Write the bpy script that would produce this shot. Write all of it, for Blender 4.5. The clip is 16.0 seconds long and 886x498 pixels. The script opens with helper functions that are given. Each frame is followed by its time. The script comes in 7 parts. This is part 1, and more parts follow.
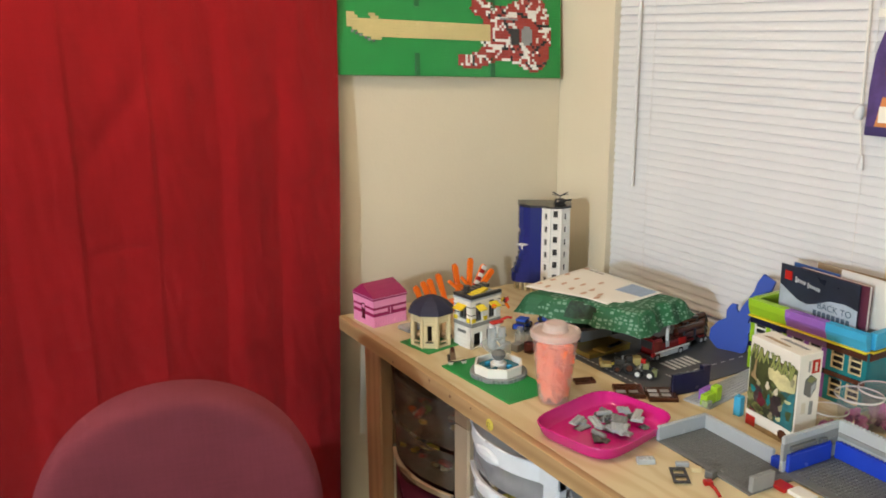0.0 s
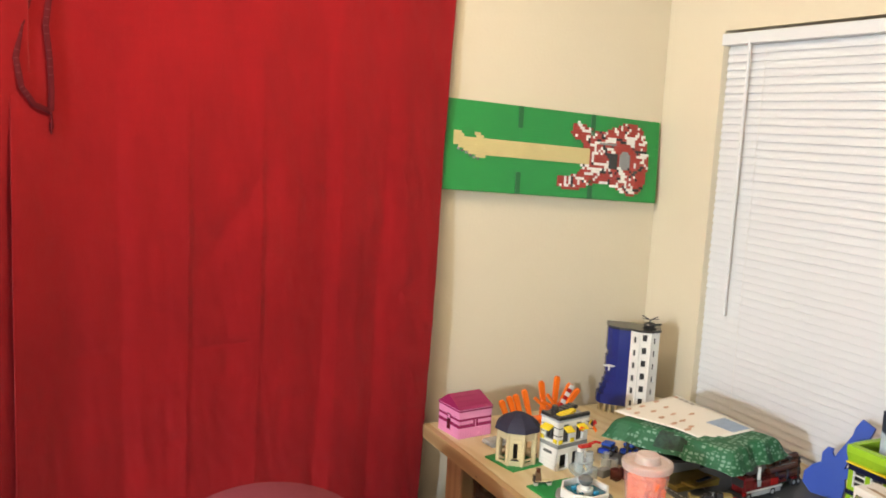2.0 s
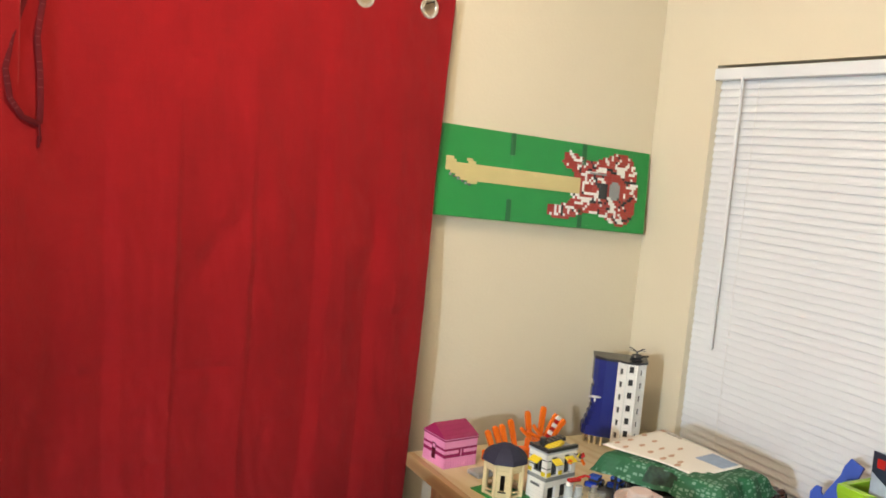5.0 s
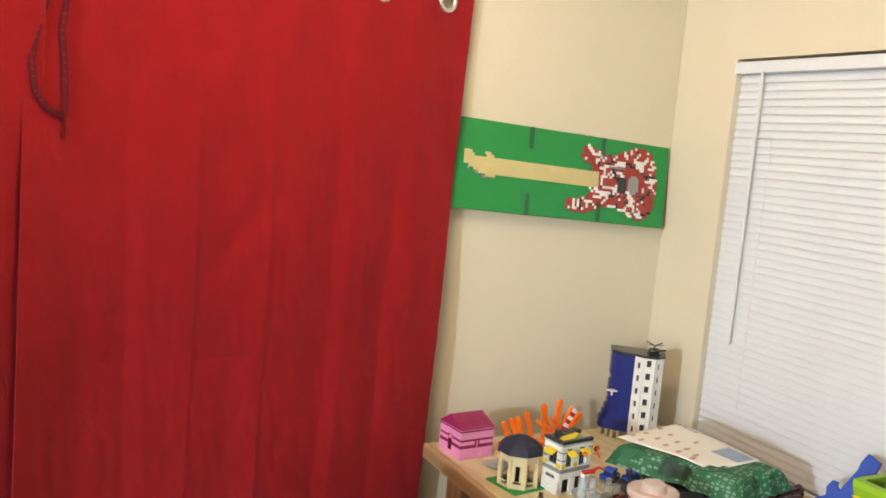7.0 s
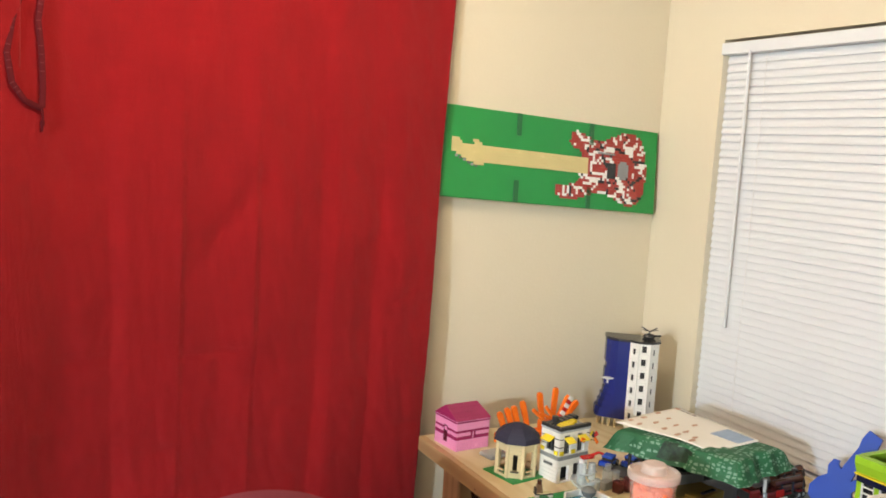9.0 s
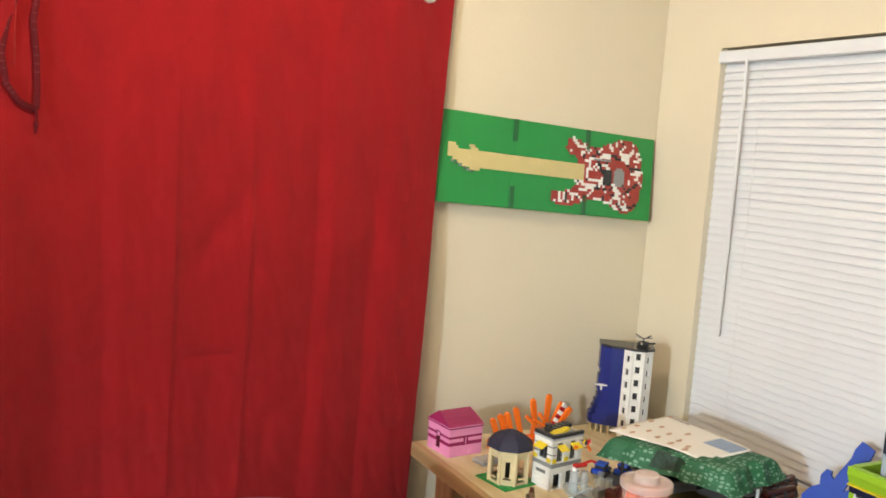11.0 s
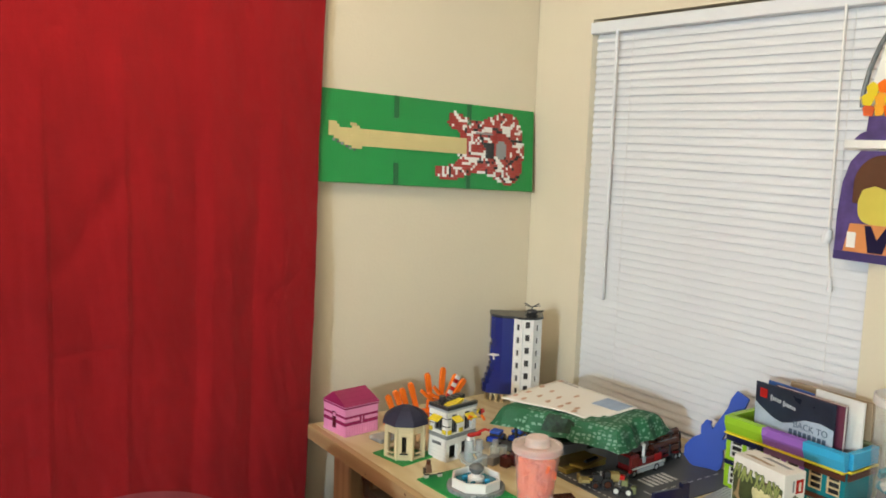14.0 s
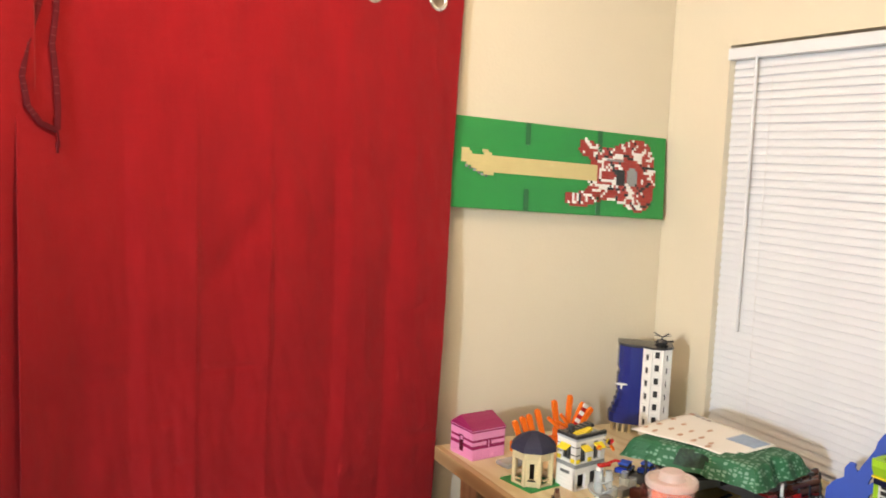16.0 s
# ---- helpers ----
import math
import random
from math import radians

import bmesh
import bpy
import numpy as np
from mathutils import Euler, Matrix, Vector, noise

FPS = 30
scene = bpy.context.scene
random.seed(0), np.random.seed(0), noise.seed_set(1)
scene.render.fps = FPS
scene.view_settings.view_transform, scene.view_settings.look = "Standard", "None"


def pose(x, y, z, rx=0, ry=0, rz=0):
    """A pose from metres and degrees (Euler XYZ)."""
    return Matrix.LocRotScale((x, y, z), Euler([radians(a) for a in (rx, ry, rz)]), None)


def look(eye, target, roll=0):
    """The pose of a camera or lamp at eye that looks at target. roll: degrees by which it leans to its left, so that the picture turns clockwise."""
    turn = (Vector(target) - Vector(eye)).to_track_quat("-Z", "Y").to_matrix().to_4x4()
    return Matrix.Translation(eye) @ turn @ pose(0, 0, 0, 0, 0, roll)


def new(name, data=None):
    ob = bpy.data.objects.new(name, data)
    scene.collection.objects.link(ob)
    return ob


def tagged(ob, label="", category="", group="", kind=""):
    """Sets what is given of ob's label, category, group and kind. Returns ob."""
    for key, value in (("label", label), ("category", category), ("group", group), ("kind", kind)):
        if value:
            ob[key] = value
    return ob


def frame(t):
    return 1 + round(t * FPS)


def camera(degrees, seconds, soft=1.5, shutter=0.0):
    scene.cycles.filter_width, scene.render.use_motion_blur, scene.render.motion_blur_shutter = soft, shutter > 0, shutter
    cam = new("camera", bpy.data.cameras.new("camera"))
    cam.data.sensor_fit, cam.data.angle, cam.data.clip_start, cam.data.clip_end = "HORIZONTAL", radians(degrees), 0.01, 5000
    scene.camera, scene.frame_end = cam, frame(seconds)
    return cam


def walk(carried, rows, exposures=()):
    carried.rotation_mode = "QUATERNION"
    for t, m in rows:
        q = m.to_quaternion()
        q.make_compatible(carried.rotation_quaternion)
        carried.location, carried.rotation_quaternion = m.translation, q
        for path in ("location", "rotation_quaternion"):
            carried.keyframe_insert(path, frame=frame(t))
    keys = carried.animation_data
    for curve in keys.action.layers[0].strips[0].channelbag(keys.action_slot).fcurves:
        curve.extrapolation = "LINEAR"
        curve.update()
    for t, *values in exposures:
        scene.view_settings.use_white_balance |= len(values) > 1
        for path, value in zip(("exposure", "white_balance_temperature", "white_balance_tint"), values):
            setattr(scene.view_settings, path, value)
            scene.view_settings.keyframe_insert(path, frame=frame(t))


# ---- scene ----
import functools

cam = camera(54.3, 16.0, soft=1.75, shutter=0.4)
PATH = [
    (0, (0.069, -0.176, 1.527), (1.063, 1.487, 1.031), -0.3),
    (0.5, (0.059, -0.213, 1.538), (0.994, 1.489, 1.058), -0.8),
    (1, (0.047, -0.223, 1.544), (0.92, 1.523, 1.11), -0.4),
    (1.5, (0.012, -0.191, 1.564), (0.88, 1.583, 1.251), 1.2),
    (2, (-0.013, -0.171, 1.577), (0.863, 1.605, 1.298), 3.0),
    (2.5, (0.031, -0.202, 1.554), (0.836, 1.6, 1.233), 4.6),
    (3, (0.025, -0.243, 1.572), (0.75, 1.594, 1.254), 3.7),
    (3.5, (0.019, -0.228, 1.572), (0.766, 1.609, 1.312), 4.2),
    (4, (-0.044, -0.139, 1.594), (0.837, 1.641, 1.361), 5.4),
    (6.5, (-0.049, -0.117, 1.571), (0.903, 1.628, 1.344), 4.7),
    (7, (-0.039, -0.145, 1.579), (0.848, 1.631, 1.338), 5.0),
    (7.5, (-0.049, -0.123, 1.563), (0.838, 1.655, 1.339), 4.9),
    (8, (-0.055, -0.111, 1.563), (0.848, 1.659, 1.33), 4.6),
    (8.5, (-0.039, -0.111, 1.547), (0.876, 1.652, 1.31), 4.2),
    (9, (-0.027, -0.121, 1.528), (0.883, 1.646, 1.304), 3.5),
    (11.5, (-0.023, -0.115, 1.549), (0.904, 1.644, 1.334), 4.8),
    (12, (-0.053, -0.122, 1.559), (0.886, 1.634, 1.374), 5.4),
    (12.5, (-0.064, -0.126, 1.557), (0.905, 1.616, 1.397), 4.6),
    (13, (-0.044, -0.132, 1.554), (0.942, 1.599, 1.377), 3.2),
    (13.5, (-0.021, -0.139, 1.544), (1.032, 1.547, 1.325), 2.1),
    (14, (0.0, -0.131, 1.537), (1.122, 1.504, 1.28), 2.0),
    (14.5, (-0.006, -0.132, 1.541), (1.117, 1.505, 1.298), 2.6),
    (15, (-0.015, -0.12, 1.535), (1.046, 1.562, 1.315), 2.6),
    (15.5, (-0.019, -0.119, 1.533), (0.937, 1.623, 1.307), 1.7),
    (16, (-0.048, -0.123, 1.547), (0.85, 1.651, 1.331), 2.3),
]
EXPOSURES = [(0.0, -0.14), (0.5, -0.13), (1.0, -0.11), (1.5, -0.05), (2.0, 0.13), (2.5, 0.17), (3.0, 0.22), (3.5, 0.24), (4.0, 0.10), (6.5, -0.02), (7.0, 0.05), (8.0, 0.09), (9.0, 0.11), (11.5, 0.05), (12.5, 0.04), (13.0, 0.01), (13.5, 0.06), (14.0, -0.16), (14.5, -0.21), (15.0, -0.22), (15.5, -0.06), (16.0, 0.20)]


def cool(t):
    """How far the white balance has drifted towards a cooler, greener picture (below zero: a warmer one)."""
    return max(0.5 * max(0.0, 1.0 - abs(t - 13.9) / 0.6), 0.15 * max(0.0, 1.0 - t / 1.6)) - 0.10 + 0.16 * min(1.0, max(0.0, t - 3.2), max(0.0, 14.6 - t)) - 0.30 * min(1.0, max(0.0, t - 15.0))


walk(cam, [(t, look(eye, target, roll)) for t, eye, target, roll in PATH], [(t, stops, 6500 - 500 * cool(t), 10 - 10 * cool(t)) for t, stops in EXPOSURES])

# ---- world and lights ----
world = bpy.data.worlds.new("world")
scene.world = world
world.use_nodes = True
world.node_tree.nodes["Background"].inputs[0].default_value = (0.02, 0.025, 0.04, 1)
world.node_tree.nodes["Background"].inputs[1].default_value = 1.0


def globe_lamp(name, at, radius, watts, colour):
    data = bpy.data.lights.new(name, "POINT")
    data.shadow_soft_size, data.energy, data.color = radius, watts, colour
    ob = new(name, data)
    ob.location = at
    return ob


globe_lamp("room_lamp", (-4.46, -2.06, 2.17), 0.07, 700, (0.84, 1.0, 1.18))
globe_lamp("ceiling_lamp", (0.38, 1.19, 2.27), 0.16, 24.8, (1.21, 0.935, 0.67))


# ---- materials ----
def material(name, colour, rough=0.5, vary=0.08, scale=12.0, bump=0.15, fine=300.0, metallic=0.0, coords="Object", stretch=(1, 1, 1)):
    """A surface with broad and fine variation of colour, roughness and relief."""
    mat = bpy.data.materials.new(name)
    mat.use_nodes = True
    nt = mat.node_tree
    bsdf = nt.nodes["Principled BSDF"]
    co = nt.nodes.new("ShaderNodeTexCoord")
    mp = nt.nodes.new("ShaderNodeMapping")
    mp.inputs["Scale"].default_value = stretch
    nt.links.new(co.outputs[coords], mp.inputs[0])
    broad = nt.nodes.new("ShaderNodeTexNoise")
    broad.inputs["Scale"].default_value, broad.inputs["Detail"].default_value = scale, 6
    small = nt.nodes.new("ShaderNodeTexNoise")
    small.inputs["Scale"].default_value, small.inputs["Detail"].default_value = fine, 3
    for n in (broad, small):
        nt.links.new(mp.outputs[0], n.inputs[0])
    mix = nt.nodes.new("ShaderNodeMix")
    mix.data_type = "RGBA"
    mix.inputs[6].default_value = (*[c * (1 - vary) for c in colour], 1)
    mix.inputs[7].default_value = (*[min(1, c * (1 + vary)) for c in colour], 1)
    add = nt.nodes.new("ShaderNodeMath")
    add.operation = "MULTIPLY_ADD"
    add.inputs[1].default_value = 0.35
    nt.links.new(small.outputs[0], add.inputs[0])
    less = nt.nodes.new("ShaderNodeMath")
    less.operation = "MULTIPLY_ADD"
    less.inputs[1].default_value, less.inputs[2].default_value = 1.6, -0.47
    nt.links.new(broad.outputs[0], less.inputs[0])
    nt.links.new(less.outputs[0], add.inputs[2])
    nt.links.new(add.outputs[0], mix.inputs[0])
    nt.links.new(mix.outputs[2], bsdf.inputs["Base Color"])
    ro = nt.nodes.new("ShaderNodeMapRange")
    ro.inputs[3].default_value, ro.inputs[4].default_value = max(0.03, rough - 0.08), min(1, rough + 0.08)
    nt.links.new(broad.outputs[0], ro.inputs[0])
    nt.links.new(ro.outputs[0], bsdf.inputs["Roughness"])
    bsdf.inputs["Metallic"].default_value = metallic
    if bump:
        bp = nt.nodes.new("ShaderNodeBump")
        bp.inputs["Strength"].default_value, bp.inputs["Distance"].default_value = bump, 0.002
        nt.links.new(small.outputs[0], bp.inputs["Height"])
        nt.links.new(bp.outputs[0], bsdf.inputs["Normal"])
    return mat


def nodes_of(mat):
    return mat.node_tree, mat.node_tree.nodes, mat.node_tree.links, mat.node_tree.nodes["Principled BSDF"]


PLASTICS = {}


def plastic(name, colour, rough=0.24):
    if name not in PLASTICS:
        PLASTICS[name] = material(name + "_plastic", colour, rough, 0.06, 25.0, 0.05, 500.0)
    return PLASTICS[name]


def wood_material(name, light, dark, axis, along=0.22, across=2.6, swirl=7.0):
    """Pine: long grain streaks and growth rings along one axis; a larger swirl gives the figure of peeled plywood."""
    mat = material(name, light, 0.45, 0.06, 5.0, 0.10, 260.0, stretch=tuple(0.12 if a == axis else 1.0 for a in "xyz"))
    nt, nodes, links, bsdf = nodes_of(mat)
    co = nodes.new("ShaderNodeTexCoord")
    mp = nodes.new("ShaderNodeMapping")
    mp.inputs["Scale"].default_value = tuple(along if a == axis else across for a in "xyz")
    links.new(co.outputs["Object"], mp.inputs[0])
    rings = nodes.new("ShaderNodeTexWave")
    rings.wave_type, rings.rings_direction = "RINGS", axis.upper()
    for key, v in (("Scale", 3.2), ("Distortion", swirl), ("Detail", 3.0), ("Detail Scale", 1.1)):
        rings.inputs[key].default_value = v
    links.new(mp.outputs[0], rings.inputs[0])
    ramp = nodes.new("ShaderNodeValToRGB")
    ramp.color_ramp.elements[0].color, ramp.color_ramp.elements[1].color = (*light, 1), (*dark, 1)
    ramp.color_ramp.elements[0].position, ramp.color_ramp.elements[1].position = 0.35, 1.0
    links.new(rings.outputs[0], ramp.inputs[0])
    old = bsdf.inputs["Base Color"].links[0].from_socket
    mix = nodes.new("ShaderNodeMix")
    mix.data_type, mix.blend_type = "RGBA", "MIX"
    mix.inputs[0].default_value = 0.72
    links.new(old, mix.inputs[6])
    links.new(ramp.outputs[0], mix.inputs[7])
    links.new(mix.outputs[2], bsdf.inputs["Base Color"])
    return mat


def weave(mat, scale, strength, colour_mix=0.0):
    """Adds a thread pattern to a cloth's relief."""
    nt, nodes, links, bsdf = nodes_of(mat)
    co = nodes.new("ShaderNodeTexCoord")
    waves = []
    for direction in ("X", "Z"):
        w = nodes.new("ShaderNodeTexWave")
        w.bands_direction = direction
        w.inputs["Scale"].default_value, w.inputs["Distortion"].default_value, w.inputs["Detail"].default_value = scale, 1.5, 2
        links.new(co.outputs["Object"], w.inputs[0])
        waves.append(w)
    mul = nodes.new("ShaderNodeMath")
    mul.operation = "ADD"
    links.new(waves[0].outputs[1], mul.inputs[0])
    links.new(waves[1].outputs[1], mul.inputs[1])
    bp = nodes.new("ShaderNodeBump")
    bp.inputs["Strength"].default_value, bp.inputs["Distance"].default_value = strength, 0.001
    links.new(mul.outputs[0], bp.inputs["Height"])
    if bsdf.inputs["Normal"].links:
        links.new(bsdf.inputs["Normal"].links[0].from_socket, bp.inputs["Normal"])
    links.new(bp.outputs[0], bsdf.inputs["Normal"])
    bsdf.inputs["Specular IOR Level"].default_value = 0.12
    if colour_mix:
        base = bsdf.inputs["Base Color"].links[0].from_socket
        for stretch in ((170, 1, 14), (12, 1, 190)):
            mp = nodes.new("ShaderNodeMapping")
            mp.inputs["Scale"].default_value = stretch
            links.new(co.outputs["Object"], mp.inputs[0])
            slub = nodes.new("ShaderNodeTexNoise")
            slub.inputs["Scale"].default_value, slub.inputs["Detail"].default_value = 1.0, 2
            links.new(mp.outputs[0], slub.inputs[0])
            rng = nodes.new("ShaderNodeMapRange")
            rng.inputs[1].default_value, rng.inputs[2].default_value = 0.3, 0.7
            rng.inputs[3].default_value, rng.inputs[4].default_value = 1 - colour_mix, 1 + colour_mix
            links.new(slub.outputs[0], rng.inputs[0])
            mul2 = nodes.new("ShaderNodeMix")
            mul2.data_type, mul2.blend_type = "RGBA", "MULTIPLY"
            mul2.inputs[0].default_value = 1.0
            links.new(base, mul2.inputs[6])
            links.new(rng.outputs[0], mul2.inputs[7])
            base = mul2.outputs[2]
        links.new(base, bsdf.inputs["Base Color"])
    return mat


def clear_plastic(name, tint, see, rough=0.3, haze=0.35):
    """Translucent plastic: part of the light goes straight through, part is scattered, part mirrored."""
    mat = bpy.data.materials.new(name)
    mat.use_nodes = True
    nt = mat.node_tree
    nodes, links = nt.nodes, nt.links
    bsdf, out = nodes["Principled BSDF"], nodes["Material Output"]
    bsdf.inputs["Base Color"].default_value = (*tint, 1)
    bsdf.inputs["Roughness"].default_value = rough
    no = nodes.new("ShaderNodeTexNoise")
    no.inputs["Scale"].default_value = 30
    co = nodes.new("ShaderNodeTexCoord")
    links.new(co.outputs["Object"], no.inputs[0])
    tr = nodes.new("ShaderNodeBsdfTransparent")
    tr.inputs[0].default_value = (*[0.4 + 0.6 * c for c in tint], 1)
    tl = nodes.new("ShaderNodeBsdfTranslucent")
    tl.inputs[0].default_value = (*tint, 1)
    scatter = nodes.new("ShaderNodeMixShader")
    scatter.inputs[0].default_value = haze
    links.new(bsdf.outputs[0], scatter.inputs[1])
    links.new(tl.outputs[0], scatter.inputs[2])
    rng = nodes.new("ShaderNodeMapRange")
    rng.inputs[3].default_value, rng.inputs[4].default_value = see - 0.06, see + 0.06
    links.new(no.outputs[0], rng.inputs[0])
    mix = nodes.new("ShaderNodeMixShader")
    links.new(rng.outputs[0], mix.inputs[0])
    links.new(scatter.outputs[0], mix.inputs[1])
    links.new(tr.outputs[0], mix.inputs[2])
    links.new(mix.outputs[0], out.inputs[0])
    return mat


def camo_material():
    """Dark green plastic with clusters of pale, pebble-shaped patches."""
    mat = material("camo", (0.011, 0.105, 0.042), 0.66, 0.3, 14.0, 0.1, 200.0)
    nt, nodes, links, bsdf = nodes_of(mat)
    co = nodes.new("ShaderNodeTexCoord")
    warp = nodes.new("ShaderNodeTexNoise")
    warp.inputs["Scale"].default_value = 55
    links.new(co.outputs["Object"], warp.inputs[0])
    bend = nodes.new("ShaderNodeVectorMath")
    bend.operation = "MULTIPLY_ADD"
    bend.inputs[1].default_value = (0.005, 0.005, 0.005)
    links.new(warp.outputs[1], bend.inputs[0])
    links.new(co.outputs["Object"], bend.inputs[2])
    squash = nodes.new("ShaderNodeMapping")
    squash.inputs["Scale"].default_value = (1.0, 1.0, 1.55)
    links.new(bend.outputs[0], squash.inputs[0])
    cells = []
    for feature in ("DISTANCE_TO_EDGE", "F1"):
        vo = nodes.new("ShaderNodeTexVoronoi")
        vo.feature = feature
        vo.inputs["Scale"].default_value, vo.inputs["Randomness"].default_value = 80.0, 0.42
        links.new(squash.outputs[0], vo.inputs["Vector"])
        cells.append(vo)
    inside = nodes.new("ShaderNodeMath")
    inside.operation = "GREATER_THAN"
    inside.inputs[1].default_value = 0.17
    links.new(cells[0].outputs["Distance"], inside.inputs[0])
    pick = nodes.new("ShaderNodeSeparateColor")
    links.new(cells[1].outputs["Color"], pick.inputs[0])
    chosen = nodes.new("ShaderNodeMath")
    chosen.operation = "GREATER_THAN"
    chosen.inputs[1].default_value = 0.36
    links.new(pick.outputs[0], chosen.inputs[0])
    cl = nodes.new("ShaderNodeTexNoise")
    cl.inputs["Scale"].default_value, cl.inputs["Detail"].default_value = 20, 0
    links.new(co.outputs["Object"], cl.inputs[0])
    where = nodes.new("ShaderNodeMath")
    where.operation = "GREATER_THAN"
    where.inputs[1].default_value = 0.33
    links.new(cl.outputs[0], where.inputs[0])
    some = nodes.new("ShaderNodeMath")
    some.operation = "MULTIPLY"
    links.new(inside.outputs[0], some.inputs[0])
    links.new(chosen.outputs[0], some.inputs[1])
    both = nodes.new("ShaderNodeMath")
    both.operation = "MULTIPLY"
    links.new(some.outputs[0], both.inputs[0])
    links.new(where.outputs[0], both.inputs[1])
    old = bsdf.inputs["Base Color"].links[0].from_socket
    mix = nodes.new("ShaderNodeMix")
    mix.data_type = "RGBA"
    mix.inputs[7].default_value = (0.15, 0.28, 0.20, 1)
    links.new(both.outputs[0], mix.inputs[0])
    links.new(old, mix.inputs[6])
    links.new(mix.outputs[2], bsdf.inputs["Base Color"])
    return mat


def art_material():
    """A busy dark printed scene: irregular patches in a few inks."""
    mat = material("box_art_print", (0.10, 0.13, 0.07), 0.35, 0.3, 38.0, 0.03, 160.0)
    nt, nodes, links, bsdf = nodes_of(mat)
    co = nodes.new("ShaderNodeTexCoord")
    no = nodes.new("ShaderNodeTexNoise")
    no.inputs["Scale"].default_value = 60
    links.new(co.outputs["Object"], no.inputs[0])
    add = nodes.new("ShaderNodeMix")
    add.data_type, add.blend_type = "RGBA", "ADD"
    add.inputs[0].default_value = 0.03
    links.new(co.outputs["Object"], add.inputs[6])
    links.new(no.outputs[1], add.inputs[7])
    vo = nodes.new("ShaderNodeTexVoronoi")
    vo.inputs["Scale"].default_value = 95
    links.new(add.outputs[2], vo.inputs[0])
    sep = nodes.new("ShaderNodeSeparateColor")
    links.new(vo.outputs[1], sep.inputs[0])
    ramp = nodes.new("ShaderNodeValToRGB")
    ramp.color_ramp.interpolation = "CONSTANT"
    inks = ((0.0, (0.020, 0.035, 0.016)), (0.22, (0.055, 0.075, 0.025)), (0.40, (0.012, 0.012, 0.014)), (0.58, (0.13, 0.16, 0.05)), (0.70, (0.10, 0.055, 0.03)), (0.80, (0.02, 0.10, 0.11)), (0.88, (0.38, 0.34, 0.20)), (0.95, (0.12, 0.02, 0.03)))
    els = ramp.color_ramp.elements
    els[0].color = (*inks[0][1], 1)
    els[1].position, els[1].color = inks[1][0], (*inks[1][1], 1)
    for at_, ink in inks[2:]:
        els.new(at_).color = (*ink, 1)
    links.new(sep.outputs[0], ramp.inputs[0])
    links.new(ramp.outputs[0], bsdf.inputs["Base Color"])
    return mat


WALL = material("cream_wall_paint", (0.655, 0.583, 0.440), 0.75, 0.035, 1.6, 0.25, 130.0)
TRIM = material("cream_trim_paint", (0.65, 0.595, 0.47), 0.45, 0.03, 3.0, 0.05, 200.0)
CEILING = material("ceiling_paint", (0.74, 0.70, 0.62), 0.9, 0.03, 2.0, 0.5, 90.0)
# The floor is out of view; its dark tone cuts bounced light.
CARPET = material("carpet", (0.085, 0.065, 0.05), 0.95, 0.2, 6.0, 0.9, 350.0)
SLAT = material("blind_vinyl", (0.675, 0.69, 0.715), 0.38, 0.03, 4.0, 0.03, 150.0)
CORD = material("white_cord", (0.76, 0.75, 0.72), 0.6, 0.05, 30.0, 0.2, 400.0)
CURTAIN = weave(material("red_curtain_cloth", (0.262, 0.0064, 0.0092), 0.9, 0.15, 6.0, 0.5, 240.0, stretch=(1.6, 1.0, 0.7)), 300.0, 0.45, 0.03)
nodes_of(CURTAIN)[3].inputs["Sheen Weight"].default_value = 0.28
nodes_of(CURTAIN)[3].inputs["Sheen Roughness"].default_value = 0.45
nodes_of(CURTAIN)[3].inputs["Sheen Tint"].default_value = (1.0, 0.45, 0.45, 1)
STEEL = material("grommet_steel", (0.72, 0.68, 0.62), 0.28, 0.06, 30.0, 0.05, 300.0, metallic=1.0)
DARKSTEEL = material("dark_steel", (0.055, 0.050, 0.050), 0.5, 0.1, 30.0, 0.1, 300.0, metallic=0.5)
STRAP = weave(material("lanyard_strap", (0.095, 0.006, 0.009), 0.8, 0.15, 20.0, 0.3, 400.0), 900.0, 0.3)
STRAPMARK = material("lanyard_print", (0.125, 0.013, 0.014), 0.8, 0.15, 40.0, 0.1, 400.0)
PINE = wood_material("pine_board", (0.645, 0.55, 0.345), (0.54, 0.42, 0.225), "y", 0.75, 2.2, 11.0)
# Edge pine is darkened to carry the shade of the table's front face.
PINE_SHADE = wood_material("pine_edge_shaded", (0.44, 0.29, 0.14), (0.31, 0.18, 0.075), "y")
# Browner post wood, its tone also lowered for shade under the top.
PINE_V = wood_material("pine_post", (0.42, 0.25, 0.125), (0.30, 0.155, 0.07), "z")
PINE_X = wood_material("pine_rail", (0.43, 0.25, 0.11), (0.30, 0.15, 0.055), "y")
CHAIRCLOTH = weave(material("mauve_chair_cloth", (0.315, 0.066, 0.092), 0.9, 0.16, 7.0, 0.9, 300.0), 420.0, 0.9, 0.03)
CHAIRBLACK = material("chair_black_plastic", (0.02, 0.02, 0.022), 0.5, 0.1, 12.0, 0.2, 250.0)
FROST = clear_plastic("frosted_cup_plastic", (0.97, 0.90, 0.87), 0.80, 0.14, 0.30)
LIDFROST = clear_plastic("frosted_lid_plastic", (0.97, 0.93, 0.91), 0.64, 0.12, 0.40)
DRAWERCLEAR = clear_plastic("drawer_clear_plastic", (0.84, 0.84, 0.86), 0.68, 0.2, 0.45)
DRAWERBROWN = clear_plastic("drawer_smoked_plastic", (0.62, 0.52, 0.42), 0.86, 0.2, 0.4)
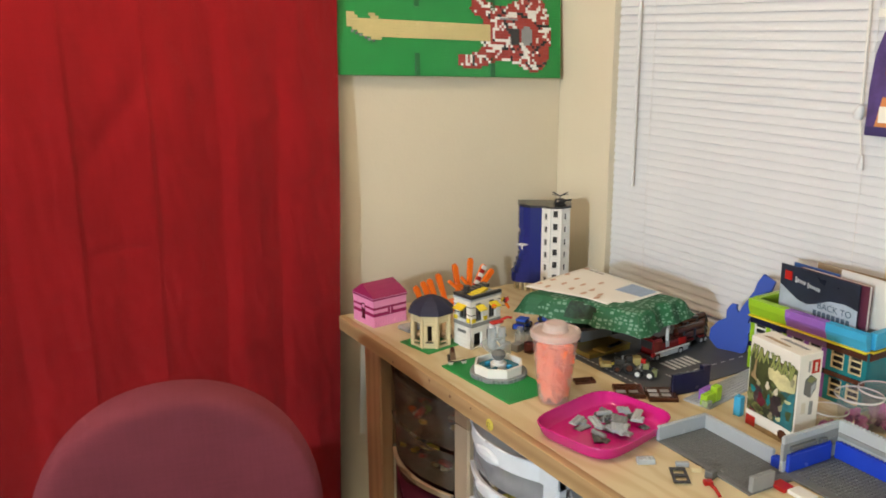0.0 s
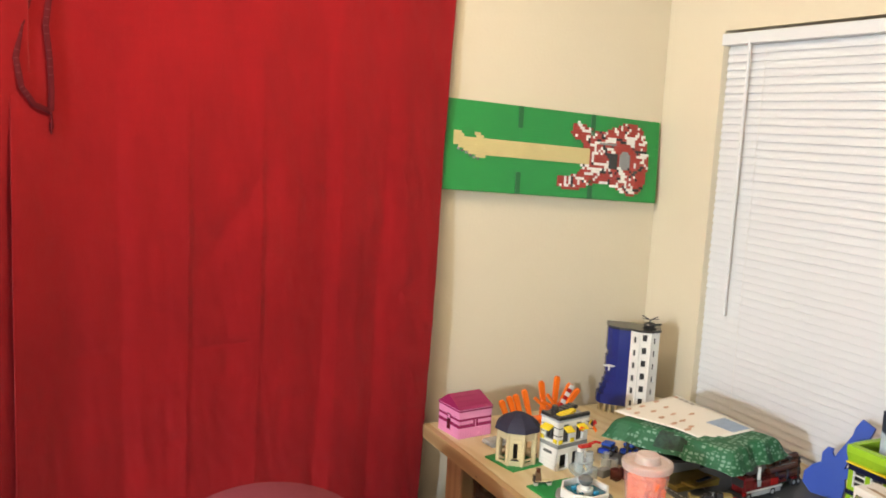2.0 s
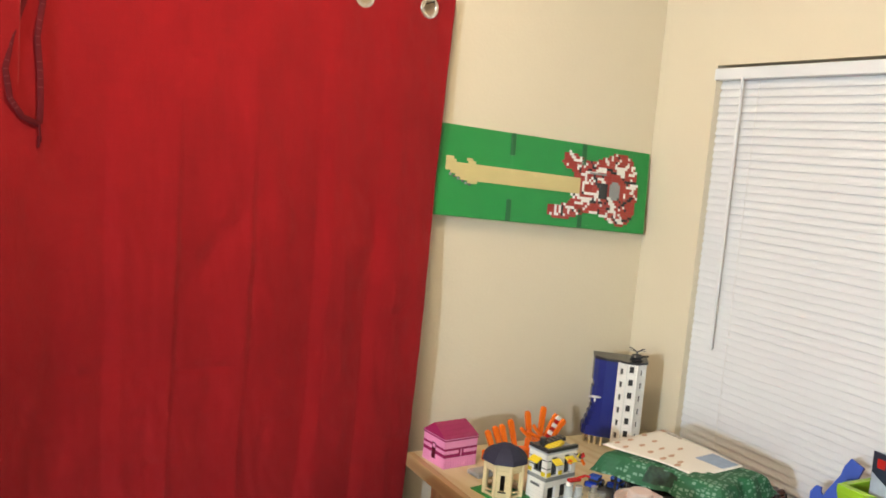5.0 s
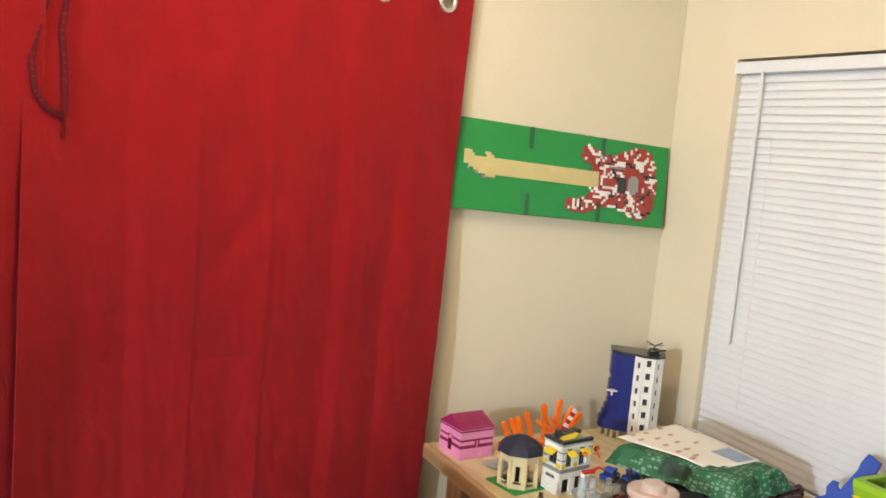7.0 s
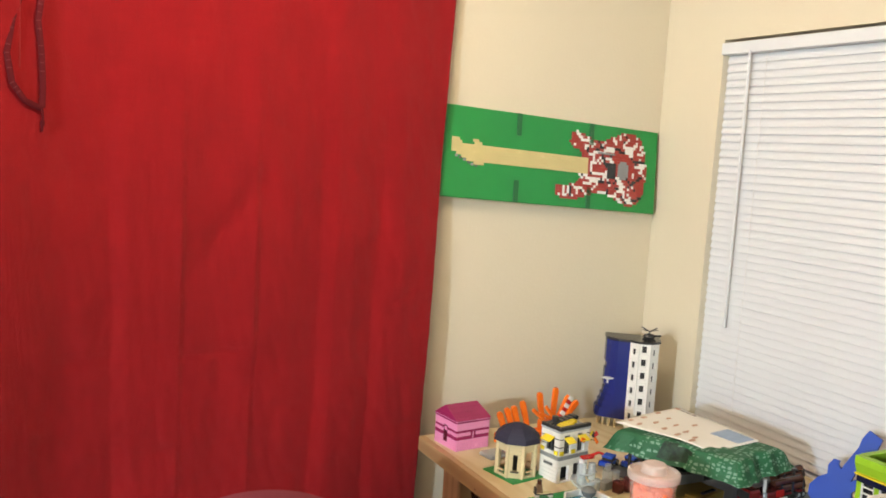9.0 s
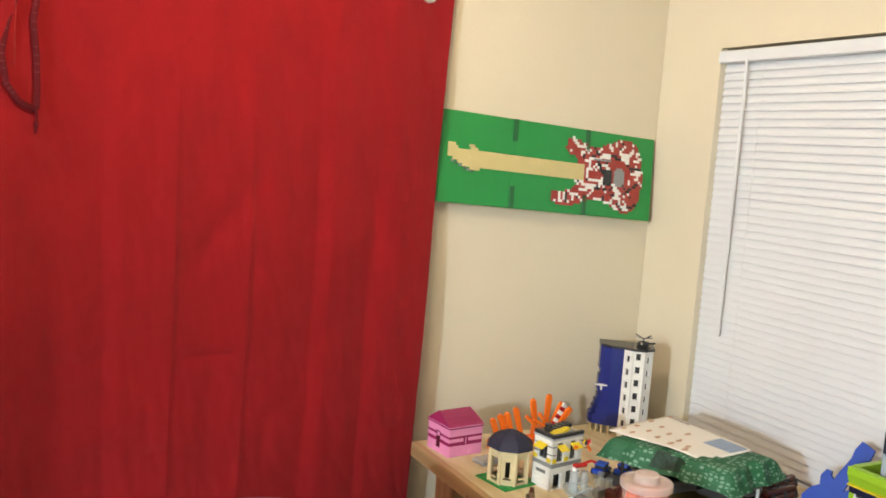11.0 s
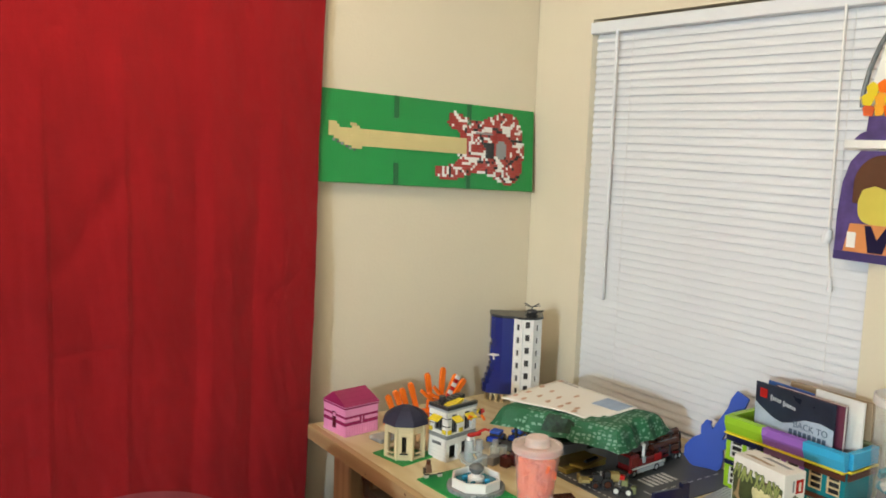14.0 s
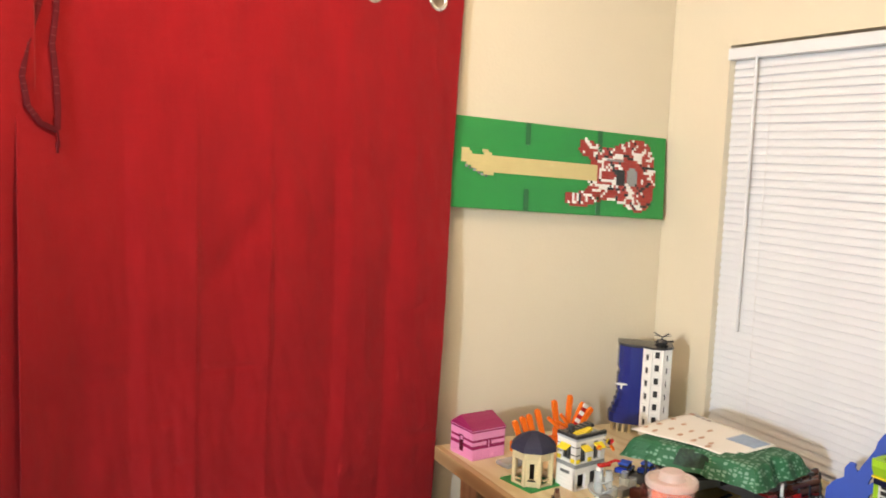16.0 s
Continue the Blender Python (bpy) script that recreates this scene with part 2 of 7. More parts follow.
DRAWERMAROON = clear_plastic("drawer_maroon_plastic", (0.16, 0.03, 0.06), 0.2, 0.25, 0.3)
CARTTAN = plastic("cart_beige", (0.40, 0.31, 0.21), 0.4)
CUPCLEAR = clear_plastic("clear_cup_plastic", (0.96, 0.96, 0.97), 0.93, 0.05, 0.1)
CUPRIM = clear_plastic("cup_rim_plastic", (0.92, 0.90, 0.92), 0.45, 0.1, 0.3)
TRANSCLEAR = clear_plastic("clear_brick_plastic", (0.82, 0.87, 0.89), 0.66, 0.05, 0.25)
CAMO = camo_material()
DARKCAMO = material("dark_camo", (0.014, 0.040, 0.024), 0.7, 0.8, 110.0, 0.2, 200.0)
PAPER = material("printed_paper", (0.78, 0.765, 0.71), 0.6, 0.03, 8.0, 0.05, 300.0)
ART = art_material()
# Flat black in place of shade inside hollow toys; vehicle glass uses it too.
BLACKVOID = material("shade_and_glass_black", (0.016, 0.015, 0.014), 0.6, 0.1, 10.0, 0.1, 200.0)
GLASS = clear_plastic("window_glass", (0.85, 0.9, 0.92), 0.9, 0.03, 0.0)

RED = plastic("red", (0.40, 0.014, 0.012))
WHITE = plastic("white", (0.78, 0.77, 0.73))
BLACK = plastic("black", (0.036, 0.036, 0.036))
TAN = plastic("tan", (0.52, 0.41, 0.19))
NECKTAN = plastic("neck_tan", (0.57, 0.475, 0.215))
TANLIGHT = plastic("light_tan", (0.66, 0.56, 0.33))
GREENPLATE = plastic("green", (0.020, 0.27, 0.060), 0.32)
DARKGREEN = plastic("dark_green", (0.012, 0.12, 0.035), 0.32)
GREY = plastic("light_grey", (0.40, 0.43, 0.455))
MIDGREY = plastic("mid_grey", (0.26, 0.27, 0.27))
DARKGREY = plastic("dark_grey", (0.14, 0.146, 0.146))
BLUE = plastic("blue", (0.014, 0.048, 0.46))
DEEPBLUE = plastic("deep_blue", (0.011, 0.020, 0.165))
CUTBLUE = plastic("matt_blue", (0.006, 0.048, 0.36), 0.6)
NAVY = plastic("navy", (0.012, 0.014, 0.045))
YELLOW = plastic("yellow", (0.74, 0.57, 0.03))
ORANGE = plastic("orange", (0.85, 0.17, 0.012))
CORAL = plastic("neon_orange", (0.95, 0.21, 0.07))
PINKLIGHT = plastic("light_pink", (0.80, 0.30, 0.52))
PINKDARK = plastic("magenta", (0.31, 0.022, 0.10))
HOTPINK = plastic("hot_pink", (0.56, 0.012, 0.20), 0.2)
LIME = plastic("lime", (0.30, 0.53, 0.025))
PURPLE = plastic("lavender", (0.29, 0.12, 0.48))
DEEPPURPLE = material("purple_card", (0.080, 0.052, 0.18), 0.4, 0.5, 26.0, 0.03, 120.0)
AZURE = plastic("azure", (0.045, 0.38, 0.64))
TEAL = plastic("teal", (0.012, 0.19, 0.22))
BROWN = plastic("brown", (0.085, 0.030, 0.018))
AMBER = plastic("brown_gold", (0.22, 0.15, 0.03))
WATERBLUE = plastic("water_blue", (0.03, 0.16, 0.22), 0.12)
ROADGREY = plastic("road_grey", (0.074, 0.080, 0.082), 0.5)
MAROON = plastic("maroon", (0.10, 0.012, 0.025))
CREAM = plastic("cream", (0.60, 0.54, 0.44), 0.4)
OLIVE = plastic("olive", (0.20, 0.22, 0.10))
DULLYELLOW = plastic("dull_yellow", (0.60, 0.50, 0.09))
STRAW = plastic("straw", (0.33, 0.27, 0.11))
# Red for the trucks, darkened to hold the shade under the lid.
SHADERED = plastic("shaded_truck_red", (0.15, 0.012, 0.012))
CARBLUE = plastic("car_blue", (0.03, 0.09, 0.46))
CARTWHITE = plastic("cart_white", (0.70, 0.72, 0.76), 0.35)


# ---- geometry ----
class Geo:
    """Collects vertices and faces of one mesh."""

    def __init__(self):
        self.v, self.f, self.s = [], [], []

    def add(self, verts, faces, m=None, smooth=False):
        n = len(self.v)
        self.v += [tuple(m @ Vector(p)) if m is not None else tuple(p) for p in verts]
        self.f += [tuple(n + i for i in face) for face in faces]
        self.s += [smooth] * len(faces)
        return self

    def box(self, c, size, b=0.0, m=None):
        """A box round c; b chamfers its edges."""
        h = [d / 2 for d in size]
        if b <= 0:
            vs = [(c[0] + x * h[0], c[1] + y * h[1], c[2] + z * h[2]) for x in (-1, 1) for y in (-1, 1) for z in (-1, 1)]
            return self.add(vs, [(0, 1, 3, 2), (4, 6, 7, 5), (0, 4, 5, 1), (2, 3, 7, 6), (0, 2, 6, 4), (1, 5, 7, 3)], m)
        b = min(b, min(h) * 0.98)
        vs, index = [], {}
        for x in (-1, 1):
            for y in (-1, 1):
                for z in (-1, 1):
                    for a in range(3):
                        p = [s * (d if k == a else d - b) for k, (s, d) in enumerate(zip((x, y, z), h))]
                        index[x, y, z, a] = len(vs)
                        vs.append(tuple(c[k] + p[k] for k in range(3)))
        faces = []
        for a in range(3):
            u, w = (a + 1) % 3, (a + 2) % 3
            for s in (-1, 1):
                ring = []
                for p, q in ((-1, -1), (1, -1), (1, 1), (-1, 1)):
                    k = [0, 0, 0]
                    k[a], k[u], k[w] = s, p, q
                    ring.append(index[k[0], k[1], k[2], a])
                faces.append(tuple(ring if s > 0 else ring[::-1]))
            for p in (-1, 1):
                for q in (-1, 1):
                    k0, k1 = [0, 0, 0], [0, 0, 0]
                    k0[a], k0[u], k0[w] = -1, p, q
                    k1[a], k1[u], k1[w] = 1, p, q
                    ring = [index[(*k0, u)], index[(*k1, u)], index[(*k1, w)], index[(*k0, w)]]
                    faces.append(tuple(ring if p * q < 0 else ring[::-1]))
        for x in (-1, 1):
            for y in (-1, 1):
                for z in (-1, 1):
                    ring = [index[x, y, z, a] for a in range(3)]
                    faces.append(tuple(ring if x * y * z > 0 else ring[::-1]))
        return self.add(vs, faces, m)

    def prism(self, poly, z0, z1, m=None, top=1.0, smooth=False):
        """A solid over a polygon (counter-clockwise); top scales its upper face."""
        n = len(poly)
        cx, cy = sum(p[0] for p in poly) / n, sum(p[1] for p in poly) / n
        vs = [(x, y, z0) for x, y in poly] + [(cx + (x - cx) * top, cy + (y - cy) * top, z1) for x, y in poly]
        self.add(vs, [tuple(range(n))[::-1], tuple(range(n, 2 * n))], m)
        return self.add(vs, [(i, (i + 1) % n, n + (i + 1) % n, n + i) for i in range(n)], m, smooth)

    def cyl(self, c, r, h, n=16, r2=None, m=None, smooth=True):
        r2 = r if r2 is None else r2
        vs = [(c[0] + q * math.cos(2 * math.pi * i / n), c[1] + q * math.sin(2 * math.pi * i / n), c[2] + z) for q, z in ((r, 0), (r2, h)) for i in range(n)]
        self.add(vs, [(i, (i + 1) % n, n + (i + 1) % n, n + i) for i in range(n)], m, smooth)
        return self.add(vs, [tuple(range(n))[::-1], tuple(range(n, 2 * n))], m)

    def lathe(self, profile, n=32, m=None, smooth=True):
        """Turns a profile of (radius, height) round the z axis."""
        k = len(profile)
        vs = [(r * math.cos(2 * math.pi * i / n), r * math.sin(2 * math.pi * i / n), z) for i in range(n) for r, z in profile]
        fs = [(i * k + j, ((i + 1) % n) * k + j, ((i + 1) % n) * k + j + 1, i * k + j + 1) for i in range(n) for j in range(k - 1)]
        return self.add(vs, fs, m, smooth)

    def tube(self, path, r, n=8, m=None, flat=1.0):
        """A round (or flattened) rod along a path."""
        pts = [Vector(p) for p in path]
        vs = []
        for i, p in enumerate(pts):
            d = (pts[min(i + 1, len(pts) - 1)] - pts[max(i - 1, 0)]).normalized()
            side = d.cross(Vector((0, 1, 0)))
            if side.length < 0.05:
                side = d.cross(Vector((1, 0, 0)))
            side.normalize()
            up = side.cross(d)
            vs += [tuple(p + side * (r * math.cos(2 * math.pi * k / n)) + up * (r * flat * math.sin(2 * math.pi * k / n))) for k in range(n)]
        fs = [(i * n + k, i * n + (k + 1) % n, (i + 1) * n + (k + 1) % n, (i + 1) * n + k) for i in range(len(pts) - 1) for k in range(n)]
        self.add(vs, fs, m, True)
        last = (len(pts) - 1) * n
        return self.add(vs, [tuple(range(n)), tuple(range(last, last + n))[::-1]], m)

    def studs(self, x0, y0, nx, ny, z, m=None, keep=None, n=7):
        """Rows of studs, 8 mm apart, on a plate's face at height z."""
        for i in range(nx):
            for j in range(ny):
                if keep is None or keep(i, j):
                    self.cyl((x0 + (i + 0.5) * 0.008, y0 + (j + 0.5) * 0.008, z), 0.0024, 0.0017, n, m=m, smooth=False)
        return self

    def slab(self, width, height, depth, holes, m=None, b=0.0):
        """A wall in the xz plane, from x 0 and z 0, its outer face at y 0, with holes (x, z, w, h) through it."""
        us = sorted({0, width, *[min(max(v, 0), width) for x, z, w, h in holes for v in (x, x + w)]})
        vs = sorted({0, height, *[min(max(v, 0), height) for x, z, w, h in holes for v in (z, z + h)]})
        if holes and b <= 0:
            nu, nv = len(us) - 1, len(vs) - 1
            full = {(i, j) for i in range(nu) for j in range(nv) if not any(x < (us[i] + us[i + 1]) / 2 < x + w and z < (vs[j] + vs[j + 1]) / 2 < z + h for x, z, w, h in holes)}
            ids, pts, fs = {}, [], []

            def at(i, j, k):
                if (i, j, k) not in ids:
                    ids[i, j, k] = len(pts)
                    pts.append((us[i], depth * k, vs[j]))
                return ids[i, j, k]

            for i, j in sorted(full):
                fs.append((at(i, j, 0), at(i + 1, j, 0), at(i + 1, j + 1, 0), at(i, j + 1, 0)))
                fs.append((at(i, j, 1), at(i, j + 1, 1), at(i + 1, j + 1, 1), at(i + 1, j, 1)))
                for (di, dj), (p, q) in (((-1, 0), ((i, j + 1), (i, j))), ((1, 0), ((i + 1, j), (i + 1, j + 1))), ((0, -1), ((i, j), (i + 1, j))), ((0, 1), ((i + 1, j + 1), (i, j + 1)))):
                    if (i + di, j + dj) not in full:
                        fs.append((at(*p, 0), at(*p, 1), at(*q, 1), at(*q, 0)))
            return self.add(pts, fs, m)
        for v0, v1 in zip(vs, vs[1:]):
            start = None
            for u0, u1 in zip(us, us[1:]):
                mu, mv = (u0 + u1) / 2, (v0 + v1) / 2
                hole = any(x < mu < x + w and z < mv < z + h for x, z, w, h in holes)
                if not hole and start is None:
                    start = u0
                if hole and start is not None:
                    self.box(((start + u0) / 2, depth / 2, mv), (u0 - start, depth, v1 - v0), b, m)
                    start = None
            if start is not None:
                self.box(((start + width) / 2, depth / 2, mv), (width - start, depth, v1 - v0), b, m)
        return self

    def mesh(self, name):
        me = bpy.data.meshes.new(name)
        me.from_pydata(self.v, [], self.f)
        me.polygons.foreach_set("use_smooth", self.s)
        if any(self.s):
            me.set_sharp_from_angle(angle=math.radians(38))
        me.update()
        return me


def part(name, geo, mat, parent, label="", m=None):
    ob = new(name, geo if isinstance(geo, bpy.types.Mesh) else geo.mesh(name))
    if not ob.data.materials:
        ob.data.materials.append(mat)
    ob.parent = parent
    if m is not None:
        ob.matrix_basis = m
    if label:
        ob["label"] = label
    return ob


def thing(name, m, label, category, group="", kind=""):
    """An empty at the thing's base; its parts hang under it."""
    ob = new(name)
    ob.empty_display_size = 0.02
    ob.matrix_basis = m
    return tagged(ob, label, category, group, kind)


def solid(name, geo, mat, m, label, category, group="", kind=""):
    """A thing of one mesh."""
    ob = new(name, geo if isinstance(geo, bpy.types.Mesh) else geo.mesh(name))
    if not ob.data.materials:
        ob.data.materials.append(mat)
    ob.matrix_basis = m
    return tagged(ob, label, category, group, kind)


def setting(name, geo, mat, label, category):
    return solid(name, geo, mat, Matrix(), label, category, kind="structure")


def writing(name, text, size, mat, parent, m, label=""):
    cu = bpy.data.curves.new(name, "FONT")
    cu.body, cu.size, cu.extrude, cu.align_x, cu.align_y = text, size, 0.0002, "CENTER", "CENTER"
    tmp = bpy.data.objects.new(name, cu)
    me = bpy.data.meshes.new_from_object(tmp)
    bpy.data.objects.remove(tmp)
    me.materials.clear()
    return part(name, me, mat, parent, label, m)


T = 0.757           # table top
NY = 2.035          # north wall's face
EX = 1.826          # east wall's face
WX, SY, CZ = -5.4, -3.4, 2.44

# ---- room ----
setting("floor", Geo().box(((WX + EX) / 2, (SY + NY) / 2, -0.05), (EX - WX + 0.5, NY - SY + 0.5, 0.1)), CARPET, "dark brown cut-pile carpet on the unseen floor", "floor")
setting("ceiling", Geo().box(((WX + EX) / 2, (SY + NY) / 2, CZ + 0.05), (EX - WX + 0.5, NY - SY + 0.5, 0.1)), CEILING, "off-white lightly textured plaster ceiling", "ceiling")
setting("wall_north", Geo().box(((WX + EX) / 2 + 0.1, NY + 0.06, CZ / 2), (EX - WX + 0.5, 0.12, CZ - 0.002)), WALL, "cream painted plaster wall with a soft sheen", "wall")
setting("wall_south", Geo().box(((WX + EX) / 2, SY - 0.06, CZ / 2), (EX - WX + 0.5, 0.12, CZ - 0.002)), WALL, "cream painted plaster wall", "wall")
setting("wall_west", Geo().box((WX - 0.06, (SY + NY) / 2, CZ / 2), (0.12, NY - SY - 0.004, CZ - 0.004)), WALL, "cream painted plaster wall", "wall")
WIN_Y0, WIN_Y1, WIN_Z0, WIN_Z1 = 0.885, 1.787, 0.70, 1.895
east = Matrix.Translation((EX, NY - 0.002, 0)) @ pose(0, 0, 0, 0, 0, -90)
setting("wall_east", Geo().slab(NY - SY - 0.004, CZ - 0.003, 0.14, [(NY - 0.002 - WIN_Y1, WIN_Z0, WIN_Y1 - WIN_Y0, WIN_Z1 - WIN_Z0)], east), WALL, "cream painted plaster wall with a window opening", "wall")

win = thing("window_1", pose(EX + 0.105, 0, 0), "white-framed window behind closed blinds, dark outside", "window", kind="structure")
wy, wz = (WIN_Y0 + WIN_Y1) / 2, (WIN_Z0 + WIN_Z1) / 2
g = Geo()
for y in (WIN_Y0 + 0.022, wy, WIN_Y1 - 0.022):
    g.box((0, y, wz), (0.03, 0.04, WIN_Z1 - WIN_Z0 - 0.006), 0.003)
for z in (WIN_Z0 + 0.024, WIN_Z1 - 0.024):
    for y0, y1 in ((WIN_Y0 + 0.043, wy - 0.021), (wy + 0.021, WIN_Y1 - 0.043)):
        g.box((0, (y0 + y1) / 2, z), (0.028, y1 - y0, 0.04), 0.003)
part("window_frame", g, SLAT, win)
for y in (wy - 0.22, wy + 0.22):
    part("pane", Geo().box((0.002, y, wz), (0.004, 0.39, WIN_Z1 - WIN_Z0 - 0.09)), GLASS, win).visible_shadow = False

g = Geo()
g.box(((1.06 + EX) / 2, NY - 0.006, 0.045), (EX - 1.06 - 0.014, 0.012, 0.09), 0.003)
setting("baseboard", g, TRIM, "cream painted wooden baseboard", "baseboard")


# ---- window blind ----
def window_blind():
    bx = 1.848
    ob = thing("window_blind", pose(bx, 0, 0.74), "closed white horizontal mini blind with slightly bowed slats", "window blind")
    y0, y1, top = WIN_Y0 + 0.004, WIN_Y1 - 0.0015, 1.852 - 0.74
    part("headrail", Geo().box((-0.012, (WIN_Y0 + WIN_Y1) / 2, top + 0.017), (0.034, WIN_Y1 - WIN_Y0 + 0.006, 0.033), 0.002), SLAT, ob, "white metal headrail")
    pitch, count = 0.0222, 49
    n, width = 6, 0.0264
    prof = []
    for i in range(n + 1):
        a = -0.5 + i / n
        out = 0.0021 * (1 - (2 * a) ** 2)
        prof.append((0.0082 * a * 0.9 - out * 0.9, a * width * 0.95 - out * 0.25))
    vs = [(x, y, z) for y in (y0, y1) for x, z in prof] + [(x + 0.0006, y, z) for y in (y0, y1) for x, z in prof]
    k, h = n + 1, 2 * (n + 1)
    fs = [(i, i + 1, k + i + 1, k + i) for i in range(n)] + [(h + i, h + k + i, h + k + i + 1, h + i + 1) for i in range(n)]
    fs += [(0, k, h + k, h), (n, h + n, h + k + n, k + n)]
    me = Geo().add(vs, fs, None, True).mesh("slat")
    me.materials.append(SLAT)
    for i in range(count):
        sag = random.uniform(-0.0003, 0.0003)
        s = part("slat", me, SLAT, ob, m=pose(0, 0, top - 0.012 - i * pitch + sag, random.uniform(-0.03, 0.03), random.uniform(-0.7, 0.7), 0))
    part("bottom_rail", Geo().box((0, (y0 + y1) / 2, top - 0.012 - count * pitch - 0.004), (0.024, y1 - y0, 0.012), 0.003), SLAT, ob)
    for y in (WIN_Y1 - 0.150, WIN_Y0 + 0.09):
        part("ladder_cord", Geo().tube([(-0.0085, y, top), (-0.0085, y, top - count * pitch)], 0.0005, 6), CORD, ob)
    g = Geo().tube([(-0.030, WIN_Y1 - 0.107, top + 0.006), (-0.026, WIN_Y1 - 0.105, top - 0.06), (-0.020, WIN_Y1 - 0.101, 1.079 - 0.74)], 0.0042, 8)
    g.cyl((-0.020, WIN_Y1 - 0.101, 1.074 - 0.74), 0.0048, 0.03, 8)
    part("tilt_wand", g, SLAT, ob, "translucent white tilt wand")
    g = Geo().tube([(-0.032, 0.987, top + 0.004), (-0.030, 0.985, 1.60 - 0.74), (-0.028, 0.981, 1.36 - 0.74)], 0.0032, 8)
    part("lift_cord", g, CORD, ob, "white lift cord")
    part("cord_joiner", Geo().lathe([(0.0, 0.0), (0.009, 0.002), (0.012, 0.014), (0.007, 0.032), (0.0, 0.036)], 12, pose(-0.030, 0.986, 1.328 - 0.74, 12, 0, 0)), SLAT, ob)
    part("cord", Geo().tube([(-0.028, 0.981, 1.335 - 0.74), (-0.027, 0.970, 1.25 - 0.74)], 0.0016, 6), CORD, ob)
    part("tassel", Geo().lathe([(0.0, -0.018), (0.007, -0.017), (0.0045, 0.004), (0.002, 0.014), (0.0, 0.015)], 12, pose(-0.027, 0.968, 1.237 - 0.74)), SLAT, ob)
    return ob


window_blind()


# ---- curtains ----
# The hanging folds: each line runs from top to bottom as (height, place), with how far the cloth stands out along it.
FOLDS = [
    (0.020, [(2.0, -1.15)]), (0.002, [(2.0, -0.93)]), (0.022, [(2.0, -0.90)]), (0.0, [(2.0, -0.66)]), (0.022, [(2.0, -0.62)]), (0.004, [(2.0, -0.40)]), (0.020, [(2.0, -0.36)]),
    (0.002, [(1.8, -0.16), (0.5, -0.13)]), (0.014, [(2.0, -0.10)]), (0.010, [(2.0, 0.09)]),
    (0.001, [(1.69, 0.181), (1.05, 0.196), (0.70, 0.201)]), (0.008, [(1.69, 0.225), (0.70, 0.240)]), (0.007, [(2.0, 0.300)]),
    (0.0120, [(1.31, 0.350), (0.65, 0.347)]), (0.0090, [(1.31, 0.360), (0.65, 0.358)]), (0.0095, [(2.0, 0.445)]),
    (0.0205, [(1.80, 0.527), (1.21, 0.528), (0.67, 0.521)]), (0.0168, [(1.80, 0.537), (1.21, 0.538), (0.67, 0.532)]), (0.0110, [(2.0, 0.620)]),
    (0.0030, [(1.60, 0.700), (1.00, 0.699), (0.63, 0.682)]), (0.0125, [(1.60, 0.737), (1.00, 0.735), (0.63, 0.718)]), (0.0115, [(2.0, 0.785)]),
    (0.0030, [(1.60, 0.875), (0.95, 0.842), (0.57, 0.832)]), (0.0100, [(1.60, 0.902), (0.95, 0.872), (0.57, 0.862)]), (0.0130, [(2.0, 0.925)]), (0.004, [(2.0, 1.07)]),
]


def along_line(line, z):
    if z >= line[0][0]:
        return line[0][1]
    for (za, xa), (zb, xb) in zip(line, line[1:]):
        if z >= zb:
            return xa + (xb - xa) * (za - z) / (za - zb)
    return line[-1][1]


@functools.lru_cache(maxsize=2000)
def fold_row(z):
    """The folds' places and depths at one height."""
    row = []
    for out, line in FOLDS:
        x = along_line(line, z)
        row.append((x + 0.005 * noise.noise(Vector((x * 6, z * 4.0, 3.0))), out * (1.0 + 0.5 * noise.noise(Vector((x * 4, z * 1.8, 7.0))))))
    return row


def fold_depth(x, z):
    row = fold_row(round(z, 3))
    for (xa, da), (xb, db) in zip(row, row[1:]):
        if x <= xb:
            u = min(1.0, max(0.0, (x - xa) / (xb - xa)))
            return da + (db - da) * u
    return row[-1][1]


# Pressed creases: centre, half width, height, slope, depth.
CREASES = [(0.425, 0.080, 1.009, 0.03, 0.0042), (0.325, 0.030, 0.780, 0.14, 0.0030), (0.968, 0.042, 0.784, -0.04, 0.0034), (0.33, 0.070, 1.490, 0.02, 0.0014),
           (0.385, 0.018, 1.752, 0.10, 0.0035), (0.30, 0.040, 0.900, 0.10, 0.0020), (0.62, 0.050, 0.860, -0.05, 0.0016), (0.94, 0.040, 1.140, 0.55, 0.0022), (0.14, 0.060, 1.010, 0.04, 0.0020), (-0.35, 0.2, 1.01, 0.0, 0.003)]


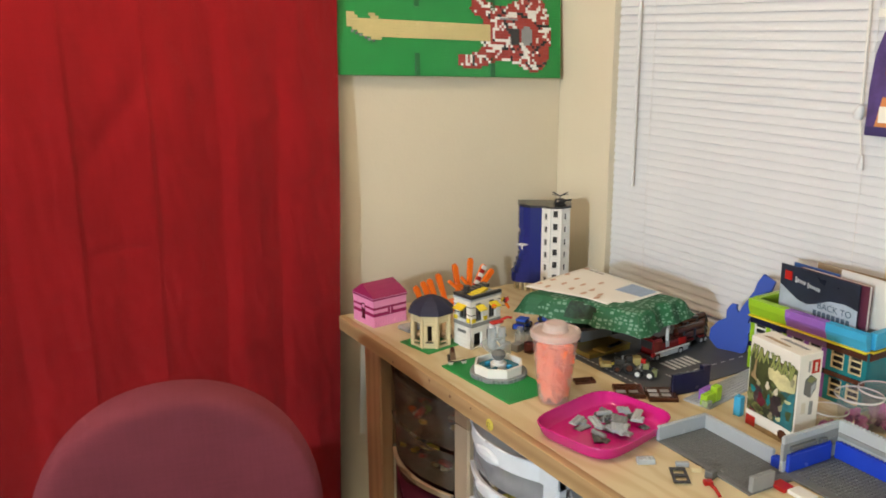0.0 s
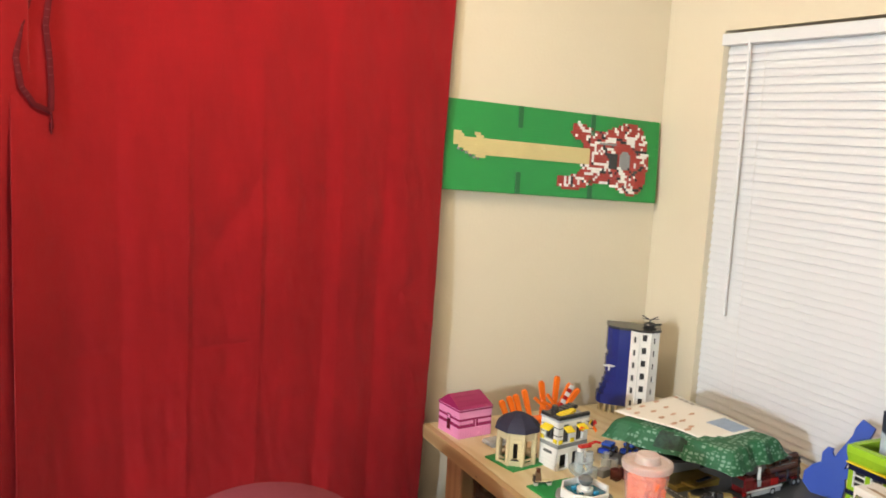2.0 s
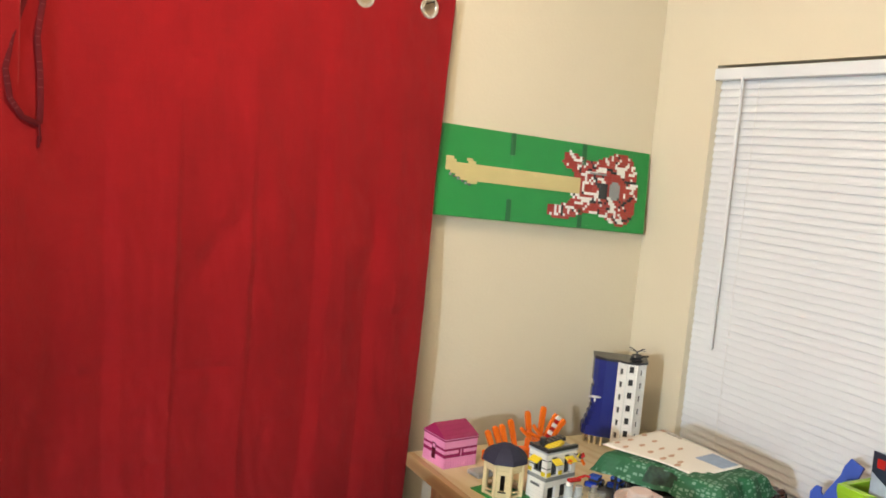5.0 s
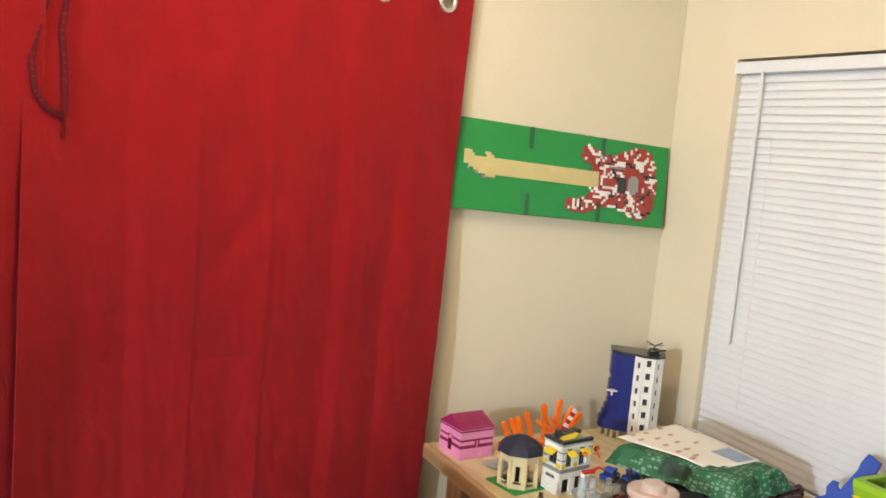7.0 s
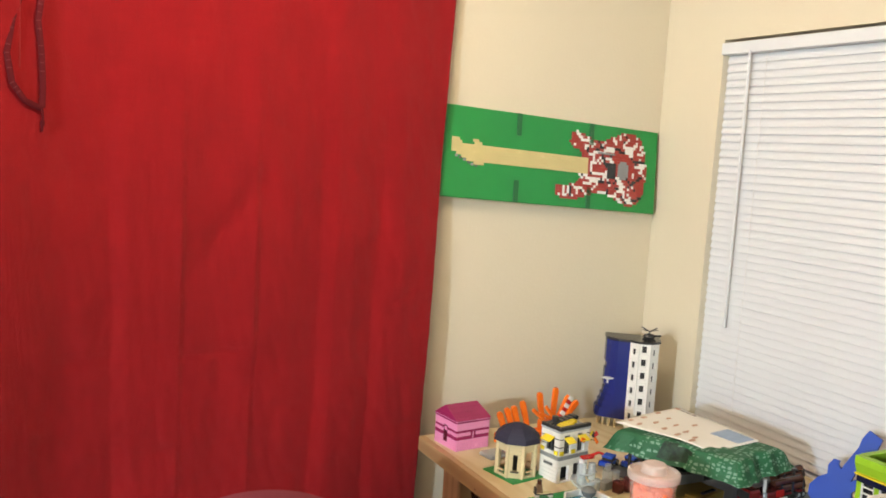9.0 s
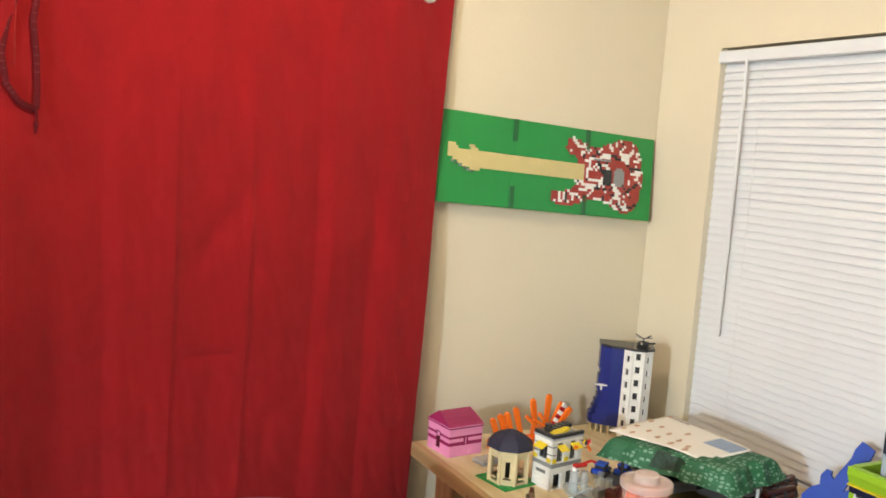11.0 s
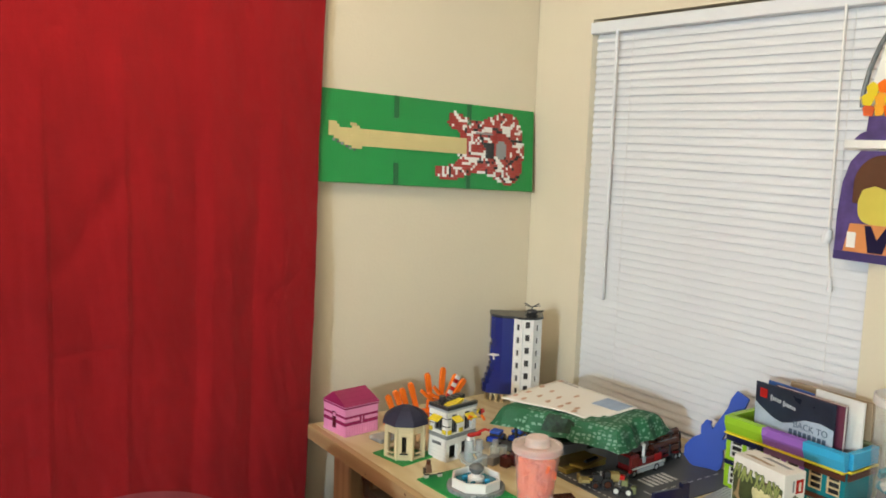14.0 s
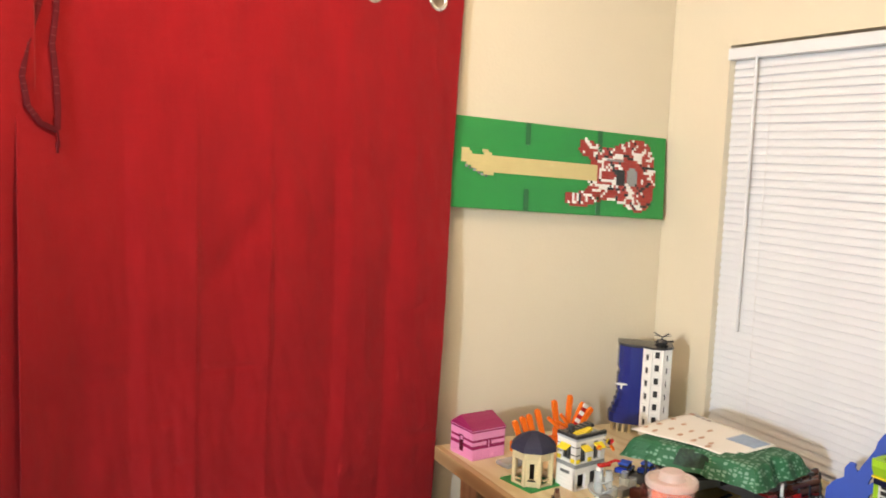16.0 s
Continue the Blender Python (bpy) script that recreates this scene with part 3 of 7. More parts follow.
def curtain_depth(x, z, seed):
    """How far the cloth stands out from its mean plane."""
    hang = min(1.0, max(0.0, (1.98 - z) / 0.6))
    low = min(1.0, max(0.0, (1.6 - z) / 1.3))
    d = 0.008 + 0.003 * math.sin(x * 34.6 + 1.3) * (1 - hang)
    grow = 0.22 + 1.22 * min(1.0, max(0.0, (1.80 - z) / 0.5))
    d += grow * sum(fold_depth(x + e, z) for e in (-0.003, 0.0, 0.003)) / 3
    # one slanting hollow that runs down from the tall fold
    along = ((0.52 - x) * 0.153 + (1.447 - z) * 0.213) / 0.0688
    off = ((x - 0.52) * 0.213 - (z - 1.447) * 0.153) / 0.262
    d -= 0.0095 * math.exp(-(((off - 0.026) / 0.034) ** 2)) * math.exp(-(((along - 0.5) / 0.62) ** 4))
    d += 0.010 * noise.noise(Vector((x * 2.4 + seed, z * 1.0, seed))) * hang
    d += 0.0034 * noise.noise(Vector((x * 7 + seed, z * 1.6 + 2 * x, seed + 5)))
    d += 0.0042 * noise.noise(Vector((x * 17 + 2 * z, z * 5 + 4 * x, seed + 9))) * (0.35 + 0.65 * hang)
    d += 0.0031 * noise.noise(Vector((x * 40 + 9 * z, z * 16 - 8 * x, seed + 3))) * (0.55 + 0.45 * low)
    d += 0.26 * max(0.0, 0.45 - x) ** 2 * (0.4 + 0.6 * hang) if seed == 0.0 else 0.03 + 0.20 * max(0.0, 0.05 - x)
    turn = max(-0.02, min(0.30, 0.095 - x))
    d += (0.34 * turn if turn > 0.03 else 3.4 * (turn + 0.02) ** 2 * 1.2) * (0.55 + 0.45 * hang)
    if seed == 0.0:
        back = min(1.0, max(0.0, (x + 0.034 * (1.99 - z) - 0.84) / 0.21))
        d -= 0.015 * back * back - 0.004 * back + 0.028 * max(0.0, (z - 0.9) / 1.09)
    for cx, cw, cz, slope, a in CREASES:
        if abs(x - cx) < 2 * cw:
            d -= 1.3 * a * math.exp(-(((x - cx) / cw) ** 6)) * math.exp(-abs(z - cz - slope * (x - cx)) / 0.007)
    return d


def curtain(x0, x1, y, top, seed, edge):
    ob = thing("curtain", pose(0, y, 0.02), "plain red cloth curtain panel with steel grommets along its top hem", "curtain", "red curtains on the wall")
    nx, nz = 400, 260
    z0 = 0.03
    lean = 0.013 if seed == 0.0 else 0.0
    grom = [x1 + lean - (0.0805 if seed == 0.0 else 0.078) - (0.1853 + 0.12 * lean) * i for i in range(6)]
    vs = []
    for j in range(nz + 1):
        v = j / nz
        for i in range(nx + 1):
            u = i / nx
            shift = edge * (1 - v) - lean * max(0.0, (v - 0.444) / 0.556)
            x = x0 + (x1 - x0) * u - shift * u
            near = min(abs(x1 + lean * u + (x0 - x1) * (1 - u) - gx) for gx in grom)
            sag = 0.0055 * math.sin(min(1, near / 0.09) * math.pi / 2) ** 2
            z = z0 + (top - sag - z0) * v
            vs.append((x, -curtain_depth(x, z, seed), z - 0.02))
    fs = [(j * (nx + 1) + i, j * (nx + 1) + i + 1, (j + 1) * (nx + 1) + i + 1, (j + 1) * (nx + 1) + i) for j in range(nz) for i in range(nx)]
    g = Geo()
    used = []
    for f in fs:
        c = [sum(vs[k][a] for k in f) / 4 for a in (0, 2)]
        if all((c[0] - gx) ** 2 + (c[1] + 0.02 - (top - 0.042)) ** 2 > 0.0205**2 for gx in grom):
            used.append(f)
    g.add(vs, used, None, True)
    cloth = part("cloth", g, CURTAIN, ob)
    mod = cloth.modifiers.new("thickness", "SOLIDIFY")
    mod.thickness, mod.offset = 0.0012, 0.0
    ring = [(0.0175, -0.0015), (0.0190, -0.0034), (0.0230, -0.0040), (0.0275, -0.0026), (0.0292, 0.0), (0.0275, 0.0020), (0.0190, 0.0022), (0.0175, -0.0015)]
    me = Geo().lathe(ring, 36, pose(0, 0, 0, -90, 0, 0)).mesh("grommet")
    me.materials.append(STEEL)
    for gx in grom:
        if gx > x0 + 0.02:
            d = curtain_depth(gx, top - 0.044, seed)
            turn = math.degrees(math.atan((curtain_depth(gx - 0.02, top - 0.04, seed) - curtain_depth(gx + 0.02, top - 0.04, seed)) / 0.04))
            part("grommet", me, STEEL, ob, "brushed steel grommet", pose(gx, -d - 0.0012, top - 0.062, random.uniform(-3, 3), 0, turn))
            at_nail = pose(gx + 0.006, 0.058, top - 0.0470, 90, 0, 0)
            part("nail", Geo().cyl((0, 0, 0), 0.0013, 0.046, 8, m=at_nail).cyl((0, 0, 0.046), 0.0027, 0.002, 10, m=at_nail), DARKSTEEL, ob)
    return ob


curtain(-0.032, 1.0505, 1.975, 1.998, 0.0, 0.066)
curtain(-1.14, 0.006, 1.992, 1.993, 2.1, 0.0)


def lanyard():
    ob = thing("lanyard", pose(0.003, 1.952, 1.50), "dark red printed lanyard strap hanging in a loop over the curtain", "lanyard")
    right = [(0.050, 0, 0.50), (0.049, 0.0, 0.40), (0.046, -0.004, 0.32), (0.037, -0.008, 0.25), (0.044, -0.010, 0.18), (0.047, -0.006, 0.11), (0.045, -0.004, 0.068)]
    left = [(0.034, 0.002, 0.50), (0.026, 0.0, 0.40), (0.012, -0.003, 0.33), (-0.012, -0.008, 0.245), (-0.022, -0.010, 0.175), (-0.012, -0.010, 0.115), (0.012, -0.008, 0.080), (0.045, -0.004, 0.066)]
    for path in (right, left):
        fine = []
        for a, b in zip(path, path[1:]):
            fine += [tuple(Vector(a).lerp(Vector(b), k / 4)) for k in range(4)]
        fine.append(path[-1])
        fine = [(x, 0.023 - max(curtain_depth(x + 0.003 + e, z + 1.50, 0.0) for e in (-0.007, 0.0, 0.007)) - 0.006 + 0.3 * y, z) for x, y, z in fine]
        part("strap", Geo().tube(fine, 0.0064, 8, flat=0.22), STRAP, ob)
        for k in range(3, len(fine) - 6, 1):
            p, q = Vector(fine[k]), Vector(fine[k + 1])
            if k % 5 < 4:
                ang = math.degrees(math.atan2(q.z - p.z, q.x - p.x))
                part("print_bar", Geo().box((0, 0, 0), (0.009, 0.0006, 0.0022)), STRAPMARK, ob, m=pose(p.x, p.y - 0.0018, p.z, 0, -ang + 90, 0))
    cy = 0.023 - curtain_depth(0.048, 1.54, 0.0) - 0.008
    part("clip", Geo().tube([(0.045, cy, 0.068), (0.047, cy, 0.045), (0.045, cy, 0.018)], 0.0026, 8).cyl((0.046, cy, 0.030), 0.0045, 0.012, 8), STRAP, ob, "small dark red clip")
    return ob


lanyard()


# ---- wall panel with a guitar ----
def brick_mosaic():
    ob = thing("brick_mosaic", Matrix.Translation((1.800, 1.998, 1.372)) @ pose(0, 0, 0, 84.5, 0, 0) @ pose(0, 0, 0, 0, 0, -2.6), "green toy-brick panel with a red, white and black striped electric guitar", "wall art")
    S = 0.008
    part("backing", Geo().box((-48 * S, 16 * S, -0.0085), (96 * S - 0.004, 32 * S - 0.004, 0.012), 0.001), PINE_X, ob, "thin wooden backing board")
    body = [(60, 19.5), (59, 22), (56.5, 22.5), (54.5, 24.5), (55, 27.5), (57.5, 28.7), (60, 28), (63, 26.7), (66, 25.6), (70, 26), (75, 28.3), (80, 30.2), (85, 29.7), (88, 27.5), (89.7, 24),
            (90.6, 18), (90.6, 12), (89.5, 7), (87, 3), (83, 1.8), (79, 3), (75, 5), (71, 6), (66, 5.8), (62, 4.6), (57, 2.8), (52, 2.6), (49, 4.6), (49.3, 7.5), (54, 8.3), (58, 9), (59.8, 11), (59, 13.5)]

    def inside(u, v):
        odd = False
        for (a, b), (c, d) in zip(body, body[1:] + body[:1]):
            if (b > v) != (d > v) and u < (c - a) * (v - b) / (d - b) + a:
                odd = not odd
        return odd

    rnd = random.Random(7)
    cells = {(i, j): "r" for i in range(96) for j in range(32) if inside(i + 0.5, j + 0.5)}
    upper_horn = [(57, 28, 58, 27), (57, 27, 59, 26), (58, 26, 60, 25), (60, 25, 62, 25), (61, 23, 61, 22), (63, 28, 63, 28), (63, 25, 64, 23), (63, 24, 65, 24), (63, 20, 67, 21), (67, 21, 70, 21), (70, 22, 74, 23), (70, 22, 74, 22), (68, 27, 70, 25), (74, 27, 75, 25), (77, 28, 77, 27), (79, 29, 81, 27), (85, 30, 85, 28)]
    right_side = [(79, 25, 80, 22), (80, 23, 85, 25), (80, 22, 83, 21), (81, 24, 82, 21), (83, 23, 85, 26), (88, 28, 88, 25), (89, 25, 90, 24), (86, 22, 91, 23), (87, 24, 88, 23), (87, 20, 87, 20), (85, 17, 89, 18), (90, 18, 87, 15), (88, 15, 90, 13), (90, 11, 90, 9), (84, 13, 84, 13), (84, 9, 85, 8), (65, 19, 64, 15), (67, 18, 66, 17), (68, 19, 69, 18), (71, 19, 74, 18)]
    lower_side = [(59, 13, 60, 11), (61, 12, 63, 11), (64, 13, 72, 13), (64, 11, 70, 11), (61, 9, 67, 10), (70, 12, 71, 12), (72, 11, 73, 9), (67, 9, 65, 7), (68, 6, 71, 6), (69, 6, 71, 6), (72, 5, 75, 5), (75, 4, 77, 7), (75, 13, 80, 9), (77, 10, 79, 7), (76, 11, 79, 8), (80, 7, 80, 5), (77, 4, 79, 3), (82, 6, 84, 3), (81, 4, 83, 3)]
    lower_horn = [(56, 9, 56, 8), (52, 8, 52, 4), (54, 8, 54, 5), (53, 4, 53, 4), (56, 4, 56, 4), (57, 7, 60, 7), (58, 7, 58, 5), (59, 7, 62, 5)]
    dark = [(66, 22, 69, 23), (75, 23, 79, 22), (67, 25, 69, 23), (83, 10, 81, 12), (82, 9, 89, 14), (85, 19, 91, 19), (78, 7, 76, 8), (79, 5, 81, 3), (81, 3, 88, 5), (72, 7, 72, 5), (68, 10, 70, 10), (83, 20, 85, 18), (69, 20, 71, 16), (55, 7, 55, 4), (62, 21, 62, 22)]
    strokes = [("k", *q) for q in dark] + [("w", *q) for q in upper_horn + right_side + lower_side + lower_horn]
    for ink, a, b, c, d in strokes:
        steps = int(max(abs(c - a), abs(d - b)) * 2) + 1
        for k in range(steps + 1):
            u, v = a + 0.5 + (c - a) * k / steps, b + 0.5 + (d - b) * k / steps
            wide = rnd.choice((1, 1, 1, 1, 2)) if ink == "w" and b > 10 else 1
            for w in range(wide):
                key = (int(u) + (w if rnd.random() < 0.5 else 0), int(v) + (w if rnd.random() < 0.5 else 0))
                if key in cells:
                    cells[key] = ink
    for key in list(cells):
        if rnd.random() < 0.025:
            cells[key] = rnd.choice("wkk")
    for i in range(72, 76):
        for j in range(12, 18):
            cells[i, j] = "p"
    for i in range(77, 82):
        for j in range(12, 19):
            if not ((i in (77, 81)) and j in (12, 18)):
                cells[i, j] = "g"
    neck = {(i, j) for i in range(18, 63) for j in range(13, 19)}
    head_top = {5: 21, 6: 21, 7: 21, 8: 20, 9: 19, 10: 19, 11: 19, 12: 19, 13: 19, 14: 20, 15: 20, 16: 20, 17: 19}
    head_low = {5: 16, 6: 16, 7: 15, 8: 15, 9: 14, 10: 14, 11: 13, 12: 13, 13: 13, 14: 12, 15: 12, 16: 12, 17: 12}
    neck |= {(i, j) for i in head_top for j in range(head_low[i], head_top[i])}
    cells = {k: v for k, v in cells.items() if k not in neck}
    covered = set(cells) | neck
    for k in range(3):
        me = Geo().box(((16 + 32 * k - 96) * S, 16 * S, -0.0012), (32 * S - 0.0004, 32 * S, 0.0024), 0.0003)
        plate = part("baseplate", me, GREENPLATE, ob)
        st = Geo().studs((32 * k - 96) * S, 0, 32, 32, 0.0, keep=lambda i, j, k=k: (i + 32 * k, j) not in covered, n=6)
        tagged(part("studs", st, GREENPLATE, plate), kind="stuff")
    for u in (32, 64):
        for v in (0, 24):
            pl = part("joining_plate", Geo().box(((u - 96) * S, (v + 4) * S, 0.0018), (2 * S - 0.0002, 8 * S, 0.0032), 0.0003), DARKGREEN, ob)
    mats = {"r": plastic("dark_red", (0.33, 0.032, 0.022), 0.35), "w": WHITE, "k": BLACK, "p": BLACK, "g": MIDGREY}
    names = {"r": "red_mosaic", "w": "white_mosaic", "k": "black_mosaic", "p": "pickup", "g": "bridge"}
    for ink in "rwkpg":
        g = Geo()
        lift = 0.0042 if ink in "pg" else 0.0032
        for j in range(32):
            i = 0
            while i < 96:
                if cells.get((i, j)) == ink:
                    e = i
                    while cells.get((e, j)) == ink and e - i < 4:
                        e += 1
                    g.box((((i + e) / 2 - 96) * S, (j + 0.5) * S, lift / 2 + 0.0002), ((e - i) * S - 0.0003, S - 0.0003, lift), 0.0003)
                    i = e
                else:
                    i += 1
        tagged(part(names[ink], g, mats[ink], ob), kind="stuff" if ink in "rwk" else "")
    for j in range(10, 23):
        row = sorted(i for i, jj in neck if jj == j)
        while row:
            e = 1
            while e < len(row) and row[e] == row[0] + e and e < 8:
                e += 1
            part("neck_tile", Geo().box(((row[0] + e / 2 - 96) * S, (j + 0.5) * S, 0.0018), (e * S - 0.0002, S - 0.0002, 0.0032), 0.0002), NECKTAN, ob)
            row = row[e:]
    for k, (i, j) in enumerate(((7, 14.6), (8.6, 14.0), (10.2, 13.4), (12, 12.6), (13.4, 12.0), (15, 11.6))):
        part("tuner", Geo().box(((i - 96) * S, j * S, 0.002), (S * 0.9, S * 0.9, 0.0035), 0.0005), DARKGREY if k % 2 else MIDGREY, ob)
    part("string_tree", Geo().box(((14.5 - 96) * S, 20.4 * S, 0.002), (2.4 * S, S, 0.0034), 0.0004), TAN, ob)
    part("tremolo_bar", Geo().box(((71 - 96) * S, 21.3 * S, 0.006), (8 * S, 0.7 * S, 0.003), 0.0006, pose(0, 0, 0)), MIDGREY, ob)
    return ob


brick_mosaic()


# ---- table and what stands under it ----
def work_table():
    x0, x1, y0, y1 = 0.985, 1.815, -0.42, 1.920
    ob = thing("work_table", pose(0, 0, 0), "home-built pine work table with a thick plain front edge", "table")
    w = (x1 - x0 - 0.038) / 3
    part("front_rail", Geo().box((x0 + 0.0095, (y0 + y1) / 2, T - 0.0197), (0.019, y1 - y0, 0.0390), 0.0014), PINE_SHADE, ob, "solid pine edge board, darkened for its shaded front")
    part("top", Geo().box(((x0 + 0.0191 + x1) / 2, (y0 + y1) / 2, T - 0.0105), (x1 - x0 - 0.0191, y1 - y0, 0.021), 0.0003), PINE, ob, "plywood top with knots")
    part("back_apron", Geo().box((x1 - 0.03, (y0 + y1) / 2, T - 0.021 - 0.046), (0.038, y1 - y0 - 0.06, 0.089), 0.003), PINE_X, ob)
    for x in (x0 + 0.0385, x1 - 0.075):
        for y in (y1 - 0.161, y0 + 0.10):
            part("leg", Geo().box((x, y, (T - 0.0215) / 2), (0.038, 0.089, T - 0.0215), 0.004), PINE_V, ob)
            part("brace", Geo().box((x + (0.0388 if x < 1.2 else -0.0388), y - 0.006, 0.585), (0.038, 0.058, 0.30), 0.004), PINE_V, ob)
    kn = material("pine_knot", (0.17, 0.075, 0.03), 0.5, 0.3, 60.0, 0.1, 300.0)
    for y, z, s in ((1.42, T - 0.012, 0.0035), (1.33, T - 0.016, 0.004), (1.245, T - 0.012, 0.0028), (1.60, T - 0.028, 0.003)):
        part("knot", Geo().cyl((0, 0, 0), s, 0.0006, 10, m=pose(x0 - 0.0002, y, z, 0, -90, 0)), kn, ob)
    return ob


work_table()

badge = thing("smiley_badge", pose(0.9845, 1.172, T - 0.019, 0, -90, 0) @ pose(0, 0, 0, 0, 0, 96), "round yellow smiling-face badge on the table's edge", "badge")
part("disc", Geo().lathe([(0.0, 0.003), (0.008, 0.003), (0.0115, 0.0022), (0.0128, 0.001), (0.0125, 0.0)], 24), DULLYELLOW, badge)
for dx in (-0.0035, 0.0035):
    part("eye", Geo().cyl((dx, 0.0025, 0.0029), 0.0014, 0.0005, 10), BLACK, badge)
part("mouth", Geo().tube([(0.0055 * math.cos(a), 0.0055 * math.sin(a), 0.0031) for a in [math.radians(d) for d in range(200, 345, 12)]], 0.0006, 6), BLACK, badge)


def drawer_cart(m, width, depth, tops, post, frame_mat, drawer_mat, low_mat, handle_mat, label, filling):
    """A plastic cart whose drawers bulge outwards beside a broad corner post; its front faces -x."""
    ob = thing("drawer_cart", m, label, "drawer cart", "plastic drawer carts under the table")
    height = tops[0]
    ya, yb = -width / 2 + post, width / 2 - 0.006
    mid = (ya + yb) / 2
    for y, w, d in ((-width / 2 + post / 2, post, 0.026), (width / 2 - 0.005, 0.010, 0.014)):
        part("front_post", Geo().box((d / 2, y, height / 2), (d, w, height - 0.012), 0.005), frame_mat if w > 0.02 or frame_mat is CARTWHITE else drawer_mat, ob)
        part("back_post", Geo().box((depth - 0.02, y, height / 2), (0.030, min(w, 0.02), height - 0.02), 0.005), frame_mat, ob)
    bow = [(-0.034 * (1 - (2 * k / 16 - 1) ** 2) - 0.002, ya + (yb - ya) * k / 16) for k in range(17)]
    crown = [(0.0, -width / 2)] + [(x - 0.005, y) for x, y in bow] + [(0.0, width / 2)]
    roof = frame_mat if frame_mat is CARTWHITE else drawer_mat
    part("top", Geo().prism(crown[::-1] + [(depth, -width / 2), (depth, width / 2)], height - 0.038, height + 0.002), roof, ob)
    part("top_rim", Geo().tube([(x - 0.001, y, height + 0.001) for x, y in crown], 0.0035, 8), roof, ob)
    for i, z1 in enumerate(tops):
        z0 = tops[i + 1] if i + 1 < len(tops) else max(0.03, z1 - 0.17)
        zt, zb = z1 - (0.022 if i else 0.038), z0 + 0.004
        ring = [(x, y) for x, y in bow][::-1] + [(depth - 0.03, ya), (depth - 0.03, yb)]
        g = Geo()
        n = len(ring)
        vs = [(x, y, z) for z in (zb, zt) for x, y in ring]
        g.add(vs, [(k, (k + 1) % n, n + (k + 1) % n, n + k) for k in range(n)], None, True)
        g.add(vs, [tuple(range(n))[::-1]])
        low = i >= 2
        dr = part("drawer", g, low_mat if low else drawer_mat, ob)
        md = dr.modifiers.new("thickness", "SOLIDIFY")
        md.thickness = 0.002
        lip_mat = frame_mat if low or frame_mat is CARTWHITE else drawer_mat
        if i:
            part("lip", Geo().prism([(x - 0.0065, y) for x, y in bow][::-1] + [(x + 0.0015, y) for x, y in bow], zt + 0.002, zt + 0.016, smooth=True).tube([(x - 0.006, y, zt + 0.015) for x, y in bow], 0.0028, 6), lip_mat, dr)
        part("handle", Geo().lathe([(0.0, -0.006), (0.036, -0.005), (0.046, 0.0), (0.038, 0.004), (0.0, 0.007)], 28, pose(-0.041, mid + 0.01, zt + (0.004 if i else 0.010), 0, 84, 0) @ Matrix.Diagonal((0.36, 1, 1, 1))), handle_mat, dr)
    pick = random.Random(len(label))
    for k in range(filling):
        i = k % 2
        z0 = tops[i + 1] + 0.012
        col = pick.choice((YELLOW, ORANGE, WHITE, TAN, LIME, AZURE, RED, DARKGREY, BROWN, DULLYELLOW, CREAM))
        solid("toy_brick", Geo().box((0, 0, 0), (pick.choice((0.016, 0.032, 0.024)), 0.016, 0.0096), 0.0008), col,
              m @ pose(pick.uniform(-0.006, 0.06), mid + pick.uniform(-0.40, 0.40) * (yb - ya), z0 + pick.uniform(0.0, 0.035), pick.uniform(-30, 30), pick.uniform(-30, 30), pick.uniform(0, 180)),
              "loose coloured toy brick lying in a drawer", "toy brick", "bricks in the drawers")
    return ob


drawer_cart(pose(1.030, 1.155, 0.0), 0.303, 0.34, [0.690, 0.594, 0.504, 0.30], 0.050, CARTWHITE, DRAWERCLEAR, DRAWERCLEAR, CARTWHITE, "white plastic drawer cart with clear bowed drawers", 28)
drawer_cart(pose(1.030, 1.505, 0.0), 0.358, 0.34, [0.686, 0.566, 0.462, 0.27], 0.062, CARTTAN, DRAWERBROWN, DRAWERMAROON, DRAWERBROWN, "beige plastic drawer cart with smoky clear drawers", 28)
drawer_cart(pose(1.060, 0.845, 0.0), 0.300, 0.34, [0.650, 0.550, 0.450, 0.26], 0.040, MIDGREY, DRAWERCLEAR, DRAWERCLEAR, DRAWERCLEAR, "grey plastic drawer cart with clear drawers of bricks", 10)


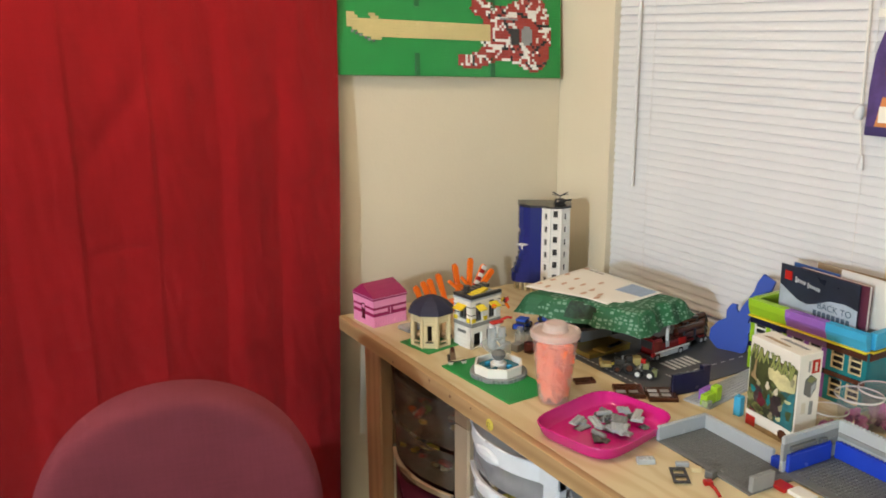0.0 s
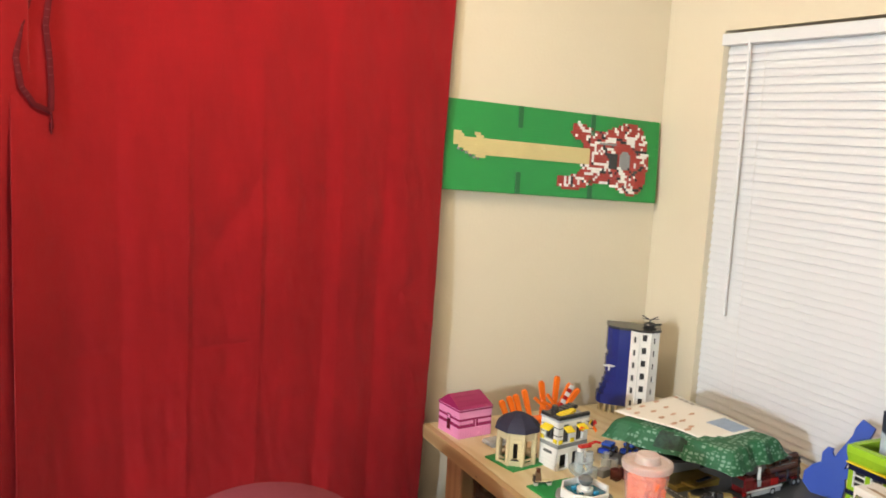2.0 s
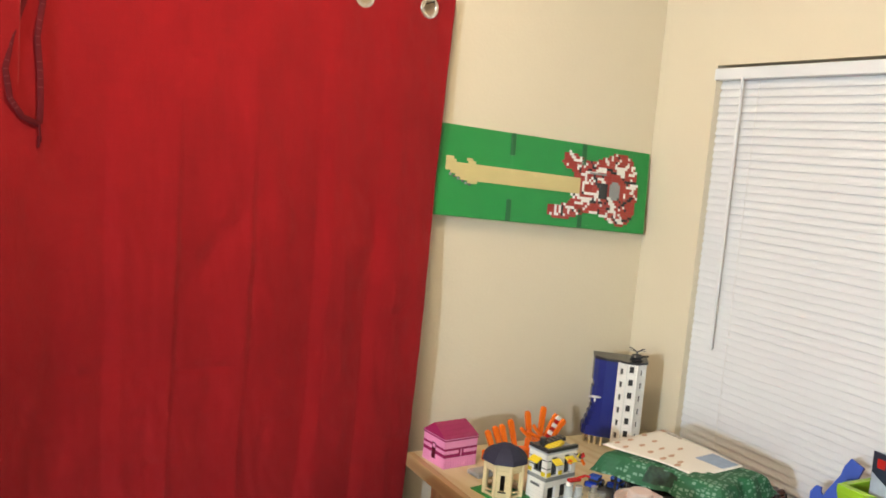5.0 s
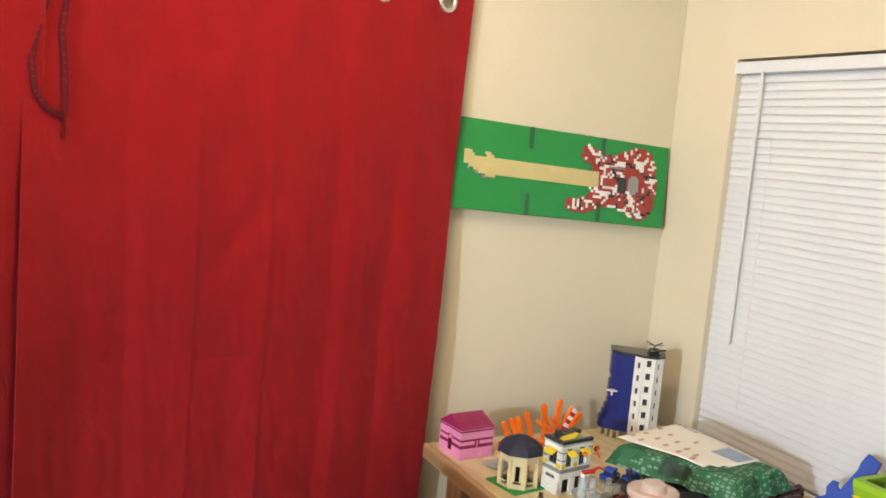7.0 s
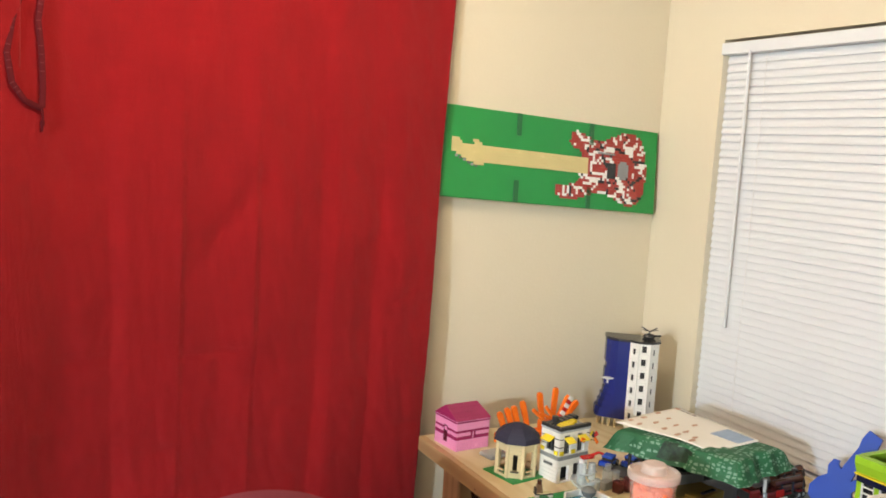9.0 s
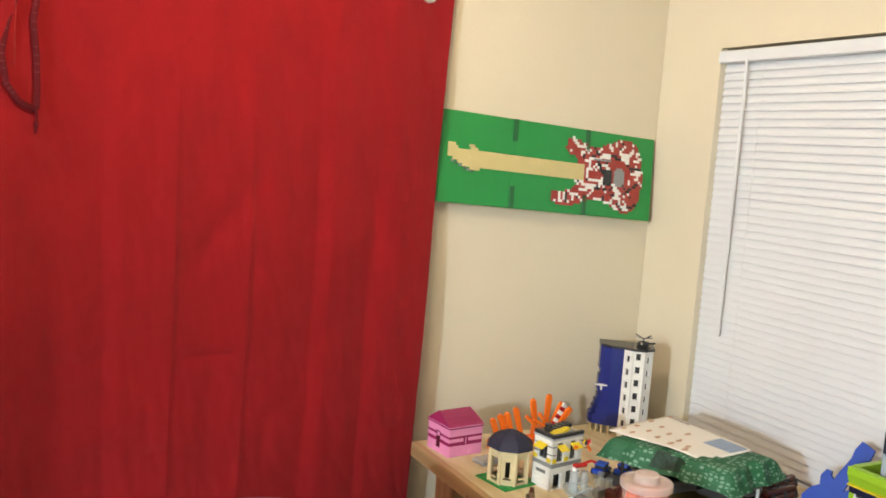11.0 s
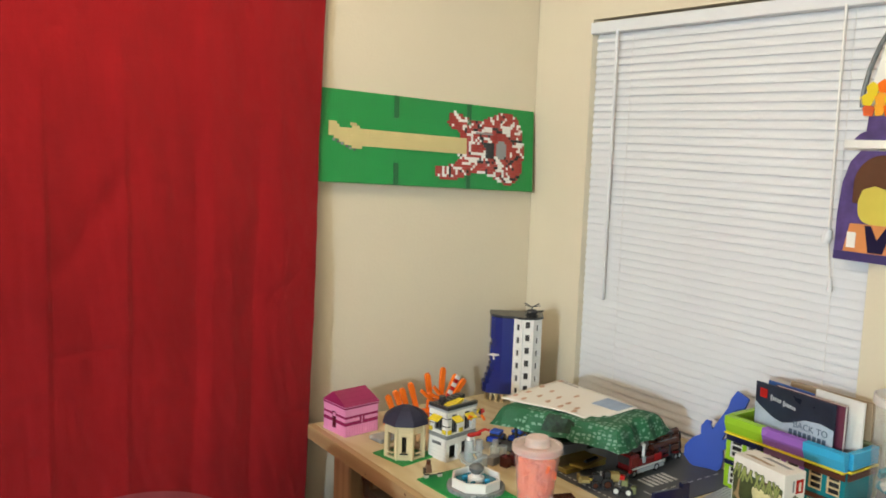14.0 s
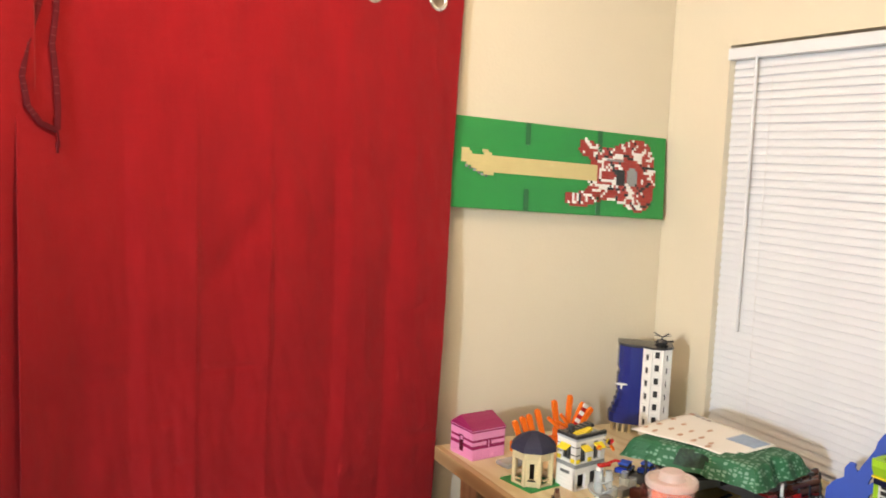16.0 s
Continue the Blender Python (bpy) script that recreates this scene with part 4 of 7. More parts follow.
# ---- office chair ----
def office_chair():
    ob = thing("office_chair", pose(0.3725, 1.238, 0.0, 0, 0, -13), "mauve cloth office chair with a rounded padded back", "office chair")
    back = Geo()
    W, H, n = 0.249, 0.490, 64
    rings = []
    for d, s in ((-0.052, 0.86), (-0.0505, 0.90), (-0.047, 0.935), (-0.040, 0.965), (-0.030, 0.986), (-0.016, 0.997), (0.0, 1.0), (0.020, 0.998), (0.036, 0.990), (0.044, 0.97), (0.048, 0.93)):
        ring = []
        for i in range(n):
            a = 2 * math.pi * i / n
            c, sn = math.cos(a), math.sin(a)
            e = 2 / (2.12 if sn > 0 else 2.8)
            x = W * s * math.copysign(abs(c) ** e, c)
            z = 0.682 + (H / 2) * (1 - (1 - s) * 0.7) * math.copysign(abs(sn) ** e, sn)
            ring.append((x, d + 0.35 * x * x * -1.0 + 0.02, z))
        rings.append(ring)
    vs = [p for r in rings for p in r]
    fs = [(r * n + i, r * n + (i + 1) % n, (r + 1) * n + (i + 1) % n, (r + 1) * n + i) for r in range(len(rings) - 1) for i in range(n)]
    back.add(vs, fs, None, True)
    for r, flip in ((0, False), (len(rings) - 1, True)):
        base = rings[r]
        cx, cz = 0.0, 0.682
        inner = []
        for q in (0.66, 0.33, 0.0):
            inner.append([(p[0] * q, (p[1] + 0.35 * p[0] ** 2) - 0.35 * (p[0] * q) ** 2 + (0.006 if flip else -0.006) * (1 - q), cz + (p[2] - cz) * q) for p in base])
        loop = [base] + inner
        vv = [p for l in loop for p in l]
        ff = [(j * n + i, j * n + (i + 1) % n, (j + 1) * n + (i + 1) % n, (j + 1) * n + i) for j in range(3) for i in range(n)]
        back.add(vv, [f if not flip else f[::-1] for f in ff], None, True)
    part("backrest", back, CHAIRCLOTH, ob, "mauve woven cloth padding", pose(0, 0, 0, 0, 0, 0))
    part("seat", Geo().box((0, 0.27, 0.455), (0.47, 0.45, 0.075), 0.030), CHAIRCLOTH, ob)
    part("back_stem", Geo().tube([(0, 0.06, 0.60), (0, 0.075, 0.48), (0, 0.12, 0.40), (0, 0.25, 0.40)], 0.022, 10), CHAIRBLACK, ob)
    part("gas_lift", Geo().cyl((0, 0.27, 0.09), 0.026, 0.33, 16), CHAIRBLACK, ob)
    for i in range(5):
        a = math.radians(72 * i + 15)
        part("leg", Geo().tube([(0, 0.27, 0.10), (0.15 * math.cos(a), 0.27 + 0.15 * math.sin(a), 0.085), (0.28 * math.cos(a), 0.27 + 0.28 * math.sin(a), 0.065)], 0.018, 8), CHAIRBLACK, ob)
        part("castor", Geo().cyl((0, 0, -0.012), 0.026, 0.024, 14, m=pose(0.28 * math.cos(a), 0.27 + 0.28 * math.sin(a), 0.026, 0, 90, 72 * i)), CHAIRBLACK, ob)
    return ob


office_chair()


# ---- brick models along the back of the table ----
def brick_slab(name, parent, mat, width, height, depth, holes, m, course=0.0096):
    """A toy-brick wall: one mesh whose courses are parted by fine grooves."""
    g = Geo()
    rows = max(1, round(height / course))
    step = height / rows
    for r in range(rows):
        z0, z1 = r * step, (r + 1) * step
        cut = [(x, max(z - z0, 0), w, min(z + h, z1) - max(z, z0)) for x, z, w, h in holes if z < z1 - 1e-5 and z + h > z0 + 1e-5]
        g.slab(width, step - 0.0002, depth, cut, m @ Matrix.Translation((0, 0, z0)), 0.00035)
    return part(name, g, mat, parent)


def pink_house():
    ob = thing("toy_house", pose(1.022, 1.776, T, 0, 0, 7), "pink toy-brick house with stripes and a magenta hipped roof", "toy house")
    w, d, h = 0.106, 0.100, 0.074
    left = pose(0, d, 0, 0, 0, -90)
    door = [(0.038, 0.013, 0.020, 0.045)]
    for z0, z1, mat in ((0.0, 0.029, PINKLIGHT), (0.0292, 0.0384, PINKDARK), (0.0386, 0.048, PINKLIGHT), (0.0482, 0.054, PINKDARK), (0.0542, h, PINKLIGHT)):
        for m, wide, holes in ((pose(0, 0, 0), w, [(0.046, 0.030, 0.018, 0.020)]), (left, d - 0.0002, door)):
            cut = [(x, z - z0, a, b) for x, z, a, b in holes]
            g = Geo().slab(wide, z1 - z0, 0.008, cut, m @ Matrix.Translation((0, 0, z0)), 0.0004)
            part("wall_band", g, mat, ob)
    part("back_wall", Geo().box((w / 2, d - 0.004, h / 2), (w - 0.0165, 0.0078, h)).box((w - 0.004, d / 2 + 0.004, h / 2), (0.0078, d - 0.009, h)), PINKLIGHT, ob)
    for i in range(13):
        part("rib", Geo().box((0.004 + i * 0.008, -0.0008, 0.0135), (0.0058, 0.0022, 0.025), 0.0006), PINKLIGHT, ob)
    part("door", Geo().box((0.0035, d - 0.048, 0.0355), (0.003, 0.0196, 0.0446), 0.0005), MAROON, ob)
    part("door_pane", Geo().box((0.0016, d - 0.0480, 0.049), (0.002, 0.010, 0.010), 0.0003), PINKLIGHT, ob)
    part("window", Geo().box((0.055, 0.0045, 0.040), (0.0175, 0.003, 0.0195), 0.0004), PINKDARK, ob)
    part("window_bar", Geo().box((0.055, 0.0025, 0.040), (0.002, 0.003, 0.0195)), PINKLIGHT, ob)
    part("eave", Geo().box((w / 2, d / 2, h + 0.0017), (w + 0.004, d + 0.004, 0.0030), 0.0006), PINKDARK, ob)
    part("eave_band", Geo().box((w / 2, d / 2, h + 0.0050), (w + 0.002, d + 0.002, 0.0030), 0.0006), PINKLIGHT, ob)
    z0, rise, back = h + 0.0066, 0.029, 0.60 * d
    for k in range(4):
        q0, q1 = k / 4, (k + 1) / 4 - 0.015
        x0, x1 = -0.0025 + 0.004 * q0, w + 0.0025 - 0.004 * q0
        ya, yb = -0.0025 + (back + 0.0025) * q0 ** 1.15, d + 0.0025 - (d + 0.0025 - back) * q0
        yc, yd = -0.0025 + (back + 0.0025) * q1 ** 1.15, d + 0.0025 - (d + 0.0025 - back) * q1
        za, zb = z0 + rise * q0, z0 + rise * q1
        ring = [(x0, ya, za), (x1, ya, za), (x1, yb, za), (x0, yb, za), (x0 + 0.001, yc, zb), (x1 - 0.001, yc, zb), (x1 - 0.001, yd, zb), (x0 + 0.001, yd, zb)]
        part("roof_course", Geo().add(ring, [(3, 2, 1, 0), (4, 5, 6, 7)] + [(i, (i + 1) % 4, 4 + (i + 1) % 4, 4 + i) for i in range(4)]), PINKDARK, ob)
    return ob


pink_house()
solid("clear_tray", Geo().box((0.05, 0.025, 0.006), (0.10, 0.05, 0.012), 0.003), TRANSCLEAR, pose(1.078, 1.690, T, 0, 0, 8), "low clear plastic brick part lying on the table", "brick part")


def kiosk():
    c = (1.095, 1.600)
    plate = solid("small_baseplate", Geo().box((0, 0, 0.0016), (0.112, 0.112, 0.0032), 0.0004).studs(-0.056, -0.056, 14, 14, 0.0032, n=6), GREENPLATE, pose(c[0], c[1], T, 0, 0, 10), "small green studded baseplate under the kiosk", "baseplate")
    ob = thing("toy_kiosk", pose(c[0], c[1], T + 0.0032, 0, 0, 10), "tan eight-sided toy-brick kiosk with a navy domed roof", "toy building")
    R, h = 0.0475, 0.079
    side = 2 * R * math.tan(math.pi / 8)
    for k in range(8):
        a = 45 * k
        m = pose(0, 0, 0, 0, 0, a) @ pose(-side / 2, -R, 0.0)
        holes = [(side / 2 - 0.0055, 0.018, 0.011, 0.040)] if k % 2 == 1 else [(side / 2 - 0.0125, 0.006, 0.025, 0.058)]
        brick_slab("wall_panel", ob, TANLIGHT, side, h, 0.007, holes, m)
        part("corner_post", Geo().cyl((0, 0, 0), 0.0045, h, 10, m=pose(0, 0, 0, 0, 0, a + 22.5) @ pose(0, -R / math.cos(math.pi / 8) + 0.002, 0)), TANLIGHT, ob)
        part("sill", Geo().box((side / 2, -0.001, 0.0105), (0.020, 0.006, 0.003), 0.0005, m @ Matrix.Translation((0, 0, 0.006))), BLACK if k % 2 == 1 else TANLIGHT, ob)
    # Added black cylinder stands in for the kiosk's shaded inside.
    part("shade_core", Geo().cyl((0, 0, 0), 0.019, h - 0.004, 12), BLACKVOID, ob, "black core in place of the shaded interior")
    part("cornice", Geo().prism([(1.06 * R / math.cos(math.pi / 8) * math.cos(math.radians(22.5 + 45 * k)), 1.06 * R / math.cos(math.pi / 8) * math.sin(math.radians(22.5 + 45 * k))) for k in range(8)], h, h + 0.006), TANLIGHT, ob)
    DULLNAVY = plastic("dull_navy", (0.017, 0.018, 0.043), 0.7)
    levels = ((0.0565, 0.0, 0.0035), (0.0560, 0.0035, 0.0120), (0.0510, 0.0120, 0.0215), (0.0420, 0.0215, 0.0300), (0.0300, 0.0300, 0.0365), (0.0160, 0.0365, 0.0405))
    for i, (r, za, zb) in enumerate(levels):
        r2 = levels[i + 1][0] if i + 1 < len(levels) else 0.004
        ring = [(r / math.cos(math.pi / 8) * 0.98 * math.cos(math.radians(22.5 + 45 * k)), r / math.cos(math.pi / 8) * 0.98 * math.sin(math.radians(22.5 + 45 * k))) for k in range(8)]
        part("dome_course", Geo().prism(ring, h + 0.006 + za, h + 0.006 + zb - 0.0002, top=r2 / r if i else 0.99), DULLNAVY, ob)
    return ob


kiosk()


def corner_building():
    ob = thing("toy_corner_building", pose(1.154, 1.506, T, 0, 0, 10), "white toy-brick corner building with yellow awnings and a dark roof", "toy building")
    w, d = 0.100, 0.064
    left = pose(0, d, 0, 0, 0, -90)
    brick_slab("ground_floor_front", ob, WHITE, w, 0.056, 0.008, [(0.010, 0.004, 0.026, 0.036), (0.052, 0.004, 0.036, 0.038)], pose(0, 0, 0))
    brick_slab("ground_floor_side", ob, WHITE, d - 0.0002, 0.056, 0.008, [], left)
    part("letter_slot", Geo().box((-0.0008, d - 0.030, 0.042), (0.002, 0.030, 0.0066), 0.0004), DARKGREY, ob)
    part("floor_band", Geo().box((w / 2, d / 2, 0.0610), (w + 0.001, d + 0.001, 0.0094), 0.0005), MIDGREY, ob)
    brick_slab("upper_floor_front", ob, WHITE, w, 0.0576, 0.008, [(0.016, 0.004, 0.020, 0.046), (0.060, 0.004, 0.024, 0.046)], pose(0, 0, 0.0660))
    brick_slab("upper_floor_side", ob, WHITE, d - 0.0002, 0.0576, 0.008, [(0.018, 0.008, 0.028, 0.036)], left @ Matrix.Translation((0, 0, 0.0660)))
    # Black block gives the window openings their shade.
    part("core", Geo().box((w / 2 + 0.004, d / 2 + 0.006, 0.062), (w - 0.022, d - 0.022, 0.118)), BLACKVOID, ob, "black core in place of the shaded interior")
    part("back_wall", Geo().box((w - 0.004, d / 2 + 0.005, 0.062), (0.0078, d - 0.012, 0.122)).box((w / 2, d - 0.004, 0.062), (w - 0.018, 0.0078, 0.122)), WHITE, ob)
    for x in (0.012, 0.048):
        part("window_frame", Geo().slab(0.024, 0.046, 0.003, [(0.003, 0.003, 0.008, 0.040), (0.013, 0.003, 0.008, 0.040)], pose(x + 0.002, 0.003, 0.0702)), DARKGREY, ob)
    part("window_frame", Geo().slab(0.028, 0.036, 0.003, [(0.003, 0.003, 0.010, 0.030), (0.015, 0.003, 0.010, 0.030)], left @ pose(0.018, 0.003, 0.0742)), DARKGREY, ob)
    for x, z in ((0.007, 0.070), (0.046, 0.070)):
        part("yellow_brick", Geo().box((x, -0.0012, z + 0.004), (0.012, 0.003, 0.010), 0.0004), YELLOW, ob)
    for y, z in ((0.056, 0.070), (0.010, 0.070)):
        part("yellow_brick", Geo().box((-0.0012, y, z + 0.004), (0.003, 0.012, 0.010), 0.0004), YELLOW, ob)
    for z in (0.0885, 0.1080):
        for y in (0.010, 0.054):
            part("black_line", Geo().box((-0.0006, y, z), (0.0016, 0.016, 0.0018)), BLACK, ob)
        part("black_line", Geo().box((0.006, -0.0006, z), (0.012, 0.0016, 0.0018)), BLACK, ob)
    for m, wide in ((pose(0.013, 0, 0.108), 0.026), (pose(0.057, 0, 0.108), 0.028), (left @ pose(0.015, 0, 0.108), 0.032)):
        part("awning", Geo().box((wide / 2, -0.009, 0.003), (wide, 0.021, 0.0032), 0.0008, m @ pose(0, 0, 0, 28, 0, 0)), YELLOW, ob)
    part("roof_edge", Geo().box((w / 2, d / 2, 0.1262), (w + 0.004, d + 0.004, 0.0050), 0.0006), GREY, ob)
    part("parapet", Geo().slab(w + 0.004, 0.0085, 0.010, [], pose(-0.002, -0.002, 0.1288), 0.0006).slab(d - 0.008, 0.0085, 0.010, [], pose(-0.002, d + 0.001, 0.1288, 0, 0, -90), 0.0006), BLACK, ob)
    g = Geo()
    for k in range(5):
        g.box((0.022 + 0.012 * k, 0.018 + 0.004 * k, 0.1325 + 0.0012 * k), (0.0115, 0.026, 0.0075), 0.0006, None)
    part("roof_bricks", g, YELLOW, ob, "row of yellow roof bricks")
    g = Geo()
    for k in range(6):
        g.box((0.012 + 0.015 * k, 0.046, 0.1335 + 0.0015 * k), (0.0135, 0.024, 0.009), 0.0006)
    part("roof_plates", g, BLACK, ob)
    part("chimney", Geo().cyl((0.030, 0.050, 0.137), 0.0085, 0.012, 12), BLACK, ob)
    for k, (x, y, z, mat) in enumerate(((0.062, -0.016, 0.104, ORANGE), (0.092, -0.014, 0.116, YELLOW), (0.112, -0.010, 0.110, RED), (0.118, 0.004, 0.104, BLACK), (0.108, -0.016, 0.096, ORANGE))):
        part("flag", Geo().box((0, 0, 0), (0.016, 0.003, 0.011), 0.001, pose(x, y, z, 20 * k, 25 - 20 * k, 30 * k)), mat, ob)
        part("flag_pole", Geo().tube([(min(x, w - 0.002), 0.004, z - 0.002), (x, y, z)], 0.0012, 6), BLACK, ob)
    return ob


corner_building()


def flame_build():
    ob = thing("flame_sculpture", pose(1.30, 1.80, T, 0, 0, 0), "spray of tall orange toy-brick flames on a low orange base", "toy model")
    part("base", Geo().box((-0.02, 0, 0.014), (0.24, 0.034, 0.028), 0.002).box((0.04, 0.0, 0.040), (0.09, 0.03, 0.026), 0.002), ORANGE, ob)
    fan = [(-0.114, 0.0, 0.026, 0.066, -22), (-0.087, 0.006, 0.028, 0.071, -21), (-0.072, 0.0, 0.030, 0.074, -18), (-0.041, 0.004, 0.030, 0.084, -17), (0.006, 0.004, 0.034, 0.098, -10),
           (0.034, 0.0, 0.034, 0.108, 3), (0.046, 0.004, 0.034, 0.092, 28), (0.058, 0.0, 0.034, 0.086, 42), (0.050, -0.012, 0.030, 0.066, 36)]
    for k, (x, y, z, h, lean) in enumerate(fan):
        poly = [(-0.0055, 0), (0.0055, 0), (0.0075, h * 0.55), (0.0080, h * 0.92), (0.0045, h), (-0.0050, h), (-0.0080, h * 0.9), (-0.0072, h * 0.5)]
        part("flame", Geo().prism(poly, -0.0045, 0.0045, pose(x, y, z, 0, 0, 0) @ pose(0, 0, 0, 0, lean, 0) @ pose(0, 0, 0, 90, 0, 0)), ORANGE, ob)
    for k, (x, lean) in enumerate(((0.016, -40), (-0.02, -48), (0.010, -62))):
        part("fin", Geo().box((0, 0, 0.025), (0.010, 0.006, 0.055), 0.002, pose(x + 0.02, -0.01, 0.055, 0, lean, 0)), ORANGE, ob)
    return ob


flame_build()
cross = thing("crossing_pole", pose(1.296, 1.712, T), "red and white striped toy pole leaning among the flames", "toy part")
for k in range(6):
    part("stripe", Geo().box((0, 0, 0.0055), (0.014, 0.005, 0.0108), 0.0006, pose(0.0, 0, 0.085, 0, 31, 0) @ pose(0, 0, 0.0111 * k)), RED if k % 2 == 0 else WHITE, cross)
part("stem", Geo().tube([(0, 0, 0), (0, 0, 0.086)], 0.002, 8), RED, cross)


def tower():
    e1, e2 = Vector((0.795, -0.606, 0)), Vector((-0.606, -0.795, 0))
    m = Matrix(((e1.x, -e2.x, 0, 1.611), (e1.y, -e2.y, 0, 1.830), (0, 0, 1, T), (0, 0, 0, 1)))
    ob = thing("toy_tower", m, "tall blue and white toy-brick tower with rows of small windows", "toy tower")
    top = 0.258
    blue = [(0.0, 0.055), (-0.060, 0.055), (-0.070, 0.022), (-0.066, -0.004), (-0.054, -0.020), (-0.034, -0.029), (0.0, -0.031)]
    g = Geo()
    for r in range(24):
        z0 = 0.026 + r * 0.0096
        s = 1.0 + (0.004 if r % 2 else 0.0)
        add = 0.020 if r < 3 else (0.012 if r < 5 else (0.006 if r < 7 else 0.0))
        ring = [(x * s - (add if x < -0.05 else 0.0) + (0.004 if x < -0.05 and r in (15, 16, 9) else 0), y) for x, y in blue]
        part("blue_course", Geo().prism(ring[::-1], z0, z0 + 0.0094), DEEPBLUE, ob)
    for x, y in ((-0.076, 0.0), (-0.060, -0.012), (-0.044, -0.020), (-0.026, -0.026), (-0.070, 0.030)):
        part("stilt", Geo().cyl((x, y, 0), 0.0042, 0.026, 8), TANLIGHT, ob)
    # Black filling behind the facets, for shade in the window holes.
    part("core", Geo().prism([(0.004, 0.050), (0.004, -0.026), (0.026, -0.041), (0.054, -0.041), (0.076, -0.018), (0.076, 0.050)][::1], 0.002, top - 0.004), BLACKVOID, ob, "black core in place of the shaded interior")
    facets = [((0.0, -0.0310), (0.0235, -0.0465), 0.0100, 0.0085, 0.0175, 0.0), ((0.0235, -0.0465), (0.0565, -0.0465), 0.0100, 0.0128, 0.0190, 0.0085), ((0.0565, -0.0465), (0.0830, -0.0200), 0.0145, 0.0090, 0.0175, 0.0)]
    for (a, b), (c, d), x0, wide, tall, lift in facets:
        length = math.hypot(c - a, d - b)
        holes = [(x0, top - 0.0340 + lift - 0.0384 * k, wide, tall) for k in range(6)]
        brick_slab("white_facet", ob, WHITE, length, top, 0.0045, holes, pose(a, b, 0.0, 0, 0, math.degrees(math.atan2(d - b, c - a))))
    for x, y in ((0.0238, -0.0462), (0.0562, -0.0462)):
        part("pilaster", Geo().cyl((x, y, 0), 0.0034, top, 10), WHITE, ob)
    part("side_wall", Geo().box((0.0805, 0.017, top / 2), (0.0045, 0.072, top), 0.0005), WHITE, ob)
    part("roof", Geo().prism([(-0.072, 0.055), (-0.072, 0.020), (-0.066, -0.008), (-0.034, -0.032), (0.0, -0.034), (0.022, -0.049), (0.058, -0.049), (0.086, -0.022), (0.086, 0.055)], top - 0.0002, top + 0.0062), BLACK, ob)
    jet = part("white_glider", Geo().prism([(-0.016, 0.0), (0.0, -0.007), (0.018, -0.002), (0.020, 0.003), (-0.004, 0.006)], 0, 0.003, pose(-0.058, -0.026, 0.143, 10, 0, 0)).box((-0.056, -0.024, 0.136), (0.005, 0.010, 0.012), 0.001), WHITE, ob)
    heli = thing("toy_helicopter", m @ pose(0.052, -0.008, top + 0.0062, 0, 0, 20), "small black toy helicopter parked on the tower's roof", "toy helicopter")
    part("body", Geo().lathe([(0.0, 0.003), (0.012, 0.004), (0.0155, 0.010), (0.012, 0.017), (0.0, 0.020)], 16, Matrix.Diagonal((1.2, 1, 1, 1))), BLACK, heli)
    part("skid", Geo().box((0, -0.009, 0.0015), (0.034, 0.0035, 0.003), 0.0008).box((0, 0.009, 0.0015), (0.034, 0.0035, 0.003), 0.0008).box((0, 0, 0.0035), (0.006, 0.018, 0.003)), BLACK, heli)
    part("tail", Geo().box((0.024, 0, 0.012), (0.026, 0.005, 0.005), 0.001), BLACK, heli)
    part("mast", Geo().cyl((0, 0, 0.019), 0.0025, 0.006, 8), DARKGREY, heli)
    for k in range(4):
        part("rotor_blade", Geo().box((0.017, 0, 0), (0.030, 0.0055, 0.0018), 0.0006, pose(0, 0, 0.0245 + 0.0006 * k, 0, -14, 90 * k + 25)), NAVY, heli)
    return ob


tower()


